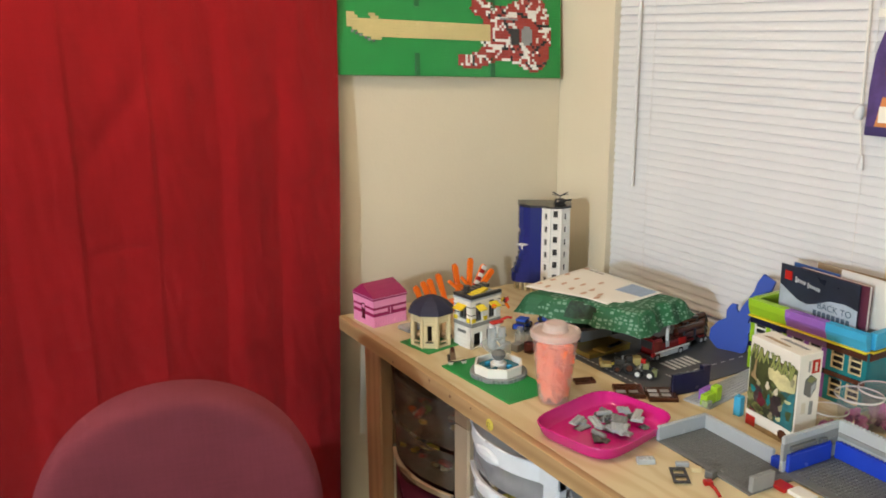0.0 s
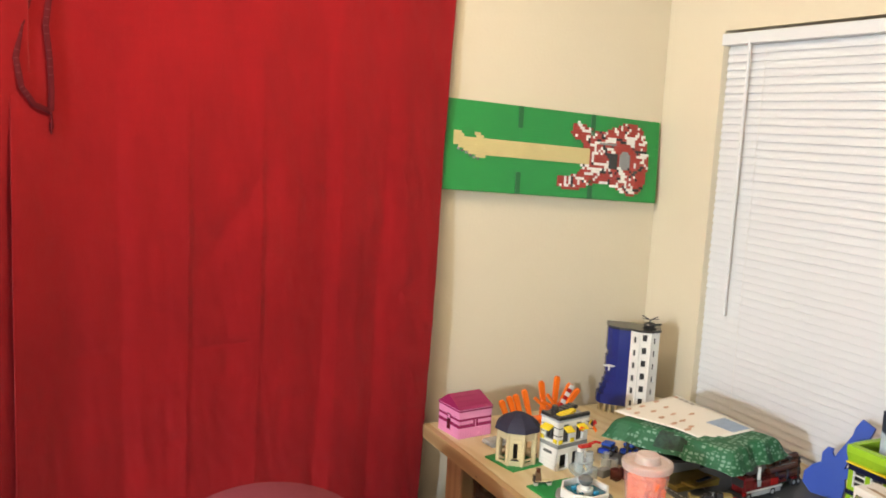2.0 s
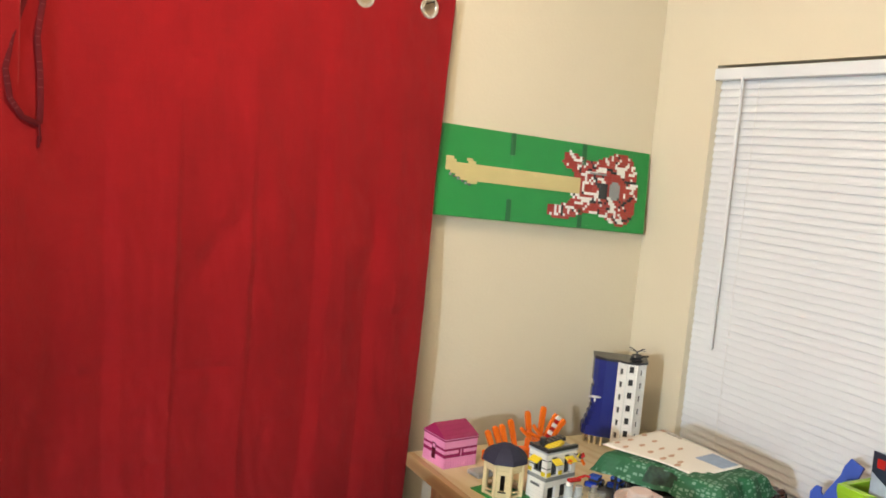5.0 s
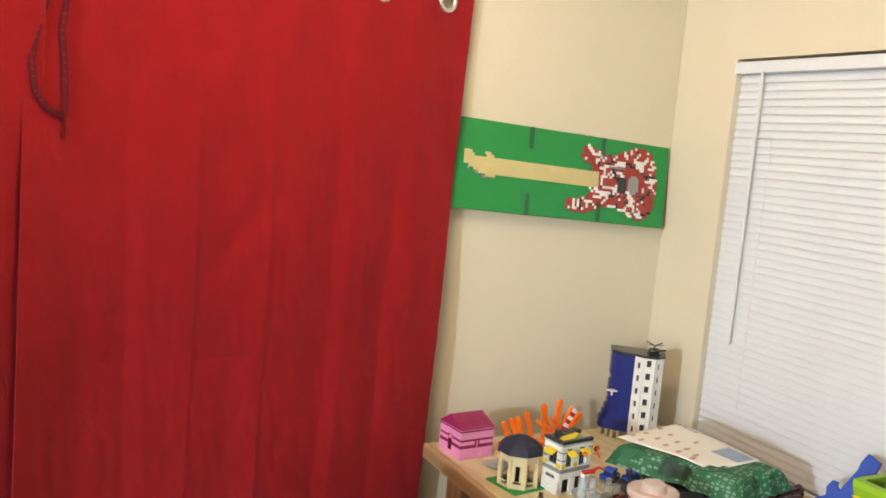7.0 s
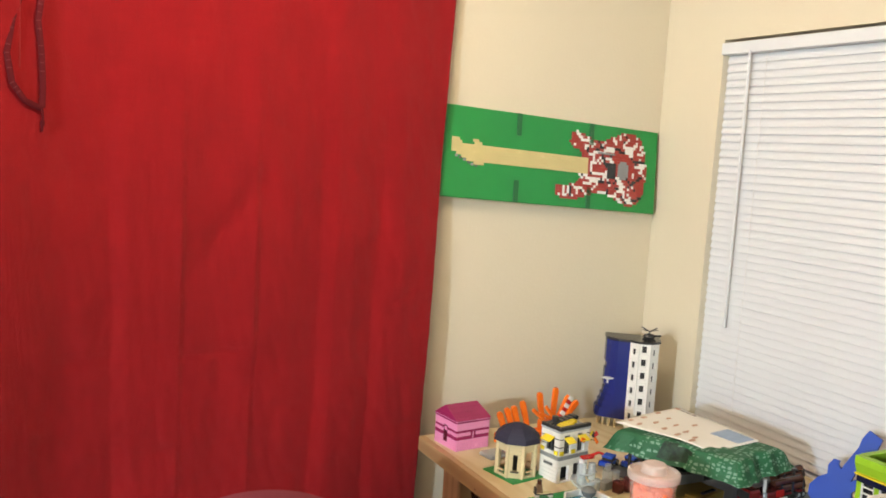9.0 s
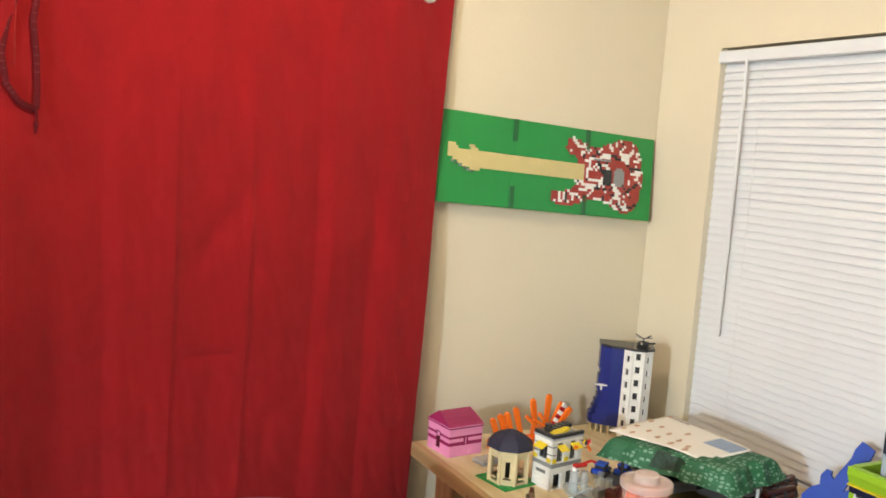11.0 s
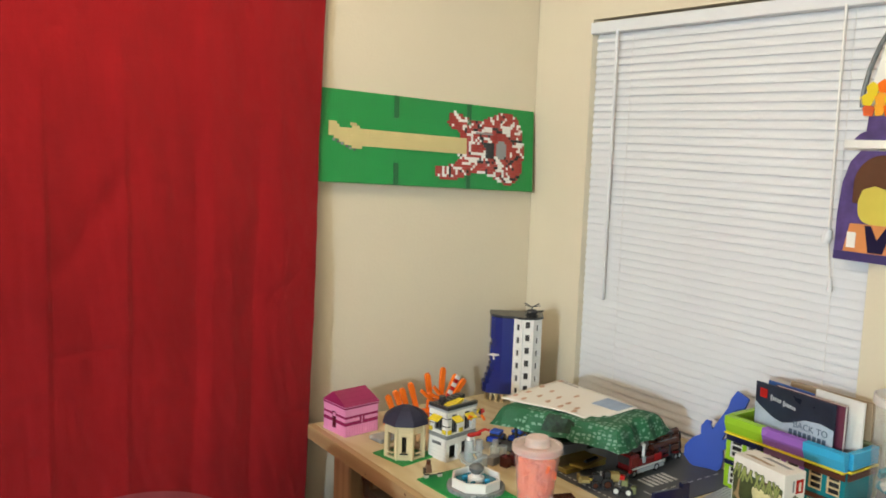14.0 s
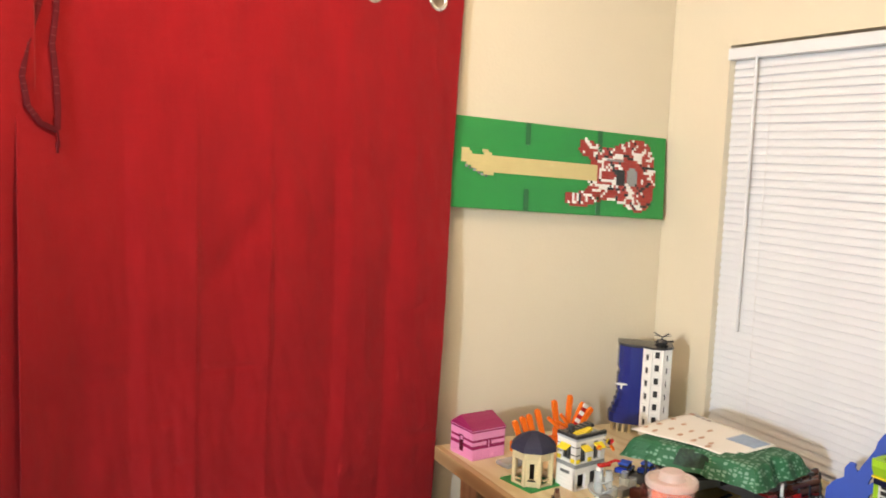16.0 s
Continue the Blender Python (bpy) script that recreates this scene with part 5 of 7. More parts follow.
# ---- fountain, bench and the clear figure ----
def fountain():
    base = solid("baseplate", Geo().box((0.064, -0.128, 0.0016), (0.128, 0.256, 0.0032), 0.0004).studs(0, -0.256, 16, 32, 0.0032, n=6), GREENPLATE, pose(1.036, 1.452, T, 0, 0, 3), "green studded baseplate lying near the table's edge", "baseplate")
    ob = thing("toy_fountain", pose(1.122, 1.342, T + 0.0032, 0, 0, 8), "white octagonal toy-brick fountain on grey ribbed steps", "toy fountain")

    def octagon(r, k=1.0):
        return [(r * math.cos(math.radians(22.5 + 45 * i)), r * k * math.sin(math.radians(22.5 + 45 * i))) for i in range(8)]

    part("step", Geo().prism(octagon(0.066), 0.0, 0.009), MIDGREY, ob)
    for i in range(40):
        a = math.radians(9 * i)
        part("rib", Geo().cyl((0.0625 * math.cos(a), 0.0625 * math.sin(a), 0.0), 0.0030, 0.0092, 6), MIDGREY, ob)
    for k in range(8):
        a = 45 * k
        R = 0.053
        side = 2 * R * math.tan(math.pi / 8)
        part("basin_wall", Geo().slab(side, 0.0215, 0.005, [], pose(0, 0, 0.009, 0, 0, a) @ pose(-side / 2, -R, 0), 0.0006), WHITE, ob)
    part("water", Geo().prism(octagon(0.050), 0.009, 0.0175), WATERBLUE, ob)
    part("pedestal", Geo().cyl((0, 0, 0.0175), 0.019, 0.010, 12).cyl((0, 0, 0.0275), 0.012, 0.008, 12), WHITE, ob)
    for k in range(4):
        a = math.radians(90 * k + 30)
        part("jet", Geo().box((0.026 * math.cos(a), 0.026 * math.sin(a), 0.0215), (0.012, 0.008, 0.008), 0.001), AZURE if k % 2 else WATERBLUE, ob)
    part("urn", Geo().lathe([(0.0, 0.0355), (0.010, 0.0355), (0.016, 0.043), (0.017, 0.050), (0.010, 0.056), (0.0, 0.057)], 14), DARKGREY, ob)
    return ob


fountain()
spray = thing("clear_sculpture", pose(1.155, 1.399, T + 0.0032) @ Matrix.Diagonal((1.55, 1.4, 1.10, 1)), "clear toy-brick column with a red and white top", "toy model")
for x, y, r, z, h in ((0.0, 0.0, 0.012, 0.0, 0.030), (0.014, -0.004, 0.009, 0.0, 0.044), (-0.006, 0.004, 0.007, 0.030, 0.050), (0.010, 0.0, 0.006, 0.044, 0.034)):
    part("clear_piece", Geo().cyl((x, y, z), r, h, 10), TRANSCLEAR, spray)
for x, y, z, r, tilt in ((-0.014, 0.004, 0.036, 0.017, 35), (0.004, 0.002, 0.050, 0.016, -10), (0.012, -0.006, 0.030, 0.014, -40)):
    part("clear_dish", Geo().lathe([(0.0, 0.0), (r * 0.6, 0.002), (r, 0.008), (r * 0.97, 0.0095), (r * 0.55, 0.0038), (0.0, 0.002)], 16, pose(x, y, z, tilt, tilt * 0.6, 0)), TRANSCLEAR, spray)
part("white_neck", Geo().cyl((-0.006, 0.004, 0.080), 0.0045, 0.009, 10), WHITE, spray)
part("red_cap", Geo().box((0.0, 0.0, 0.0925), (0.022, 0.011, 0.007), 0.002), RED, spray)
part("red_lever", Geo().tube([(0.006, 0, 0.095), (0.018, -0.002, 0.100), (0.026, -0.002, 0.096)], 0.0028, 8), RED, spray)

bench = thing("toy_bench", pose(1.060, 1.447, T + 0.0032, 0, 0, -14), "small tan toy bench with black ends and a brown load", "toy bench")
part("seat", Geo().box((0.014, 0, 0.0105), (0.040, 0.014, 0.003), 0.0005), TANLIGHT, bench)
for x in (-0.002, 0.031):
    part("leg", Geo().box((x, 0, 0.0045), (0.009, 0.013, 0.009), 0.0006), CREAM, bench)
    part("end_frame", Geo().box((x - 0.001, -0.0072, 0.0100), (0.011, 0.0014, 0.0030), 0.0004), BLACK, bench)
part("side_frame", Geo().box((0.014, -0.0074, 0.0090), (0.038, 0.0014, 0.0022), 0.0004), BLACK, bench)
part("backrest", Geo().box((-0.0065, 0, 0.0165), (0.003, 0.013, 0.016), 0.0005), BLACK, bench)
part("load", Geo().prism([(-0.0075, -0.006), (0.0075, -0.006), (0.0075, 0.006), (-0.0075, 0.006)], 0.0, 0.020, pose(0.003, 0, 0.012), top=0.72), plastic("load_brown", (0.16, 0.085, 0.045), 0.4), bench)
part("cap", Geo().cyl((0.003, 0, 0.032), 0.0052, 0.009, 12), BROWN, bench)

# ---- the street plate, vehicles and the covered station ----
road = thing("street_plate", pose(1.335, 1.062, T), "dark grey toy street plate with white lane marks and a crossing", "toy road")
part("plate", Geo().box((0.192, 0.250, 0.0014), (0.384, 0.500, 0.0028), 0.0004), ROADGREY, road)
PAINT = material("road_paint", (0.62, 0.62, 0.58), 0.6, 0.15, 60.0, 0.1, 400.0)
for k in range(19):
    part("dash", Geo().box((0.016, 0.012 + 0.016 * k, 0.0031), (0.0028, 0.0085, 0.0004)), PAINT, road)
for k in range(6):
    part("crossing_bar", Geo().box((0.150 + 0.016 * k, 0.110, 0.0031), (0.008, 0.048, 0.0004)), PAINT, road)
for k in range(8):
    part("dash", Geo().box((0.130 + 0.030 * k, 0.062, 0.0031), (0.015, 0.0025, 0.0004)), PAINT, road)
for k in range(10):
    part("dash", Geo().box((0.100, 0.150 + 0.030 * k, 0.0031), (0.0025, 0.015, 0.0004)), PAINT, road)
part("edge_line", Geo().box((0.110, 0.040, 0.0031), (0.0025, 0.075, 0.0004)), PAINT, road)


def wheel(parent, x, y, z, r, w, hub=None):
    t = part("wheel", Geo().lathe([(r * 0.6, -w / 2), (r * 0.94, -w / 2), (r, -w * 0.3), (r, w * 0.3), (r * 0.94, w / 2), (r * 0.6, w / 2), (r * 0.55, 0.0), (r * 0.6, -w / 2)], 18, pose(x, y, z, 90, 0, 0)), BLACK, parent, "black rubber tyre on a grey hub")
    part("hub", Geo().cyl((0, 0, -w * 0.46), r * 0.52, w * 0.92, 12, m=pose(x, y, z, 90, 0, 0)), hub or GREY, t)


def toy_vehicle(name, m, label, blocks, wheels, hub=None):
    ob = thing(name, m, label, "toy vehicle", "toy vehicles on the street plate")
    for nm, c, s, mat in blocks:
        part(nm, Geo().box(c, s, min(s) * 0.12), mat, ob)
    for x, y, z, r, w in wheels:
        wheel(ob, x, y, z, r, w, hub)
    return ob


RT = T + 0.0030
toy_vehicle("toy_tractor", pose(1.377, 1.206, RT, 0, 0, 146), "black toy tractor with big wheels and a yellow shovel",
            [("chassis", (0.0, 0, 0.014), (0.046, 0.022, 0.010), BLACK), ("hood", (0.010, 0, 0.024), (0.024, 0.018, 0.014), BLACK), ("seat", (-0.012, 0, 0.028), (0.014, 0.016, 0.020), BLACK), ("cargo_box", (-0.030, 0, 0.026), (0.022, 0.024, 0.018), STRAW), ("exhaust", (0.004, 0.006, 0.034), (0.004, 0.004, 0.014), DARKGREY),
             ("shovel", (0.040, 0, 0.016), (0.024, 0.024, 0.008), STRAW), ("shovel_lip", (0.052, 0, 0.020), (0.006, 0.026, 0.014), STRAW), ("arm", (0.026, 0, 0.017), (0.012, 0.006, 0.004), DULLYELLOW), ("hitch", (-0.026, 0.0, 0.012), (0.010, 0.010, 0.008), DARKGREY)],
            [(-0.010, -0.018, 0.0145, 0.0145, 0.010), (-0.010, 0.018, 0.0145, 0.0145, 0.010), (0.017, -0.016, 0.010, 0.010, 0.008), (0.017, 0.016, 0.010, 0.010, 0.008)], BROWN)
toy_vehicle("toy_fire_truck", pose(1.517, 1.232, RT, 0, 0, 4), "red toy truck with a white stripe and grey side boards",
            [("cab", (-0.030, 0, 0.030), (0.036, 0.040, 0.044), SHADERED), ("bed", (0.030, 0, 0.024), (0.086, 0.042, 0.030), SHADERED), ("locker", (0.052, -0.0215, 0.034), (0.024, 0.003, 0.016), RED), ("side_board", (0.024, -0.0225, 0.013), (0.100, 0.003, 0.010), GREY), ("stripe", (0.016, -0.0235, 0.0215), (0.120, 0.002, 0.004), WHITE),
             ("windshield", (-0.0495, 0, 0.040), (0.003, 0.034, 0.018), BLACKVOID), ("bumper", (-0.053, 0, 0.010), (0.010, 0.042, 0.010), DARKGREY), ("fender", (-0.040, -0.021, 0.017), (0.026, 0.006, 0.008), RED), ("seat_block", (0.0, -0.021, 0.036), (0.010, 0.004, 0.014), GREY)],
            [(-0.036, -0.020, 0.010, 0.010, 0.009), (-0.036, 0.020, 0.010, 0.010, 0.009), (0.046, -0.020, 0.010, 0.010, 0.009), (0.046, 0.020, 0.010, 0.010, 0.009)])
toy_vehicle("toy_quad_bike", pose(1.392, 1.152, RT, 0, 0, 128), "black toy quad bike with white hubs, olive load and red front",
            [("chassis", (0, 0, 0.012), (0.040, 0.016, 0.008), BLACK), ("fender", (0.012, 0, 0.019), (0.016, 0.024, 0.004), DARKGREY), ("seat", (-0.006, 0, 0.019), (0.018, 0.012, 0.006), BLACK), ("handlebar", (0.010, 0, 0.026), (0.004, 0.024, 0.003), GREY),
             ("load", (-0.002, 0, 0.028), (0.014, 0.016, 0.014), OLIVE), ("red_block", (0.004, 0.002, 0.039), (0.011, 0.011, 0.010), RED), ("rack", (-0.022, 0.002, 0.014), (0.012, 0.016, 0.016), OLIVE)],
            [(-0.012, -0.013, 0.0105, 0.0105, 0.008), (-0.012, 0.013, 0.0105, 0.0105, 0.008), (0.015, -0.013, 0.0105, 0.0105, 0.008), (0.015, 0.013, 0.0105, 0.0105, 0.008)], WHITE)


def log_truck(m):
    ob = thing("toy_log_truck", m, "red toy truck trailer loaded with dark brown logs", "toy vehicle", "toy vehicles on the street plate")
    part("frame", Geo().box((0, 0, 0.014), (0.105, 0.026, 0.007), 0.001), BLACK, ob)
    for dx, dw in ((-0.02, 0.040), (0.036, 0.026)):
        part("red_deck", Geo().box((dx, -0.004, 0.020), (dw, 0.030, 0.006), 0.001), SHADERED, ob)
    for y, z in ((-0.010, 0.030), (0.006, 0.030), (-0.002, 0.043)):
        part("log", Geo().cyl((0, 0, -0.05), 0.0085, 0.10, 12, m=pose(0, y, z, 0, 90, 0)), BROWN, ob)
    for x in (-0.040, 0.0, 0.040):
        part("stake", Geo().box((x, -0.019, 0.032), (0.004, 0.004, 0.030), 0.0005), BLACK, ob)
    for x in (-0.040, -0.016, 0.030, 0.046):
        for y in (-0.014, 0.014):
            wheel(ob, x, y, 0.009, 0.009, 0.007)
    return ob


log_truck(pose(1.632, 1.252, RT, 0, 0, 4))
log_truck(pose(1.690, 1.300, RT, 0, 0, 8))
for x, y, turn in ((1.350, 1.562, 30), (1.404, 1.538, 24)):
    toy_vehicle("toy_car", pose(x, y, RT, 0, 0, turn), "blue toy car with clear windows",
                [("chassis", (0, 0, 0.010), (0.056, 0.030, 0.010), CARBLUE), ("roof", (0.0, 0, 0.026), (0.030, 0.028, 0.006), CARBLUE), ("glass", (0, 0, 0.0185), (0.028, 0.026, 0.009), BLACKVOID), ("nose", (-0.024, 0, 0.016), (0.012, 0.026, 0.004), BLUE)],
                [(-0.018, -0.015, 0.008, 0.008, 0.007), (-0.018, 0.015, 0.008, 0.008, 0.007), (0.018, -0.015, 0.008, 0.008, 0.007), (0.018, 0.015, 0.008, 0.008, 0.007)])
REDCLEAR = clear_plastic("smoky_red_plastic", (0.16, 0.03, 0.025), 0.3, 0.08, 0.2)
stack = thing("brick_stack", pose(1.255, 1.430, T, 0, 0, 15), "small stack of clear and smoky red toy bricks", "toy bricks")
for x, y, z, r, h in ((0.030, 0.034, 0.0, 0.013, 0.034), (0.052, 0.026, 0.0, 0.011, 0.030), (0.030, 0.034, 0.034, 0.008, 0.014)):
    part("clear_brick", Geo().cyl((x, y, z), r, h, 8), TRANSCLEAR, stack)
for x, y, sx, sz in ((0.006, -0.016, 0.018, 0.028), (0.032, -0.022, 0.020, 0.026), (0.060, -0.010, 0.020, 0.024)):
    part("smoky_brick", Geo().box((x, y, sz / 2), (sx, 0.022, sz), 0.0015).cyl((x, y, sz), 0.005, 0.002, 10), REDCLEAR, stack)
part("grey_brick", Geo().box((0.0, 0.016, 0.010), (0.030, 0.022, 0.020), 0.0012), MIDGREY, stack)

station = thing("toy_station", pose(1.43, 1.36, RT), "black and brown toy station under the camouflage lid", "toy building")
part("floor_plate", Geo().box((-0.01, 0.0, 0.006), (0.13, 0.12, 0.012), 0.001), AMBER, station)
part("ramp", Geo().box((-0.010, -0.052, 0.016), (0.10, 0.040, 0.006), 0.001, pose(0, 0, 0, 0, 0, 12)), AMBER, station)
part("dark_block", Geo().box((0.02, 0.06, 0.034), (0.16, 0.09, 0.044), 0.002), BLACK, station)
part("shutter", Geo().box((0.01, 0.0135, 0.030), (0.10, 0.003, 0.034), 0.0008), DARKGREY, station)
part("slot", Geo().box((-0.004, -0.056, 0.0205), (0.05, 0.010, 0.004), 0.0008, pose(0, 0, 0, 0, 0, 12)), BLACK, station)
for x, y in ((-0.10, 0.10), (0.100, -0.136), (0.235, -0.010), (0.10, 0.16)):
    part("canopy_post", Geo().cyl((x, y, 0.0), 0.0040, 0.070, 10), WHITE if y < 0 else BLACK, station)
part("canopy_beam", Geo().box((0.06, 0.03, 0.0735), (0.36, 0.20, 0.006), 0.001, pose(0, 0, 0, 0, 0, -14)), BLACK, station)


def camo_lid():
    ob = thing("camouflage_lid", pose(1.431, 1.342, RT + 0.0885, 0, 0, -66), "green camouflage-printed vacuum-formed lid with sloping lobed sides", "lid")
    n = 144
    vs, rings = [], ((0.004, -0.003), (0.0065, -0.002), (0.014, 0.003), (0.023, 0.007), (0.033, 0.012), (0.042, 0.017), (0.0475, 0.023), (0.049, 0.031), (0.049, 0.080), (0.049, 0.114))
    for z, inset in rings:
        for i in range(n):
            a, b = max(0.002, 0.168 - inset), max(0.0005, 0.112 - inset)
            k = 4 * i / n
            q, f = int(k), k - int(k)
            e = 2 * f - 1
            x, y = ((a * e, -b), (a, b * e), (-a * e, b), (-a, -b * e))[q]
            c, sn = (0, 1, 0, -1)[q], (-1, 0, 1, 0)[q]
            r = min(0.013, a, b)
            ox, oy = abs(x) - (a - r), abs(y) - (b - r)
            if ox > 0 and oy > 0:
                shrink = r / math.hypot(ox, oy)
                x, y = math.copysign(a - r + ox * shrink, x), math.copysign(b - r + oy * shrink, y)
            x += 0.194 * y
            side = 1.0 - max(0.0, (inset - 0.031) / 0.083)
            if sn < 0:
                y += side * (0.016 * math.exp(-(((x + 0.018) / 0.036) ** 4)) + 0.007 * abs(((x / 0.062) % 1.0) * 2 - 1))
            if c > 0:
                x -= side * (0.010 * math.exp(-(((y + 0.01) / 0.024) ** 4)) + 0.006 * abs(((y / 0.055) % 1.0) * 2 - 1))
            vs.append((x, y, z + 0.0022 * noise.noise(Vector((x * 30, y * 30, z * 30))) - 0.005 * side * max(0.0, math.cos(x * 35 + 1.0)) * (1 if inset < 0.01 else 0)))
    fs = [(r * n + i, r * n + (i + 1) % n, (r + 1) * n + (i + 1) % n, (r + 1) * n + i) for r in range(len(rings) - 1) for i in range(n)]
    pocket = [f for f in fs if all(-0.060 < vs[k][0] < 0.024 and vs[k][1] < -0.05 and 0.006 < vs[k][2] < 0.047 for k in f)]
    rest = [f for f in fs if f not in set(pocket)]
    for nm, faces, mat in (("shell", rest, CAMO), ("dark_pocket", pocket, DARKCAMO)):
        shell = part(nm, Geo().add(vs, faces, None, False), mat, ob, "" if nm == "shell" else "dark mottled recessed side")
        md = shell.modifiers.new("thickness", "SOLIDIFY")
        md.thickness = 0.0015
    return ob


camo_lid()
sheet = thing("instruction_sheet", pose(1.455, 1.395, RT + 0.1405), "white printed instruction sheet lying on the camouflage lid", "paper sheet")
SHEET = [Vector((-0.152, 0.098)), Vector((-0.062, -0.132)), Vector((0.102, -0.121)), Vector((0.099, 0.152))]


def on_sheet(x, y):
    """A place on the sheet, from its own length and breadth."""
    u, v = (x + 0.128) / 0.252, (y + 0.105) / 0.21
    p = (SHEET[0] * (1 - u) + SHEET[1] * u) * (1 - v) + (SHEET[3] * (1 - u) + SHEET[2] * u) * v
    return p.x, p.y, 0.0030 * math.sin(x * 18 + 1) * (0.3 + abs(y) * 6) + 0.006 * (x * 6) ** 2 * (1 if x < 0 else 0.2) - 0.008 * max(0.0, u - 0.6) ** 2 * (1 - v) * 5


g = Geo()
nx, ny = 20, 14
vs = [on_sheet(-0.128 + 0.252 * i / nx, -0.105 + 0.21 * j / ny) for j in range(ny + 1) for i in range(nx + 1)]
keep = [(j * (nx + 1) + i, j * (nx + 1) + i + 1, (j + 1) * (nx + 1) + i + 1, (j + 1) * (nx + 1) + i) for j in range(ny) for i in range(nx) if not (i == nx - 1 and j == 0)]
g.add(vs, keep, None, True)
sh = part("page", g, PAPER, sheet)
md = sh.modifiers.new("thickness", "SOLIDIFY")
md.thickness = 0.0006
PRINTRED = material("print_rust", (0.52, 0.33, 0.23), 0.6, 0.3, 80.0, 0.02, 300.0)
PRINTBLUE = material("print_pale_blue", (0.30, 0.40, 0.55), 0.6, 0.12, 50.0, 0.02, 300.0)
PRINTGREY = material("print_grey", (0.38, 0.35, 0.33), 0.6, 0.2, 50.0, 0.02, 300.0)


for x, y in ((-0.115, -0.070), (-0.085, -0.078), (-0.112, -0.030), (-0.072, -0.036), (-0.030, -0.058), (-0.034, -0.012), (-0.078, 0.014), (-0.118, 0.022), (0.012, -0.034), (0.018, -0.074), (0.052, -0.056), (0.062, -0.082), (-0.012, 0.030)):
    px, py, pz = on_sheet(x, y)
    part("printed_picture", Geo().prism([(0.013 * math.cos(a) * random.uniform(0.7, 1.2), 0.006 * math.sin(a) * random.uniform(0.7, 1.2)) for a in [k * math.pi / 5 for k in range(10)]], 0, 0.0002, pose(px, py, pz + 0.0010, 0, 0, 20)), PRINTRED, sheet)
corners = [on_sheet(x, y) for x, y in ((0.045, 0.012), (0.116, 0.020), (0.116, 0.092), (0.045, 0.084))]
part("printed_panel", Geo().add([(x, y, z + dz) for dz in (0.0010, 0.0016) for x, y, z in corners], [(3, 2, 1, 0), (4, 5, 6, 7), (0, 1, 5, 4), (1, 2, 6, 5), (2, 3, 7, 6), (3, 0, 4, 7)]), PRINTBLUE, sheet)
for k in range(3):
    px, py, pz = on_sheet(-0.100 + 0.018 * k, 0.090)
    part("print_bar", Geo().box((0, 0, 0), (0.009, 0.014, 0.0002), 0, pose(px, py, pz + 0.0012, 0, 0, 0)), PRINTGREY, sheet)
px, py, pz = on_sheet(-0.118, 0.090)
part("print_square", Geo().box((0, 0, 0), (0.013, 0.016, 0.0002), 0, pose(px, py, pz + 0.0012, 0, 0, 0)), PRINTRED, sheet)

# ---- low walls and plates in front of the street ----
for x, y, wd, rot, bits in ((1.305, 1.110, 0.064, -33, 2), (1.352, 1.060, 0.062, -33, 4)):
    ob = thing("brown_plate", pose(x, y, T, 0, 0, rot), "brown toy plate with small white and grey printed tiles", "toy plate", "brown plates by the street")
    part("plate", Geo().box((0, 0, 0.0048), (wd, 0.060, 0.0096), 0.001), BROWN, ob)
    for k in range(bits):
        part("tile", Geo().box((-wd * 0.3 + (k % 2) * wd * 0.42, -0.014 + (k // 2) * 0.022, 0.0102), (0.020, 0.013, 0.0012), 0.0004), MIDGREY if k % 2 else GREY, ob)
navy = thing("navy_wall", pose(1.372, 1.048, T, 0, 0, -9), "low navy toy-brick wall beside the street", "toy wall")
part("wall", Geo().box((0.040, 0.004, 0.024), (0.080, 0.008, 0.048), 0.001).box((0.090, 0.009, 0.028), (0.020, 0.014, 0.056), 0.001), NAVY, navy)
fence = thing("grey_baseplate", pose(1.378, 1.022, T, 0, 0, 9.6), "light grey studded baseplate with lime and lavender bricks on it", "baseplate")
part("plate", Geo().box((0.128, -0.032, 0.0016), (0.256, 0.064, 0.0032), 0.0004).studs(0, -0.064, 32, 8, 0.0032, n=6), GREY, fence)
part("lime_brick", Geo().box((0.018, -0.048, 0.0150), (0.034, 0.016, 0.023), 0.0008).studs(0.001, -0.056, 4, 2, 0.0265), LIME, fence)
part("lime_brick", Geo().box((0.047, -0.048, 0.0195), (0.020, 0.016, 0.032), 0.0008).studs(0.039, -0.056, 2, 2, 0.0355), LIME, fence)
part("lavender_brick", Geo().box((0.042, -0.030, 0.0150), (0.040, 0.016, 0.023), 0.0008).studs(0.026, -0.038, 4, 2, 0.0265), PURPLE, fence)
part("clear_brick", Geo().box((0.003, -0.055, 0.0100), (0.016, 0.016, 0.013), 0.0008), TRANSCLEAR, fence)
solid("azure_brick", Geo().box((0, 0, 0.0205), (0.016, 0.016, 0.041), 0.0008).studs(-0.008, -0.008, 2, 2, 0.041), AZURE, pose(1.421, 0.912, T, 0, 0, 8), "azure toy brick standing beside the game box", "toy brick")


def lot(m, label, w, d, h, back_mat, thick):
    ob = thing("brick_lot", m, label, "toy building", "grey brick lots")
    part("plate", Geo().box((w / 2, -d / 2, 0.0016), (w, d, 0.0032), 0.0004), DARKGREY, ob)
    tagged(part("studs", Geo().studs(thick, -d, int((w - 2 * thick) / 0.008), int((d - thick) / 0.008), 0.0032, n=6), DARKGREY, ob), kind="stuff")
    return ob


one = lot(pose(1.196, 0.916, T, 0, 0, -3), "grey toy-brick lot with low light grey studded walls", 0.124, 0.232, 0.031, GREY, 0.008)
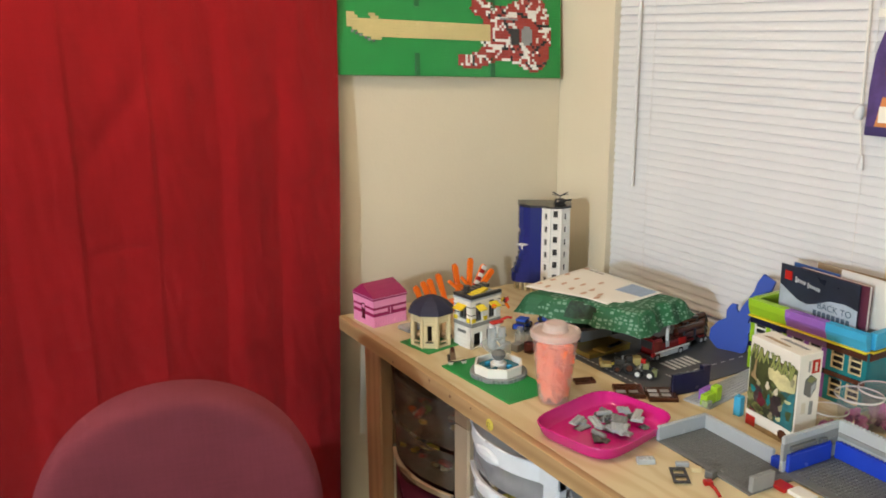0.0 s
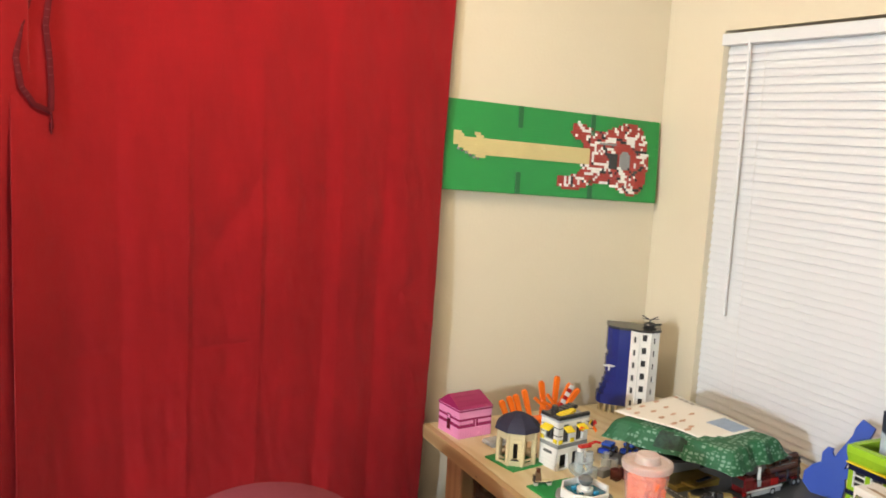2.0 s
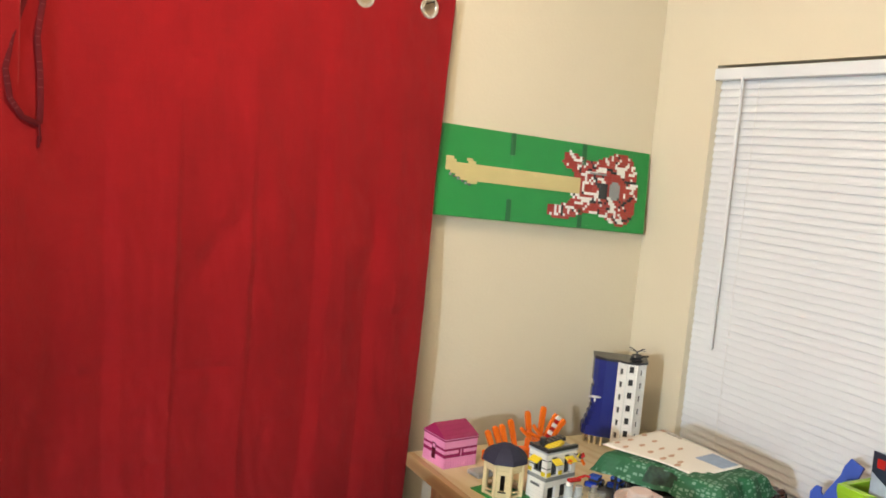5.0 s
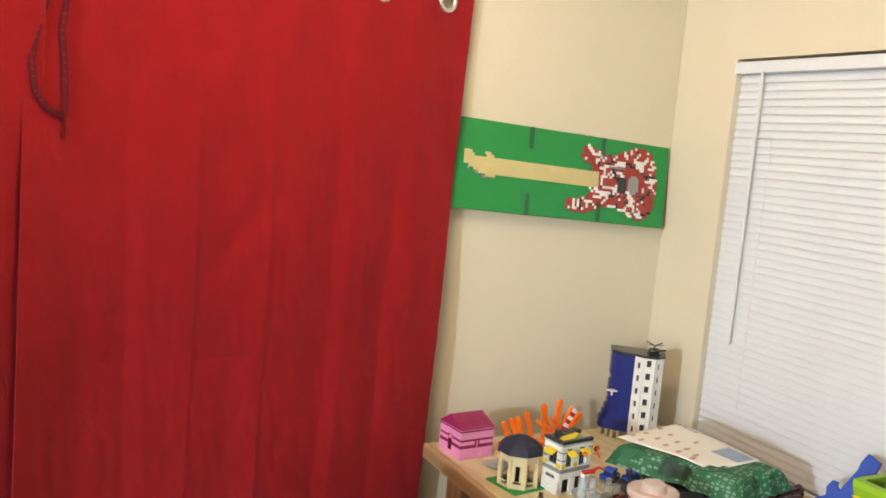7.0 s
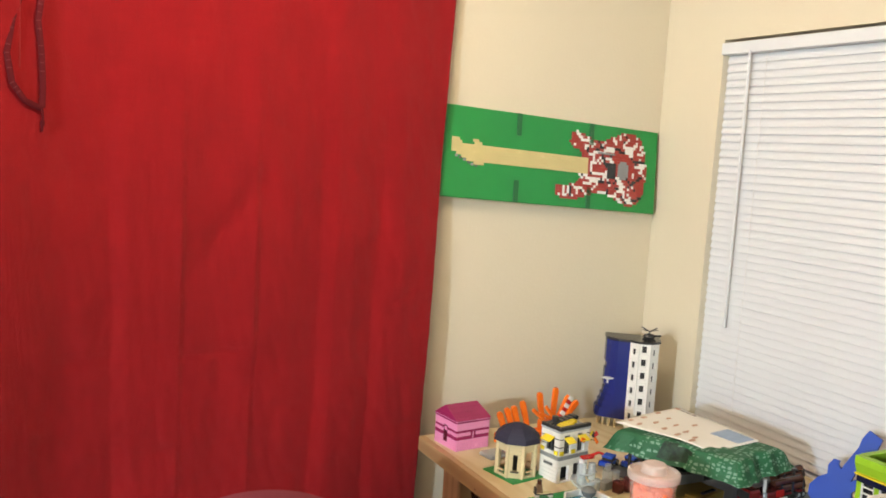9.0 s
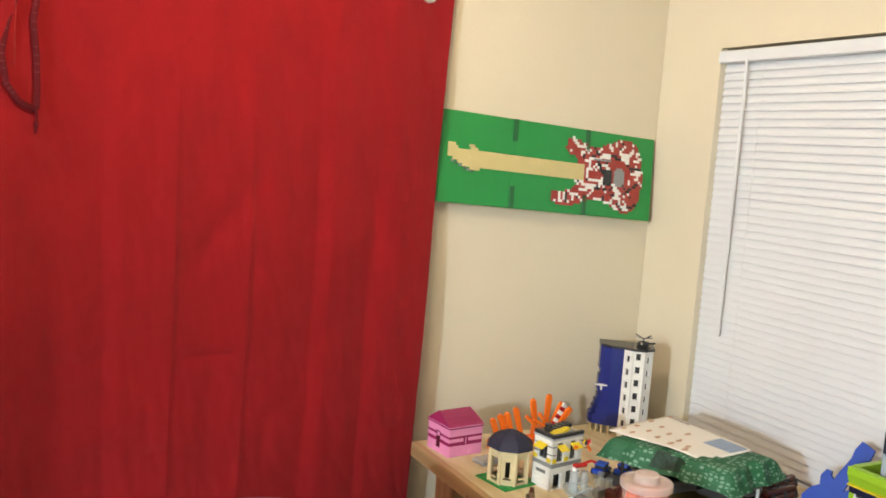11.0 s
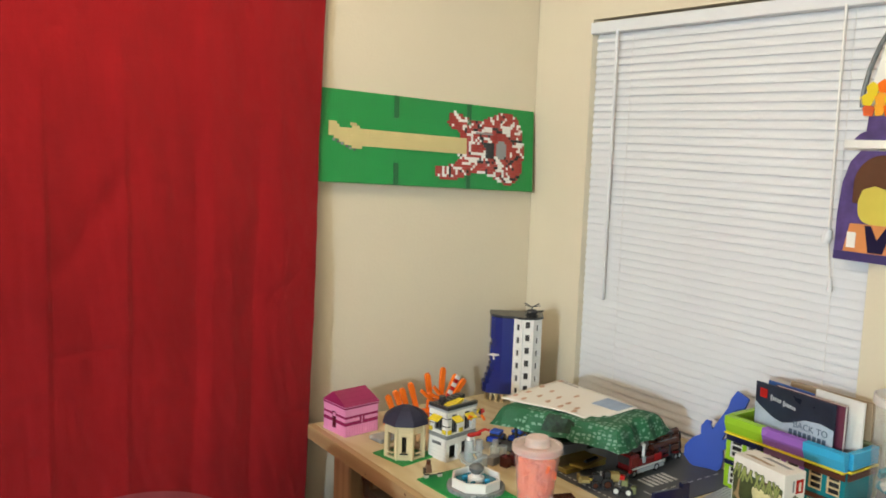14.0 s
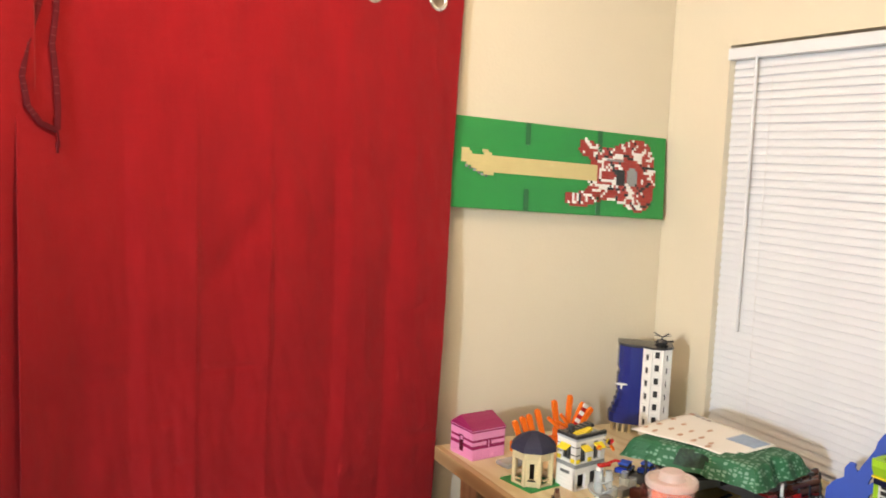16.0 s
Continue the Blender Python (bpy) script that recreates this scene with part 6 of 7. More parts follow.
part("north_wall", Geo().box((0.062, -0.004, 0.0165), (0.124, 0.008, 0.0290), 0.0008).studs(0.0, -0.008, 15, 1, 0.031), GREY, one)
part("east_wall", Geo().box((0.120, -0.092, 0.0165), (0.008, 0.166, 0.0290), 0.0008).studs(0.116, -0.175, 1, 20, 0.031), GREY, one)
part("south_stub", Geo().box((0.034, -0.226, 0.0165), (0.052, 0.010, 0.0290), 0.0008).studs(0.008, -0.230, 6, 1, 0.031), MIDGREY, one)
part("blue_brick", Geo().box((0.119, -0.186, 0.012), (0.0155, 0.020, 0.0192), 0.0008), BLUE, one)
two = lot(pose(1.292, 0.712, T, 0, 0, -3) @ Matrix.Diagonal((1, 1, 1.36, 1)), "taller grey toy-brick lot lined with blue bricks", 0.150, 0.220, 0.054, MIDGREY, 0.016)
part("north_wall", Geo().box((0.072, -0.004, 0.0100), (0.144, 0.008, 0.0160), 0.0008).box((0.072, -0.004, 0.0468), (0.144, 0.008, 0.0096), 0.0008).studs(0.0, -0.008, 18, 1, 0.0516), GREY, two)
part("dark_course", Geo().box((0.072, -0.0035, 0.0370), (0.144, 0.0076, 0.0100), 0.0008), MIDGREY, two)
part("grey_course", Geo().box((0.072, -0.0035, 0.0250), (0.144, 0.0076, 0.0140), 0.0008), MIDGREY, two)
part("blue_lining", Geo().box((0.062, -0.012, 0.0155), (0.110, 0.0078, 0.0240), 0.0008).studs(0.006, -0.016, 14, 1, 0.0275), BLUE, two)
part("blue_lining", Geo().box((0.130, -0.110, 0.0155), (0.0078, 0.190, 0.0240), 0.0008).studs(0.126, -0.205, 1, 23, 0.0275), BLUE, two)
part("east_wall", Geo().box((0.142, -0.112, 0.0290), (0.008, 0.206, 0.0520), 0.0008).studs(0.138, -0.215, 1, 25, 0.055), GREY, two)
part("dark_plate", Geo().box((0.046, -0.0105, 0.0350), (0.064, 0.0070, 0.0060), 0.0006).box((0.098, -0.0105, 0.0330), (0.016, 0.0070, 0.0060), 0.0006), DARKGREY, two)
part("dark_plate", Geo().box((0.1372, -0.150, 0.0440), (0.0040, 0.044, 0.0100), 0.0006), DARKGREY, two)
part("mid_course", Geo().box((0.1365, -0.110, 0.0352), (0.0040, 0.196, 0.0062), 0.0006), MIDGREY, two)
part("red_tile", Geo().box((-0.036, -0.040, 0.0026), (0.026, 0.030, 0.0050), 0.0005), RED, two)
part("white_tile", Geo().box((-0.028, -0.076, 0.0026), (0.028, 0.040, 0.0050), 0.0005), WHITE, two)


# ---- tray, cup and the loose bricks ----
def serving_tray():
    ob = thing("serving_tray", pose(1.136, 0.998, T, 0, 0, 12), "hot pink square plastic tray with a raised rounded rim", "tray")
    n = 72
    prof = [(0.78, 0.0030), (0.86, 0.0030), (0.93, 0.010), (0.975, 0.0245), (0.995, 0.0275), (1.0, 0.0255), (0.985, 0.0225), (0.945, 0.008), (0.875, 0.0), (0.78, 0.0)]
    vs = []
    for s, z in prof:
        for i in range(n):
            a = 2 * math.pi * i / n
            c, sn = math.cos(a), math.sin(a)
            e = 2 / 4.6
            vs.append((0.119 * s * math.copysign(abs(c) ** e, c), 0.096 * s * math.copysign(abs(sn) ** e, sn), z))
    k = len(prof)
    g = Geo().add(vs, [(r * n + i, r * n + (i + 1) % n, ((r + 1) % k) * n + (i + 1) % n, ((r + 1) % k) * n + i) for r in range(k - 1) for i in range(n)], None, True)
    g.add(vs[:n], [tuple(range(n))])
    g.add(vs[-n:], [tuple(range(n))[::-1]])
    part("dish", g, HOTPINK, ob)
    rim = [Vector(vs[4 * n + i % n]) for i in range(n + 1)]
    part("rolled_rim", Geo().tube([tuple(p) for p in rim], 0.0019, 8), HOTPINK, ob)
    return ob


serving_tray()

rnd = random.Random(11)
heap = {}
shapes = []
for nx, ny, h in ((2, 1, 0.0064), (4, 1, 0.0064), (4, 2, 0.0032), (6, 2, 0.0032), (4, 2, 0.0032), (6, 2, 0.0032), (3, 2, 0.0064), (2, 2, 0.0032), (8, 2, 0.0032), (4, 4, 0.0032)):
    me = Geo().box((0, 0, h / 2), (nx * 0.008 - 0.0002, ny * 0.008 - 0.0002, h), 0.0005).studs(-nx * 0.004, -ny * 0.004, nx, ny, h, n=6).mesh("toy_brick")
    shapes.append((me, nx * 0.008, ny * 0.008, h))
greys = {}
for k in range(90):
    me, w, d, h = rnd.choice(shapes)
    col = rnd.choice((GREY, GREY, MIDGREY, GREY, DARKGREY, MIDGREY))
    key = (me.name, col.name)
    if key not in greys:
        greys[key] = me.copy()
        greys[key].materials.clear()
        greys[key].materials.append(col)
    px, py = rnd.gauss(0.026, 0.036), rnd.gauss(-0.012, 0.028)
    px, py = max(-0.045, min(0.078, px)), max(-0.058, min(0.050, py))
    a = rnd.uniform(0, math.pi)
    ca, sa = math.cos(a), math.sin(a)
    cover = {(round((px + u * ca - v * sa) / 0.004), round((py + u * sa + v * ca) / 0.004)) for u in np.arange(-w / 2, w / 2 + 0.001, 0.003) for v in np.arange(-d / 2, d / 2 + 0.001, 0.003)}
    z = max(heap.get(c, 0.0) for c in cover)
    if z > 0.017:
        continue
    for c in cover:
        heap[c] = z + h * 0.92
    solid("toy_brick", greys[key], col, pose(1.136, 0.998, T + 0.0032, 0, 0, 12) @ pose(px, py, z, rnd.uniform(-7, 7) if z > 0.005 else 0, rnd.uniform(-7, 7) if z > 0.005 else 0, math.degrees(a)),
          "loose grey toy brick lying in the pink tray", "toy brick", "grey bricks in the tray")


def lidded_cup():
    at = pose(1.1405, 1.1625, T) @ Matrix.Diagonal((0.97, 0.97, 1.07, 1))
    ob = thing("plastic_cup", at, "frosted plastic cup with a knobbed lid, filled with orange bricks", "cup")
    prof = [(0.0, 0.0), (0.031, 0.0), (0.0332, 0.003), (0.0342, 0.010), (0.0490, 0.132), (0.0500, 0.140), (0.0490, 0.140), (0.0478, 0.132), (0.0330, 0.010), (0.030, 0.004), (0.0, 0.004)]
    part("beaker", Geo().lathe(prof, 48), FROST, ob)
    lid = [(0.0512, 0.137), (0.0530, 0.137), (0.0545, 0.139), (0.0545, 0.148), (0.0530, 0.1505), (0.0470, 0.1515), (0.0455, 0.1485), (0.0285, 0.1490), (0.0270, 0.1515), (0.0255, 0.1625), (0.0225, 0.1650), (0.0, 0.1655),
           (0.0, 0.1640), (0.0215, 0.1635), (0.0240, 0.1610), (0.0255, 0.1500), (0.0275, 0.1475), (0.0462, 0.1470), (0.0478, 0.1500), (0.0525, 0.1490), (0.0530, 0.1475), (0.0512, 0.137)]
    part("lid", Geo().lathe(lid, 48), LIDFROST, ob, "cloudy plastic lid with a hollow knob")
    return at


at = lidded_cup()
corals = []
for nx, ny, h in ((3, 2, 0.0096), (3, 2, 0.0064), (4, 1, 0.0096), (4, 2, 0.0064), (2, 1, 0.036)):
    me = Geo().box((0, 0, 0), (nx * 0.008, ny * 0.008, h), 0.0006).studs(-nx * 0.004, -ny * 0.004, nx, ny, h / 2, n=6).mesh("toy_brick")
    me.materials.append(CORAL)
    corals.append(me)
long_brick = Geo().box((0, 0, 0), (0.064, 0.016, 0.0096), 0.0006).studs(-0.032, -0.008, 8, 2, 0.0048, n=6).mesh("toy_brick")
long_brick.materials.append(CORAL)
for k in range(9):
    a, r = k * 2.4, 0.008 + 0.0155 * ((k * 7) % 9) / 9
    solid("toy_brick", long_brick, CORAL, at @ pose(r * math.cos(a), r * math.sin(a), rnd.uniform(0.042, 0.090), 0, 90 + rnd.uniform(-13, 13), math.degrees(a) + rnd.uniform(-30, 30)),
          "long neon orange toy brick standing in the frosted cup", "toy brick", "orange bricks in the cup")
for k in range(10):
    a, low = k * 2 * math.pi / 5 + rnd.uniform(-0.25, 0.25), k < 5
    r, z = (0.0240, rnd.uniform(0.044, 0.054)) if low else (0.0315, rnd.uniform(0.088, 0.095))
    solid("toy_brick", long_brick, CORAL, at @ pose(r * math.cos(a), r * math.sin(a), z, 0, 94 + rnd.uniform(-3, 3), math.degrees(a) + rnd.uniform(-7, 7)) @ pose(0, 0, 0, 0, 0, rnd.uniform(-20, 20)),
          "long neon orange toy brick standing in the frosted cup", "toy brick", "orange bricks in the cup")
for k in range(96):
    z = 0.014 + 0.113 * (k / 96)
    r = (0.0318 + (z / 0.13) * 0.0145 - 0.0152) * math.sqrt(rnd.uniform(0.55, 1.0))
    a = rnd.uniform(0, 2 * math.pi)
    solid("toy_brick", rnd.choice(corals), CORAL, at @ pose(r * math.cos(a), r * math.sin(a), z, rnd.uniform(0, 360), rnd.uniform(0, 360), rnd.uniform(0, 360)),
          "neon orange toy brick heaped in the frosted cup", "toy brick", "orange bricks in the cup")

# ---- loose pieces on the bare wood ----
solid("brown_tile", Geo().box((0, 0, 0.0032), (0.048, 0.024, 0.0064), 0.0006).studs(-0.024, -0.012, 6, 3, 0.0064), BROWN, pose(1.262, 1.207, T, 0, 0, -20), "small dark brown toy plate lying beside the cup", "toy plate")
solid("grey_plate", Geo().box((0, 0, 0.0048), (0.032, 0.016, 0.0096), 0.0005).studs(-0.016, -0.008, 4, 2, 0.0096), GREY, pose(1.117, 0.862, T, 0, 0, -28), "light grey two-by-four toy brick on the bare table", "toy brick")
grid = thing("dark_grille", pose(1.131, 0.792, T, 0, 0, 55), "flat black toy window grille lying on the table", "toy part")
part("frame", Geo().slab(0.052, 0.029, 0.0026, [(0.006, 0.005, 0.016, 0.019), (0.030, 0.005, 0.016, 0.019)], pose(-0.026, 0.0145, 0.0026, 90, 0, 0) @ Matrix.Diagonal((1, 1, 1, 1))), BLACK, grid)
solid("grey_slope", Geo().box((0, 0, 0.0048), (0.024, 0.008, 0.0096), 0.0006), GREY, pose(1.163, 0.817, T, 0, 0, -35), "light grey toy brick among loose parts", "toy brick")
solid("dark_brick", Geo().box((0, 0, 0.0070), (0.016, 0.016, 0.014), 0.0008).studs(-0.008, -0.008, 2, 2, 0.014), DARKGREY, pose(1.176, 0.762, T, 0, 0, 12), "dark grey toy brick among loose parts", "toy brick")
solid("tan_piece", Geo().box((0, 0, 0.004), (0.018, 0.010, 0.008), 0.001), TANLIGHT, pose(1.172, 0.792, T, 0, 0, -30), "tan toy piece among loose parts", "toy brick")
red = thing("red_tool", pose(1.150, 0.728, T, 0, 0, 60), "red bent toy tool lying on the table", "toy part")
part("handle", Geo().tube([(-0.024, 0, 0.003), (0.0, 0.0, 0.003), (0.016, 0.004, 0.003)], 0.0032, 8), RED, red)
part("head", Geo().box((0.020, 0.006, 0.004), (0.012, 0.016, 0.008), 0.001), RED, red)


# ---- blue guitar cut-out, organiser, booklets, game box ----
def guitar_cutout():
    out = [(0.0, 0.0), (0.034, -0.004), (0.058, 0.008), (0.068, 0.034), (0.060, 0.058), (0.050, 0.072), (0.056, 0.088), (0.050, 0.104), (0.040, 0.102), (0.036, 0.092), (0.034, 0.098), (0.033, 0.118), (0.034, 0.166),
           (0.040, 0.186), (0.036, 0.212), (0.003, 0.213), (0.001, 0.188), (0.006, 0.168), (0.003, 0.116), (0.004, 0.102), (-0.006, 0.106), (-0.010, 0.116), (-0.022, 0.112), (-0.024, 0.092), (-0.014, 0.074), (-0.026, 0.056), (-0.032, 0.030), (-0.022, 0.008)]
    m = Matrix.Translation((1.676, 1.203, T + 0.006)) @ pose(0, 0, 0, 0, 0, -68) @ pose(0, 0, 0, 76, 0, 0) @ pose(0, 0, 0, 0, 0, -24)
    ob = new("guitar_cutout", Geo().prism(out, -0.006, 0.006, m=None).mesh("guitar_cutout"))
    ob.data.materials.append(CUTBLUE)
    ob.matrix_basis = m
    bv = ob.modifiers.new("edge", "BEVEL")
    bv.width, bv.segments = 0.0015, 2
    return tagged(ob, "plain blue electric-guitar cut-out leaning against the window blind", "guitar cut-out")


guitar_cutout()


def organiser():
    ob = thing("desk_organiser", pose(1.640, 1.076, T, 0, 0, 0), "toy-brick desk organiser shaped like a row of coloured houses", "desk organiser")
    L, D = 0.291, 0.106
    spans = [(0.0, 0.098, LIME, "lime"), (0.0985, 0.198, PURPLE, "lavender"), (0.1985, L, AZURE, "azure")]
    lower = [LIME, PURPLE, TEAL]
    MAUVE = plastic("mauve", (0.20, 0.10, 0.20))
    front = pose(0, 0, 0, 0, 0, -90)
    for (a, b, mat, nm), low in zip(spans, lower):
        w = b - a
        part("rim", Geo().prism([(0.005, 0.1335), (0.005, 0.1715), (-0.0135, 0.1715), (-0.0135, 0.1555), (-0.0045, 0.1335)], 0, w, front @ pose(a, 0, 0) @ Matrix(((0, 0, 1, 0), (1, 0, 0, 0), (0, 1, 0, 0), (0, 0, 0, 1)))).studs(0.001, -0.004, int(w / 0.008), 1, 0.1715, front @ pose(a, 0, 0)), mat, ob, nm + " rim")
        holes = [(w * 0.12, 0.075, w * 0.32, 0.042), (w * 0.56, 0.075, w * 0.32, 0.042), (w * 0.12, 0.010, w * 0.32, 0.042), (w * 0.56, 0.010, w * 0.32, 0.042)]
        part("facade", Geo().slab(w, 0.128, 0.008, holes, front @ pose(a, 0, 0.0)), low, ob, nm + " house front")
        part("moulding", Geo().box((w / 2, -0.003, 0.1315), (w, 0.018, 0.0036), 0.0008, front @ pose(a, 0, 0)), YELLOW, ob)
        part("band", Geo().box((w / 2, -0.001, 0.1210), (w - 0.001, 0.004, 0.016), 0.0006, front @ pose(a, 0, 0)), NAVY if mat is LIME else (MAUVE if mat is PURPLE else BROWN), ob)
        part("band", Geo().box((w / 2, -0.002, 0.062), (w - 0.001, 0.006, 0.010), 0.0006, front @ pose(a, 0, 0)), BROWN if mat is AZURE else NAVY, ob)
        for x, z, ww, hh in holes:
            bars = [(0.0026, 0.0022 + k * hh / 3, ww - 0.0052, hh / 3 - 0.0030) for k in range(3)]
            part("window", Geo().slab(ww, hh, 0.004, bars, front @ pose(a + x, 0.001, z)), TANLIGHT if mat is AZURE else WHITE, ob, "pale barred window")
    # Shade behind the house fronts, made as a black block.
    part("core", Geo().box((0.0105 + (D - 0.020) / 2, -L / 2, 0.063), (D - 0.021, L - 0.018, 0.126)), BLACKVOID, ob, "black core in place of the dark inside")
    part("side_wall", Geo().box((D / 2 + 0.004, -L + 0.004, 0.0645), (D - 0.009, 0.008, 0.129), 0.0008), TEAL, ob)
    part("side_wall", Geo().box((D / 2 + 0.004, -0.004, 0.0645), (D - 0.009, 0.008, 0.129), 0.0008), LIME, ob)
    part("side_rim", Geo().box((D / 2 + 0.006, -L + 0.002, 0.153), (D - 0.010, 0.016, 0.036), 0.0015), AZURE, ob)
    part("side_rim", Geo().box((D / 2 + 0.006, -0.002, 0.153), (D - 0.010, 0.016, 0.036), 0.0015), LIME, ob)
    part("back_rim", Geo().box((D + 0.006, -L / 2, 0.0860), (0.010, L + 0.010, 0.170), 0.0015), OLIVE, ob)
    part("moulding", Geo().box((D / 2 + 0.004, -L - 0.003, 0.1315), (D - 0.002, 0.010, 0.0036), 0.0008), YELLOW, ob)
    part("band", Geo().box((D / 2 + 0.004, -L - 0.001, 0.1205), (D - 0.004, 0.004, 0.018), 0.0006), BROWN, ob)
    part("floor", Geo().box((D / 2 + 0.004, -L / 2, 0.128), (D - 0.012, L - 0.018, 0.0032)), DARKGREY, ob)
    return ob


organiser()


def booklet(m, w, h, t, cover, label, group="booklets in the organiser"):
    ob = thing("booklet", m, label, "booklet", group)
    part("pages", Geo().box((w / 2, t / 2, h / 2), (w - 0.002, t - 0.0016, h - 0.002)), PAPER, ob)
    part("cover", Geo().box((w / 2, 0.0004, h / 2), (w, 0.0008, h)).box((w / 2, t - 0.0004, h / 2), (w, 0.0008, h)).box((0.0004, t / 2, h / 2), (0.0008, t - 0.0018, h)), cover, ob)
    return ob


COVERDARK = material("booklet_cover", (0.020, 0.028, 0.050), 0.3, 0.6, 14.0, 0.02, 120.0)
SNOW = material("cover_snow_print", (0.40, 0.47, 0.55), 0.35, 0.25, 22.0, 0.02, 140.0)
COVERTEXT = material("cover_text", (0.42, 0.44, 0.46), 0.4, 0.2, 60.0, 0.02, 300.0)
INK = material("cover_ink", (0.06, 0.10, 0.15), 0.4, 0.2, 60.0, 0.02, 300.0)
BZ = T + 0.1298
bk = booklet(pose(1.676, 1.033, BZ, 0, 0, -94) @ pose(0, 0, 0, 1, 0, 0), 0.202, 0.128, 0.003, COVERDARK, "glossy dark booklet with a snowy castle scene on its cover")
snow = [(0.0, 0.070), (0.0, 0.0), (0.200, 0.0), (0.200, 0.060), (0.17, 0.066), (0.13, 0.062), (0.10, 0.048), (0.075, 0.040), (0.05, 0.044), (0.025, 0.056)]
part("snow_scene", Geo().prism(snow[::-1], 0.0, 0.0003, pose(0.001, -0.0002, 0.012, 90, 0, 0)), SNOW, bk)
part("red_square", Geo().box((0.022, -0.0004, 0.105), (0.020, 0.0006, 0.021)), RED, bk)
for k in range(5):
    part("title_bar", Geo().box((0.043 + k * 0.0058, -0.0004, 0.100 - 0.0007 * k), (0.0042, 0.0006, 0.0075 if k else 0.014)), COVERTEXT, bk)
for k in range(6):
    part("title_bar", Geo().box((0.076 + k * 0.0056, -0.0004, 0.095 - 0.0007 * k), (0.0040, 0.0006, 0.0070 if k else 0.013)), COVERTEXT, bk)
writing("cover_words", "BACK TO", 0.0200, INK, bk, pose(0.146, -0.0008, 0.058, 90, 0, 0))
for k in range(8):
    part("word_bar", Geo().box((0.098 + k * 0.0118, -0.0006, 0.040), (0.0088, 0.0006, 0.0125)), INK, bk)
booklet(pose(1.682, 0.990, BZ, 0, 0, -94) @ pose(0, 0, 0, 0, 0, 0), 0.174, 0.127, 0.009, plastic("cover_maroon", (0.11, 0.025, 0.05), 0.35), "booklet with a dark red spine")
booklet(pose(1.700, 1.020, BZ, 0, 0, -94) @ pose(0, 0, 0, 0, 0, 0), 0.118, 0.129, 0.003, plastic("cover_blue", (0.03, 0.10, 0.32), 0.35), "thin booklet with a blue cover")
booklet(pose(1.706, 0.907, BZ, 0, 0, -94) @ pose(0, 0, 0, 0, 0, 0), 0.115, 0.137, 0.005, plastic("cover_white", (0.72, 0.70, 0.66), 0.4), "booklet with a white cover")
folder = thing("card_folder", pose(1.758, 1.002, T, 0, 0, -90), "plain brown card standing behind the organiser by the blind", "card")
part("sheet", Geo().box((0.098, 0.0015, 0.127), (0.196, 0.003, 0.254), 0.0006), material("brown_card", (0.34, 0.25, 0.155), 0.8, 0.08, 20.0, 0.1, 250.0), folder)


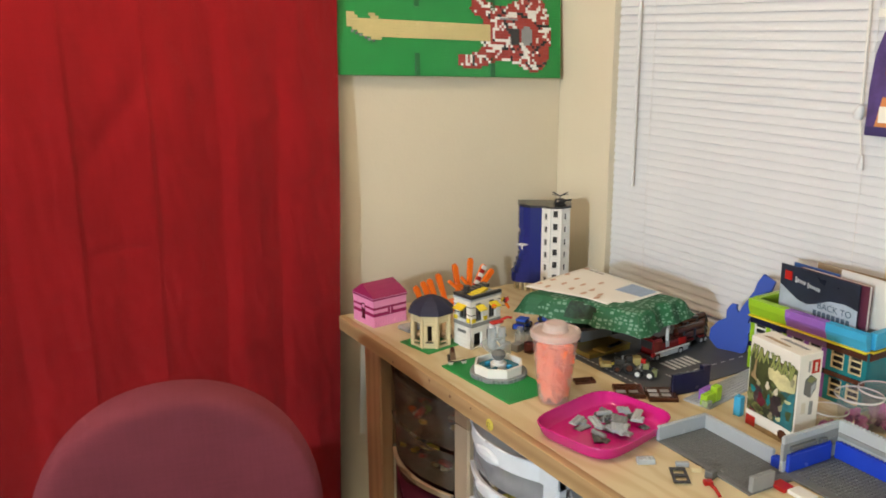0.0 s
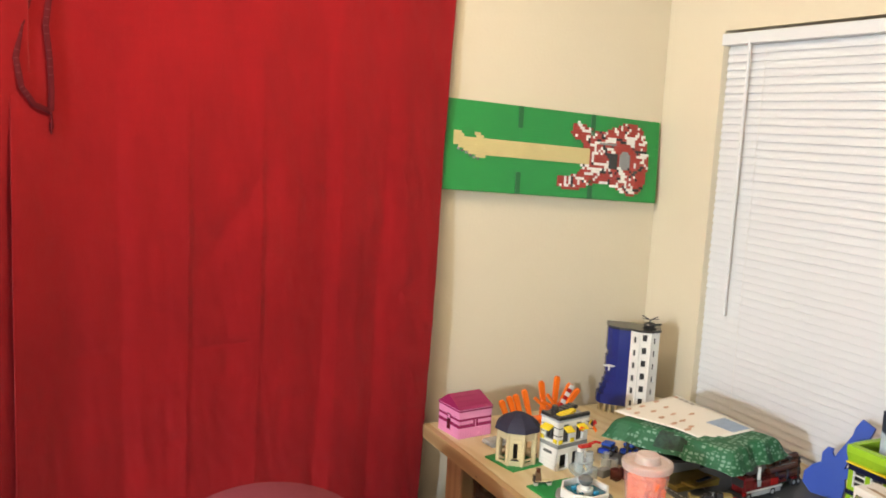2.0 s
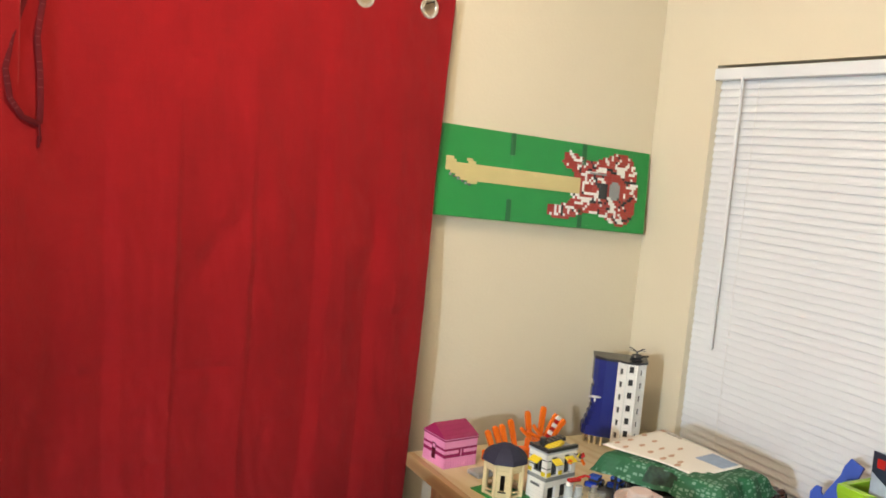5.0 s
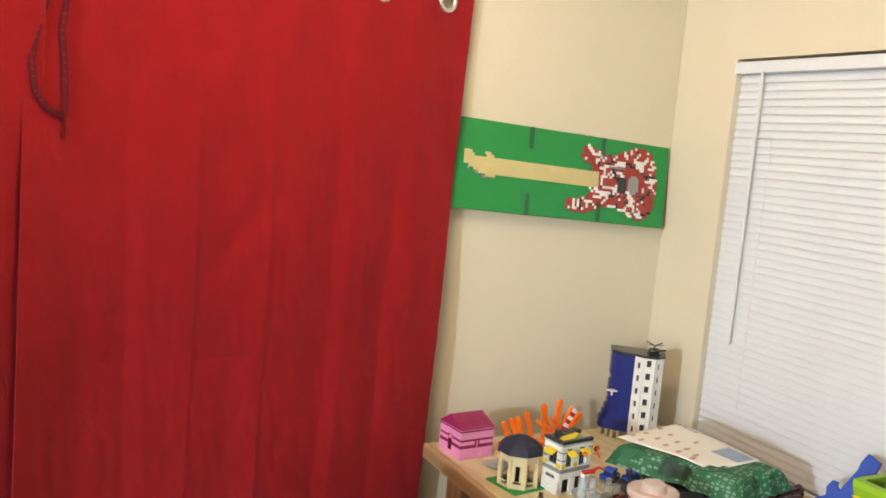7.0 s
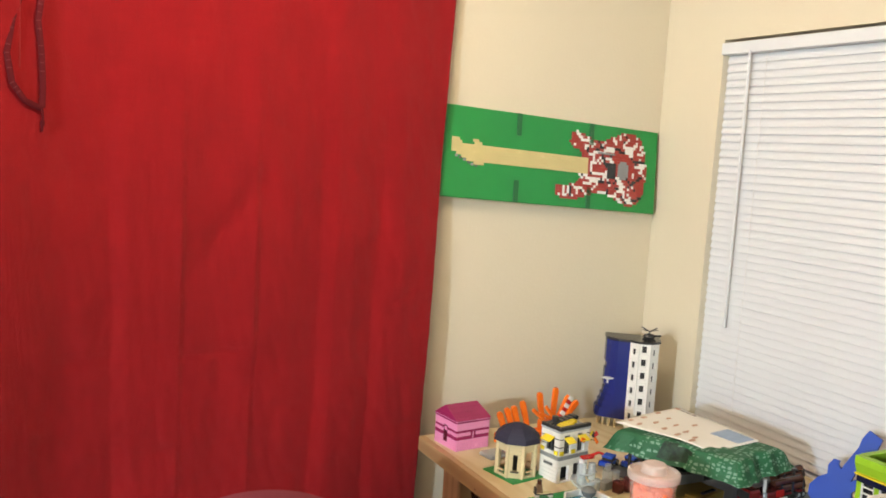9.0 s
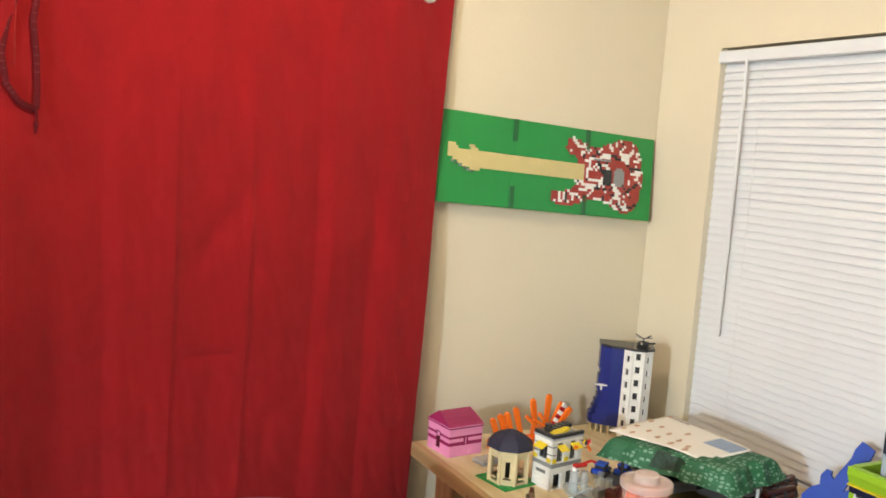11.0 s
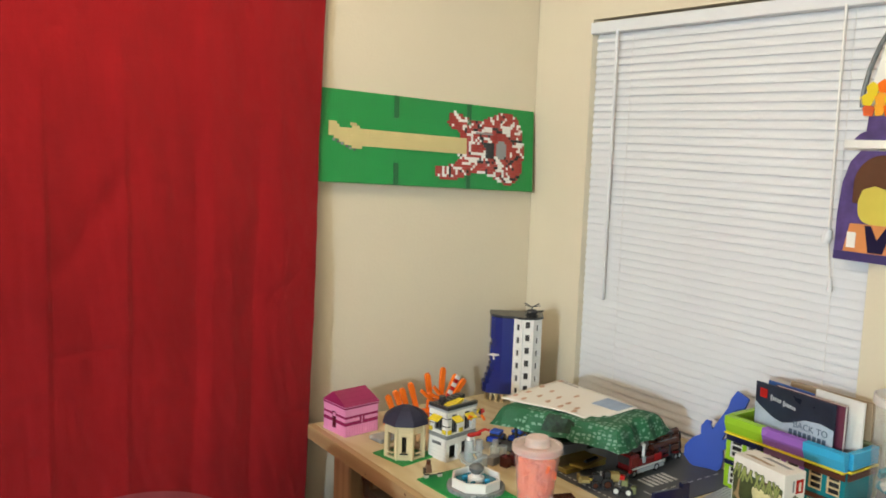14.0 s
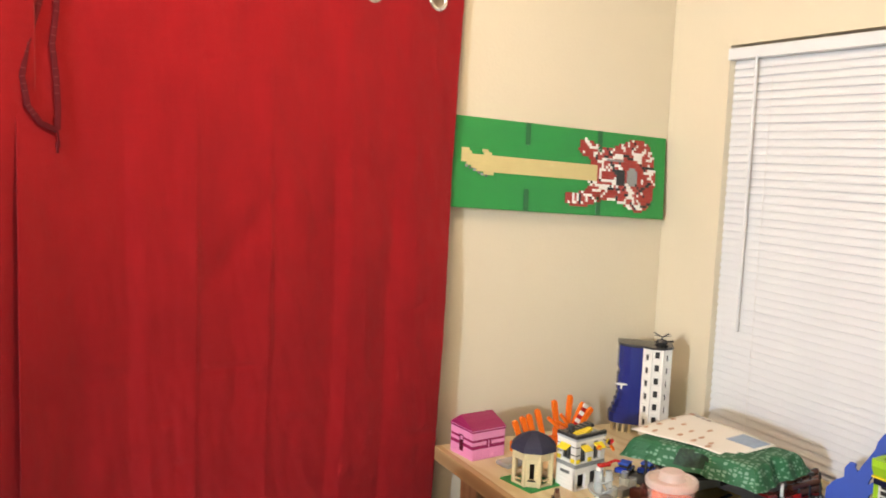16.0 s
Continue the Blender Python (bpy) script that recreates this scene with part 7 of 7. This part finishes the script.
def game_box():
    w, d, h = 0.098, 0.100, 0.176
    ob = thing("game_box", pose(1.403, 0.881, T, 0, 0, -97) @ Matrix.Diagonal((1.26, 0.56, 1.06, 1)), "white game box with a dark picture front and green lettering marks", "game box")
    part("carton", Geo().box((w / 2, d / 2, h / 2), (w, d, h), 0.0012), plastic("box_white", (0.72, 0.69, 0.64), 0.35), ob)
    part("front_picture", Geo().box((w / 2, -0.0004, h * 0.51), (w - 0.004, 0.0006, h * 0.66)), ART, ob, "dark green printed scene")
    LETTER = plastic("letter_green", (0.26, 0.30, 0.09), 0.4)
    PALE = material("box_pale_print", (0.27, 0.25, 0.15), 0.35, 0.6, 50.0, 0.02, 160.0)
    HAZE = material("box_glow_print", (0.60, 0.56, 0.30), 0.35, 0.35, 40.0, 0.02, 160.0)
    FOREST = material("box_forest_print", (0.045, 0.060, 0.020), 0.35, 0.7, 45.0, 0.02, 160.0)
    SEA = material("box_sea_print", (0.020, 0.15, 0.18), 0.35, 0.6, 40.0, 0.02, 160.0)
    DUSK = material("box_dusk_print", (0.035, 0.022, 0.030), 0.35, 0.7, 60.0, 0.02, 160.0)
    TIMBER = material("box_timber_print", (0.30, 0.21, 0.11), 0.35, 0.5, 60.0, 0.02, 160.0)

    def patch(pts, mat, out):
        part("picture_patch", Geo().prism(pts, 0, 0.0003, pose(0, -out, 0, 90, 0, 0)), mat, ob)

    def blob(x, z, rx, rz, mat, out, wave=0.15, turn=0.0):
        patch([(x + rx * math.cos(a) * (1 + wave * math.sin(3 * a + turn)), z + rz * math.sin(a) * (1 + wave * math.cos(2 * a + turn))) for a in [i * math.pi / 9 for i in range(18)]], mat, out)

    patch([(0.003, 0.146), (0.003, 0.086), (0.018, 0.078), (0.044, 0.086), (0.060, 0.146)], FOREST, 0.0007)
    patch([(0.046, 0.142), (0.050, 0.108), (0.064, 0.096), (0.0945, 0.102), (0.0945, 0.138)], HAZE, 0.0009)
    blob(0.047, 0.120, 0.007, 0.014, HAZE, 0.0010)
    patch([(0.062, 0.036), (0.0945, 0.030), (0.0945, 0.104), (0.084, 0.096), (0.074, 0.074)], SEA, 0.0010)
    patch([(0.004, 0.100), (0.010, 0.112), (0.0135, 0.140), (0.0165, 0.141), (0.0145, 0.106), (0.020, 0.092)], TIMBER, 0.0011)
    patch([(0.016, 0.052), (0.014, 0.080), (0.022, 0.090), (0.030, 0.082), (0.033, 0.054)], DUSK, 0.0012)
    patch([(0.034, 0.050), (0.032, 0.080), (0.041, 0.092), (0.050, 0.080), (0.051, 0.052)], FOREST, 0.0013)
    patch([(0.050, 0.044), (0.049, 0.074), (0.058, 0.086), (0.070, 0.074), (0.072, 0.046)], DUSK, 0.0014)
    patch([(0.044, 0.100), (0.066, 0.092), (0.080, 0.086), (0.078, 0.081), (0.060, 0.085), (0.042, 0.093)], FOREST, 0.0015)
    for x, z, rx, rz, mat in ((0.022, 0.092, 0.004, 0.006, PALE), (0.041, 0.094, 0.004, 0.0065, CREAM), (0.059, 0.090, 0.004, 0.0065, CREAM), (0.007, 0.058, 0.006, 0.010, OLIVE), (0.030, 0.062, 0.008, 0.012, MAROON), (0.012, 0.076, 0.005, 0.008, TEAL), (0.061, 0.056, 0.006, 0.009, DUSK),
                               (0.083, 0.081, 0.006, 0.004, HAZE), (0.052, 0.040, 0.005, 0.006, PALE), (0.068, 0.041, 0.005, 0.004, HAZE), (0.070, 0.064, 0.004, 0.007, PALE), (0.026, 0.043, 0.008, 0.005, FOREST), (0.045, 0.068, 0.004, 0.009, TEAL), (0.086, 0.056, 0.005, 0.012, FOREST), (0.088, 0.120, 0.004, 0.010, PALE)):
        blob(x, z, rx, rz, mat, 0.0017, 0.3, 70 * x)
    DARKLETTER = plastic("letter_shadow", (0.030, 0.045, 0.015), 0.4)
    strokes = [((-0.0042, 0), (-0.0012, 0.004), (0.0038, 0)), ((-0.003, 0), (0.003, 0), (0.0, -0.003)), ((-0.003, 0), (0.0024, -0.004), (0.0, 0.006)), ((0.0, 0), (0.0, 0.002)), ((-0.0028, 0), (0.0018, 0.003), (0.0020, -0.004)), ((-0.003, 0), (0.003, 0), (0.0, -0.005)), ((0.0024, -0.003), (-0.0024, 0.003), (0.0, 0.0))]
    xx = 0.010
    for k, marks in enumerate(strokes):
        for q, (dx, dz) in enumerate(marks):
            tall = 0.0265 if abs(dz) < 0.0035 else 0.012
            for mat, grow, out in ((DARKLETTER, 0.0022, 0.0014), (LETTER, 0.0, 0.0019)):
                part("title_mark", Geo().box((0, 0, 0), (0.0032 + grow, 0.0005, tall + grow), 0.0002, pose(xx + dx, -out - 0.00006 * q, h * 0.845 - 0.0016 * k + dz, 0, (16, -14, 9)[q % 3], 0)), mat, ob)
        xx += 0.0128 if k != 3 else 0.0105
    part("lower_band", Geo().box((w / 2, -0.0006, 0.018), (w - 0.004, 0.0004, 0.018)), WHITE, ob)
    part("red_corner", Geo().box((0.012, -0.0010, 0.012), (0.020, 0.0004, 0.020)), RED, ob)
    part("timber_band", Geo().box((w / 2, -0.0007, 0.0055), (w - 0.004, 0.0004, 0.010)), TIMBER, ob)
    part("brown_picture", Geo().cyl((0, 0, 0), 0.0095, 0.0005, 12, m=pose(0.078, -0.0012, 0.016, 90, 0, 0)), BROWN, ob)
    side = pose(w, d / 2, 0, 90, 0, 90)
    part("side_red_square", Geo().prism([(0.006, 0.138), (0.040, 0.138), (0.040, 0.163), (0.006, 0.163)], 0, 0.0006, side), RED, ob)
    part("side_pale_mark", Geo().prism([(0.018, 0.142), (0.028, 0.142), (0.028, 0.158), (0.018, 0.158)], 0, 0.0010, side), CREAM, ob)
    part("side_bar", Geo().prism([(-0.010, 0.142), (-0.003, 0.142), (-0.003, 0.162), (-0.010, 0.162)], 0, 0.0006, side), MIDGREY, ob)
    part("side_picture", Geo().prism([(-0.022, 0.102), (0.008, 0.092), (0.030, 0.108), (0.032, 0.126), (0.004, 0.136), (-0.020, 0.128)], 0, 0.0006, side), DARKGREY, ob)
    part("side_picture", Geo().prism([(-0.014, 0.127), (0.006, 0.120), (0.028, 0.126), (0.004, 0.134)], 0, 0.0010, side), OLIVE, ob)
    part("side_picture", Geo().prism([(0.010, 0.098), (0.027, 0.110), (0.028, 0.121), (0.010, 0.114)], 0, 0.0010, side), GREY, ob)
    part("side_bar", Geo().prism([(0.008, 0.060), (0.024, 0.060), (0.024, 0.085), (0.008, 0.085)], 0, 0.0006, side), MIDGREY, ob)
    part("side_bar", Geo().prism([(-0.026, 0.064), (-0.008, 0.064), (-0.008, 0.084), (-0.026, 0.084)], 0, 0.0006, side), CREAM, ob)
    part("top_marks", Geo().prism([(0.010, 0.030), (0.060, 0.022), (0.066, 0.034), (0.020, 0.044)], h, h + 0.0005), TIMBER, ob)
    part("top_marks", Geo().prism([(0.030, 0.062), (0.084, 0.056), (0.088, 0.070), (0.040, 0.078)], h, h + 0.0005), MIDGREY, ob)
    return ob


game_box()

violets = []
for nx, ny, h in ((2, 2, 0.0096), (3, 1, 0.0096), (2, 1, 0.0192)):
    me = Geo().box((0, 0, 0), (nx * 0.008, ny * 0.008, h), 0.0006).mesh("toy_brick")
    me.materials.append(plastic("violet", (0.44, 0.085, 0.30), 0.2))
    violets.append(me)
for x, y, rot, size in ((1.480, 0.750, 0, 0.76), (1.545, 0.735, 30, 1.0), (1.606, 0.726, 60, 1.0)):
    ob = thing("clear_cup", pose(x, y, T, 0, 0, rot) @ Matrix.Diagonal((size, size, size, 1)), "clear plastic party cup holding a few purple bricks", "cup", "clear cups beside the game box")
    part("beaker", Geo().lathe([(0.0, 0.0), (0.027, 0.0), (0.029, 0.004), (0.041, 0.078), (0.0435, 0.079), (0.0440, 0.081), (0.0430, 0.0825), (0.0405, 0.081), (0.0400, 0.078), (0.0282, 0.0055), (0.026, 0.002), (0.0, 0.002)], 40), CUPCLEAR, ob)
    part("rim", Geo().lathe([(0.0442, 0.0795), (0.0455, 0.0810), (0.0445, 0.0828), (0.0432, 0.0832), (0.0442, 0.0795)], 40), CUPRIM, ob, "rolled clear rim")
    for k in range(13):
        a, r, z = rnd.uniform(0, 6.28), 0.017 * math.sqrt(rnd.random()), 0.010 + 0.0026 * k
        solid("toy_brick", violets[k % 3], None, pose(x, y, T) @ Matrix.Diagonal((size, size, size, 1)) @ pose(r * math.cos(a), r * math.sin(a), z, rnd.uniform(0, 360), rnd.uniform(0, 360), rnd.uniform(0, 360)), "purple toy brick lying in a clear cup", "toy brick", "purple bricks in the cups")


tub = thing("clear_tub", pose(1.700, 0.700, T), "tall clear plastic tub with teal and lavender bricks inside", "tub")
part("wall", Geo().lathe([(0.0, 0.0), (0.058, 0.0), (0.060, 0.004), (0.066, 0.285), (0.0645, 0.285), (0.0585, 0.005), (0.0, 0.003)], 40), CUPCLEAR, tub)
part("rim", Geo().lathe([(0.066, 0.285), (0.069, 0.287), (0.069, 0.303), (0.0655, 0.305), (0.0645, 0.287), (0.066, 0.285)], 40), CUPRIM, tub, "thick clear screw rim")
tr = random.Random(21)
for k in range(40):
    a, r, z = tr.uniform(0, 6.28), 0.044 * math.sqrt(tr.random()), 0.014 + 0.0048 * k
    solid("toy_brick", Geo().box((0, 0, 0), (0.024, 0.016, 0.0096), 0.0006).studs(-0.012, -0.008, 3, 2, 0.0048, n=6), PURPLE if z < 0.10 else (TEAL if k % 3 else CREAM), tub.matrix_basis @ pose(r * math.cos(a), r * math.sin(a), z, tr.uniform(0, 360), tr.uniform(0, 360), tr.uniform(0, 360)), "coloured toy brick inside the clear tub", "toy brick", "bricks in the clear tub")


# ---- cut-out sign and printed bag beside the window ----
def hanging_sign():
    ob = thing("hanging_sign", pose(1.806, 0.957, 1.289, 0, 0, -90), "purple printed card sign with plain figure shapes, hung beside the window", "sign")
    SKY = DEEPPURPLE
    HAIR = material("card_brown", (0.10, 0.045, 0.022), 0.35, 0.2, 20.0, 0.02, 150.0)
    panel = [(0.0, 0.010), (0.30, 0.010), (0.30, 0.25), (0.042, 0.25), (0.020, 0.225), (0.006, 0.18), (0.0, 0.11)]
    part("panel", Geo().prism(panel, -0.0015, 0.0015, pose(0, 0, 0, 90, 0, 0)), SKY, ob)
    part("lower_strip", Geo().box((0.15, -0.0022, 0.020), (0.30, 0.0012, 0.018)), plastic("strip_indigo", (0.045, 0.035, 0.13), 0.4), ob)
    round_head = [(0.098 + 0.050 * math.copysign(abs(math.cos(a)) ** 0.6, math.cos(a)), 0.138 + 0.046 * math.copysign(abs(math.sin(a)) ** 0.7, math.sin(a))) for a in [i * math.pi / 16 for i in range(32)]]
    part("head_shape", Geo().prism(round_head, 0, 0.004, pose(0, -0.0018, 0, 90, 0, 0)), DULLYELLOW, ob, "plain yellow rounded shape")
    dome = [(0.100 + 0.064 * math.cos(math.radians(a)), 0.178 + 0.064 * math.sin(math.radians(a))) for a in range(0, 181, 10)] + [(0.036, 0.138), (0.046, 0.136), (0.056, 0.166), (0.084, 0.176), (0.120, 0.166), (0.150, 0.172)]
    part("cap_shape", Geo().prism(dome, 0.0, 0.006, pose(0, -0.0015, 0, 90, 0, 0)), HAIR, ob, "plain brown dome shape")
    part("orange_shape", Geo().prism([(0.022, 0.030), (0.184, 0.030), (0.172, 0.092), (0.034, 0.092)], 0, 0.003, pose(0, -0.0015, 0, 90, 0, 0)), plastic("card_orange", (0.62, 0.24, 0.08), 0.4), ob)
    for x in (0.040, 0.146):
        part("white_shape", Geo().box((x, -0.0052, 0.056), (0.020, 0.0012, 0.034)), PAPER, ob)
    part("dark_shape", Geo().prism([(0.080, 0.032), (0.112, 0.032), (0.130, 0.090), (0.116, 0.090), (0.098, 0.060), (0.082, 0.090), (0.068, 0.090)], 0, 0.0012, pose(0, -0.0046, 0, 90, 0, 0)), NAVY, ob)
    part("white_bar", Geo().box((0.155, -0.004, 0.264), (0.300, 0.008, 0.018), 0.001), WHITE, ob)
    part("purple_shape", Geo().prism([(0.048, 0.272), (0.210, 0.272), (0.210, 0.325), (0.052, 0.325)], -0.0015, 0.0015, pose(0, 0, 0, 90, 0, 0)), SKY, ob)
    part("purple_arc", Geo().prism([(0.022, 0.272), (0.050, 0.272), (0.050, 0.292), (0.036, 0.286)], -0.0012, 0.0012, pose(0, 0, 0, 90, 0, 0)), SKY, ob)
    cols = (YELLOW, ORANGE, plastic("card_amber", (0.80, 0.36, 0.02), 0.4), plastic("card_red", (0.62, 0.10, 0.02), 0.4))
    fr = random.Random(3)
    for k in range(15):
        cx, cz = 0.052 + 0.024 * (k % 5) + fr.uniform(-0.006, 0.006), 0.336 + 0.024 * (k // 5) + fr.uniform(-0.006, 0.006)
        poly = [(cx + fr.uniform(0.013, 0.020) * math.cos(a), cz + fr.uniform(0.013, 0.020) * math.sin(a)) for a in (0.3, 1.6, 2.8, 4.1, 5.3)]
        part("flame_facet", Geo().prism(poly, 0.0, 0.002, pose(0, -0.0016 - 0.0003 * k, 0, 90, 0, 0)), cols[fr.randrange(4)], ob)
    arc = [(0.034, 0, 0.342), (0.034, 0, 0.375), (0.044, 0, 0.424), (0.062, 0, 0.472), (0.084, 0, 0.512), (0.102, 0, 0.56)]
    part("dark_arc", Geo().tube(arc, 0.0055, 8), DARKGREY, ob)
    part("dark_arc", Geo().tube([(0.035, 0, 0.384), (0.09, -0.001, 0.392), (0.13, 0, 0.390)], 0.0026, 8), DARKGREY, ob)
    part("grey_frame", Geo().prism([(0.080, 0.435), (0.110, 0.428), (0.135, 0.405), (0.150, 0.405), (0.150, 0.425), (0.125, 0.447), (0.098, 0.453), (0.104, 0.50), (0.092, 0.50)], -0.002, 0.002, pose(0, -0.004, 0, 90, 0, 0)), MIDGREY, ob)
    part("pale_card", Geo().prism([(0.052, 0.392), (0.20, 0.392), (0.20, 0.55), (0.10, 0.53), (0.072, 0.47)], -0.0008, 0.0008, pose(0, 0.003, 0, 90, 0, 0)), PAPER, ob)
    part("hanger", Geo().tube([(0.15, 0.008, 0.27), (0.15, 0.016, 0.59)], 0.0012, 6), CORD, ob)
    return ob


hanging_sign()
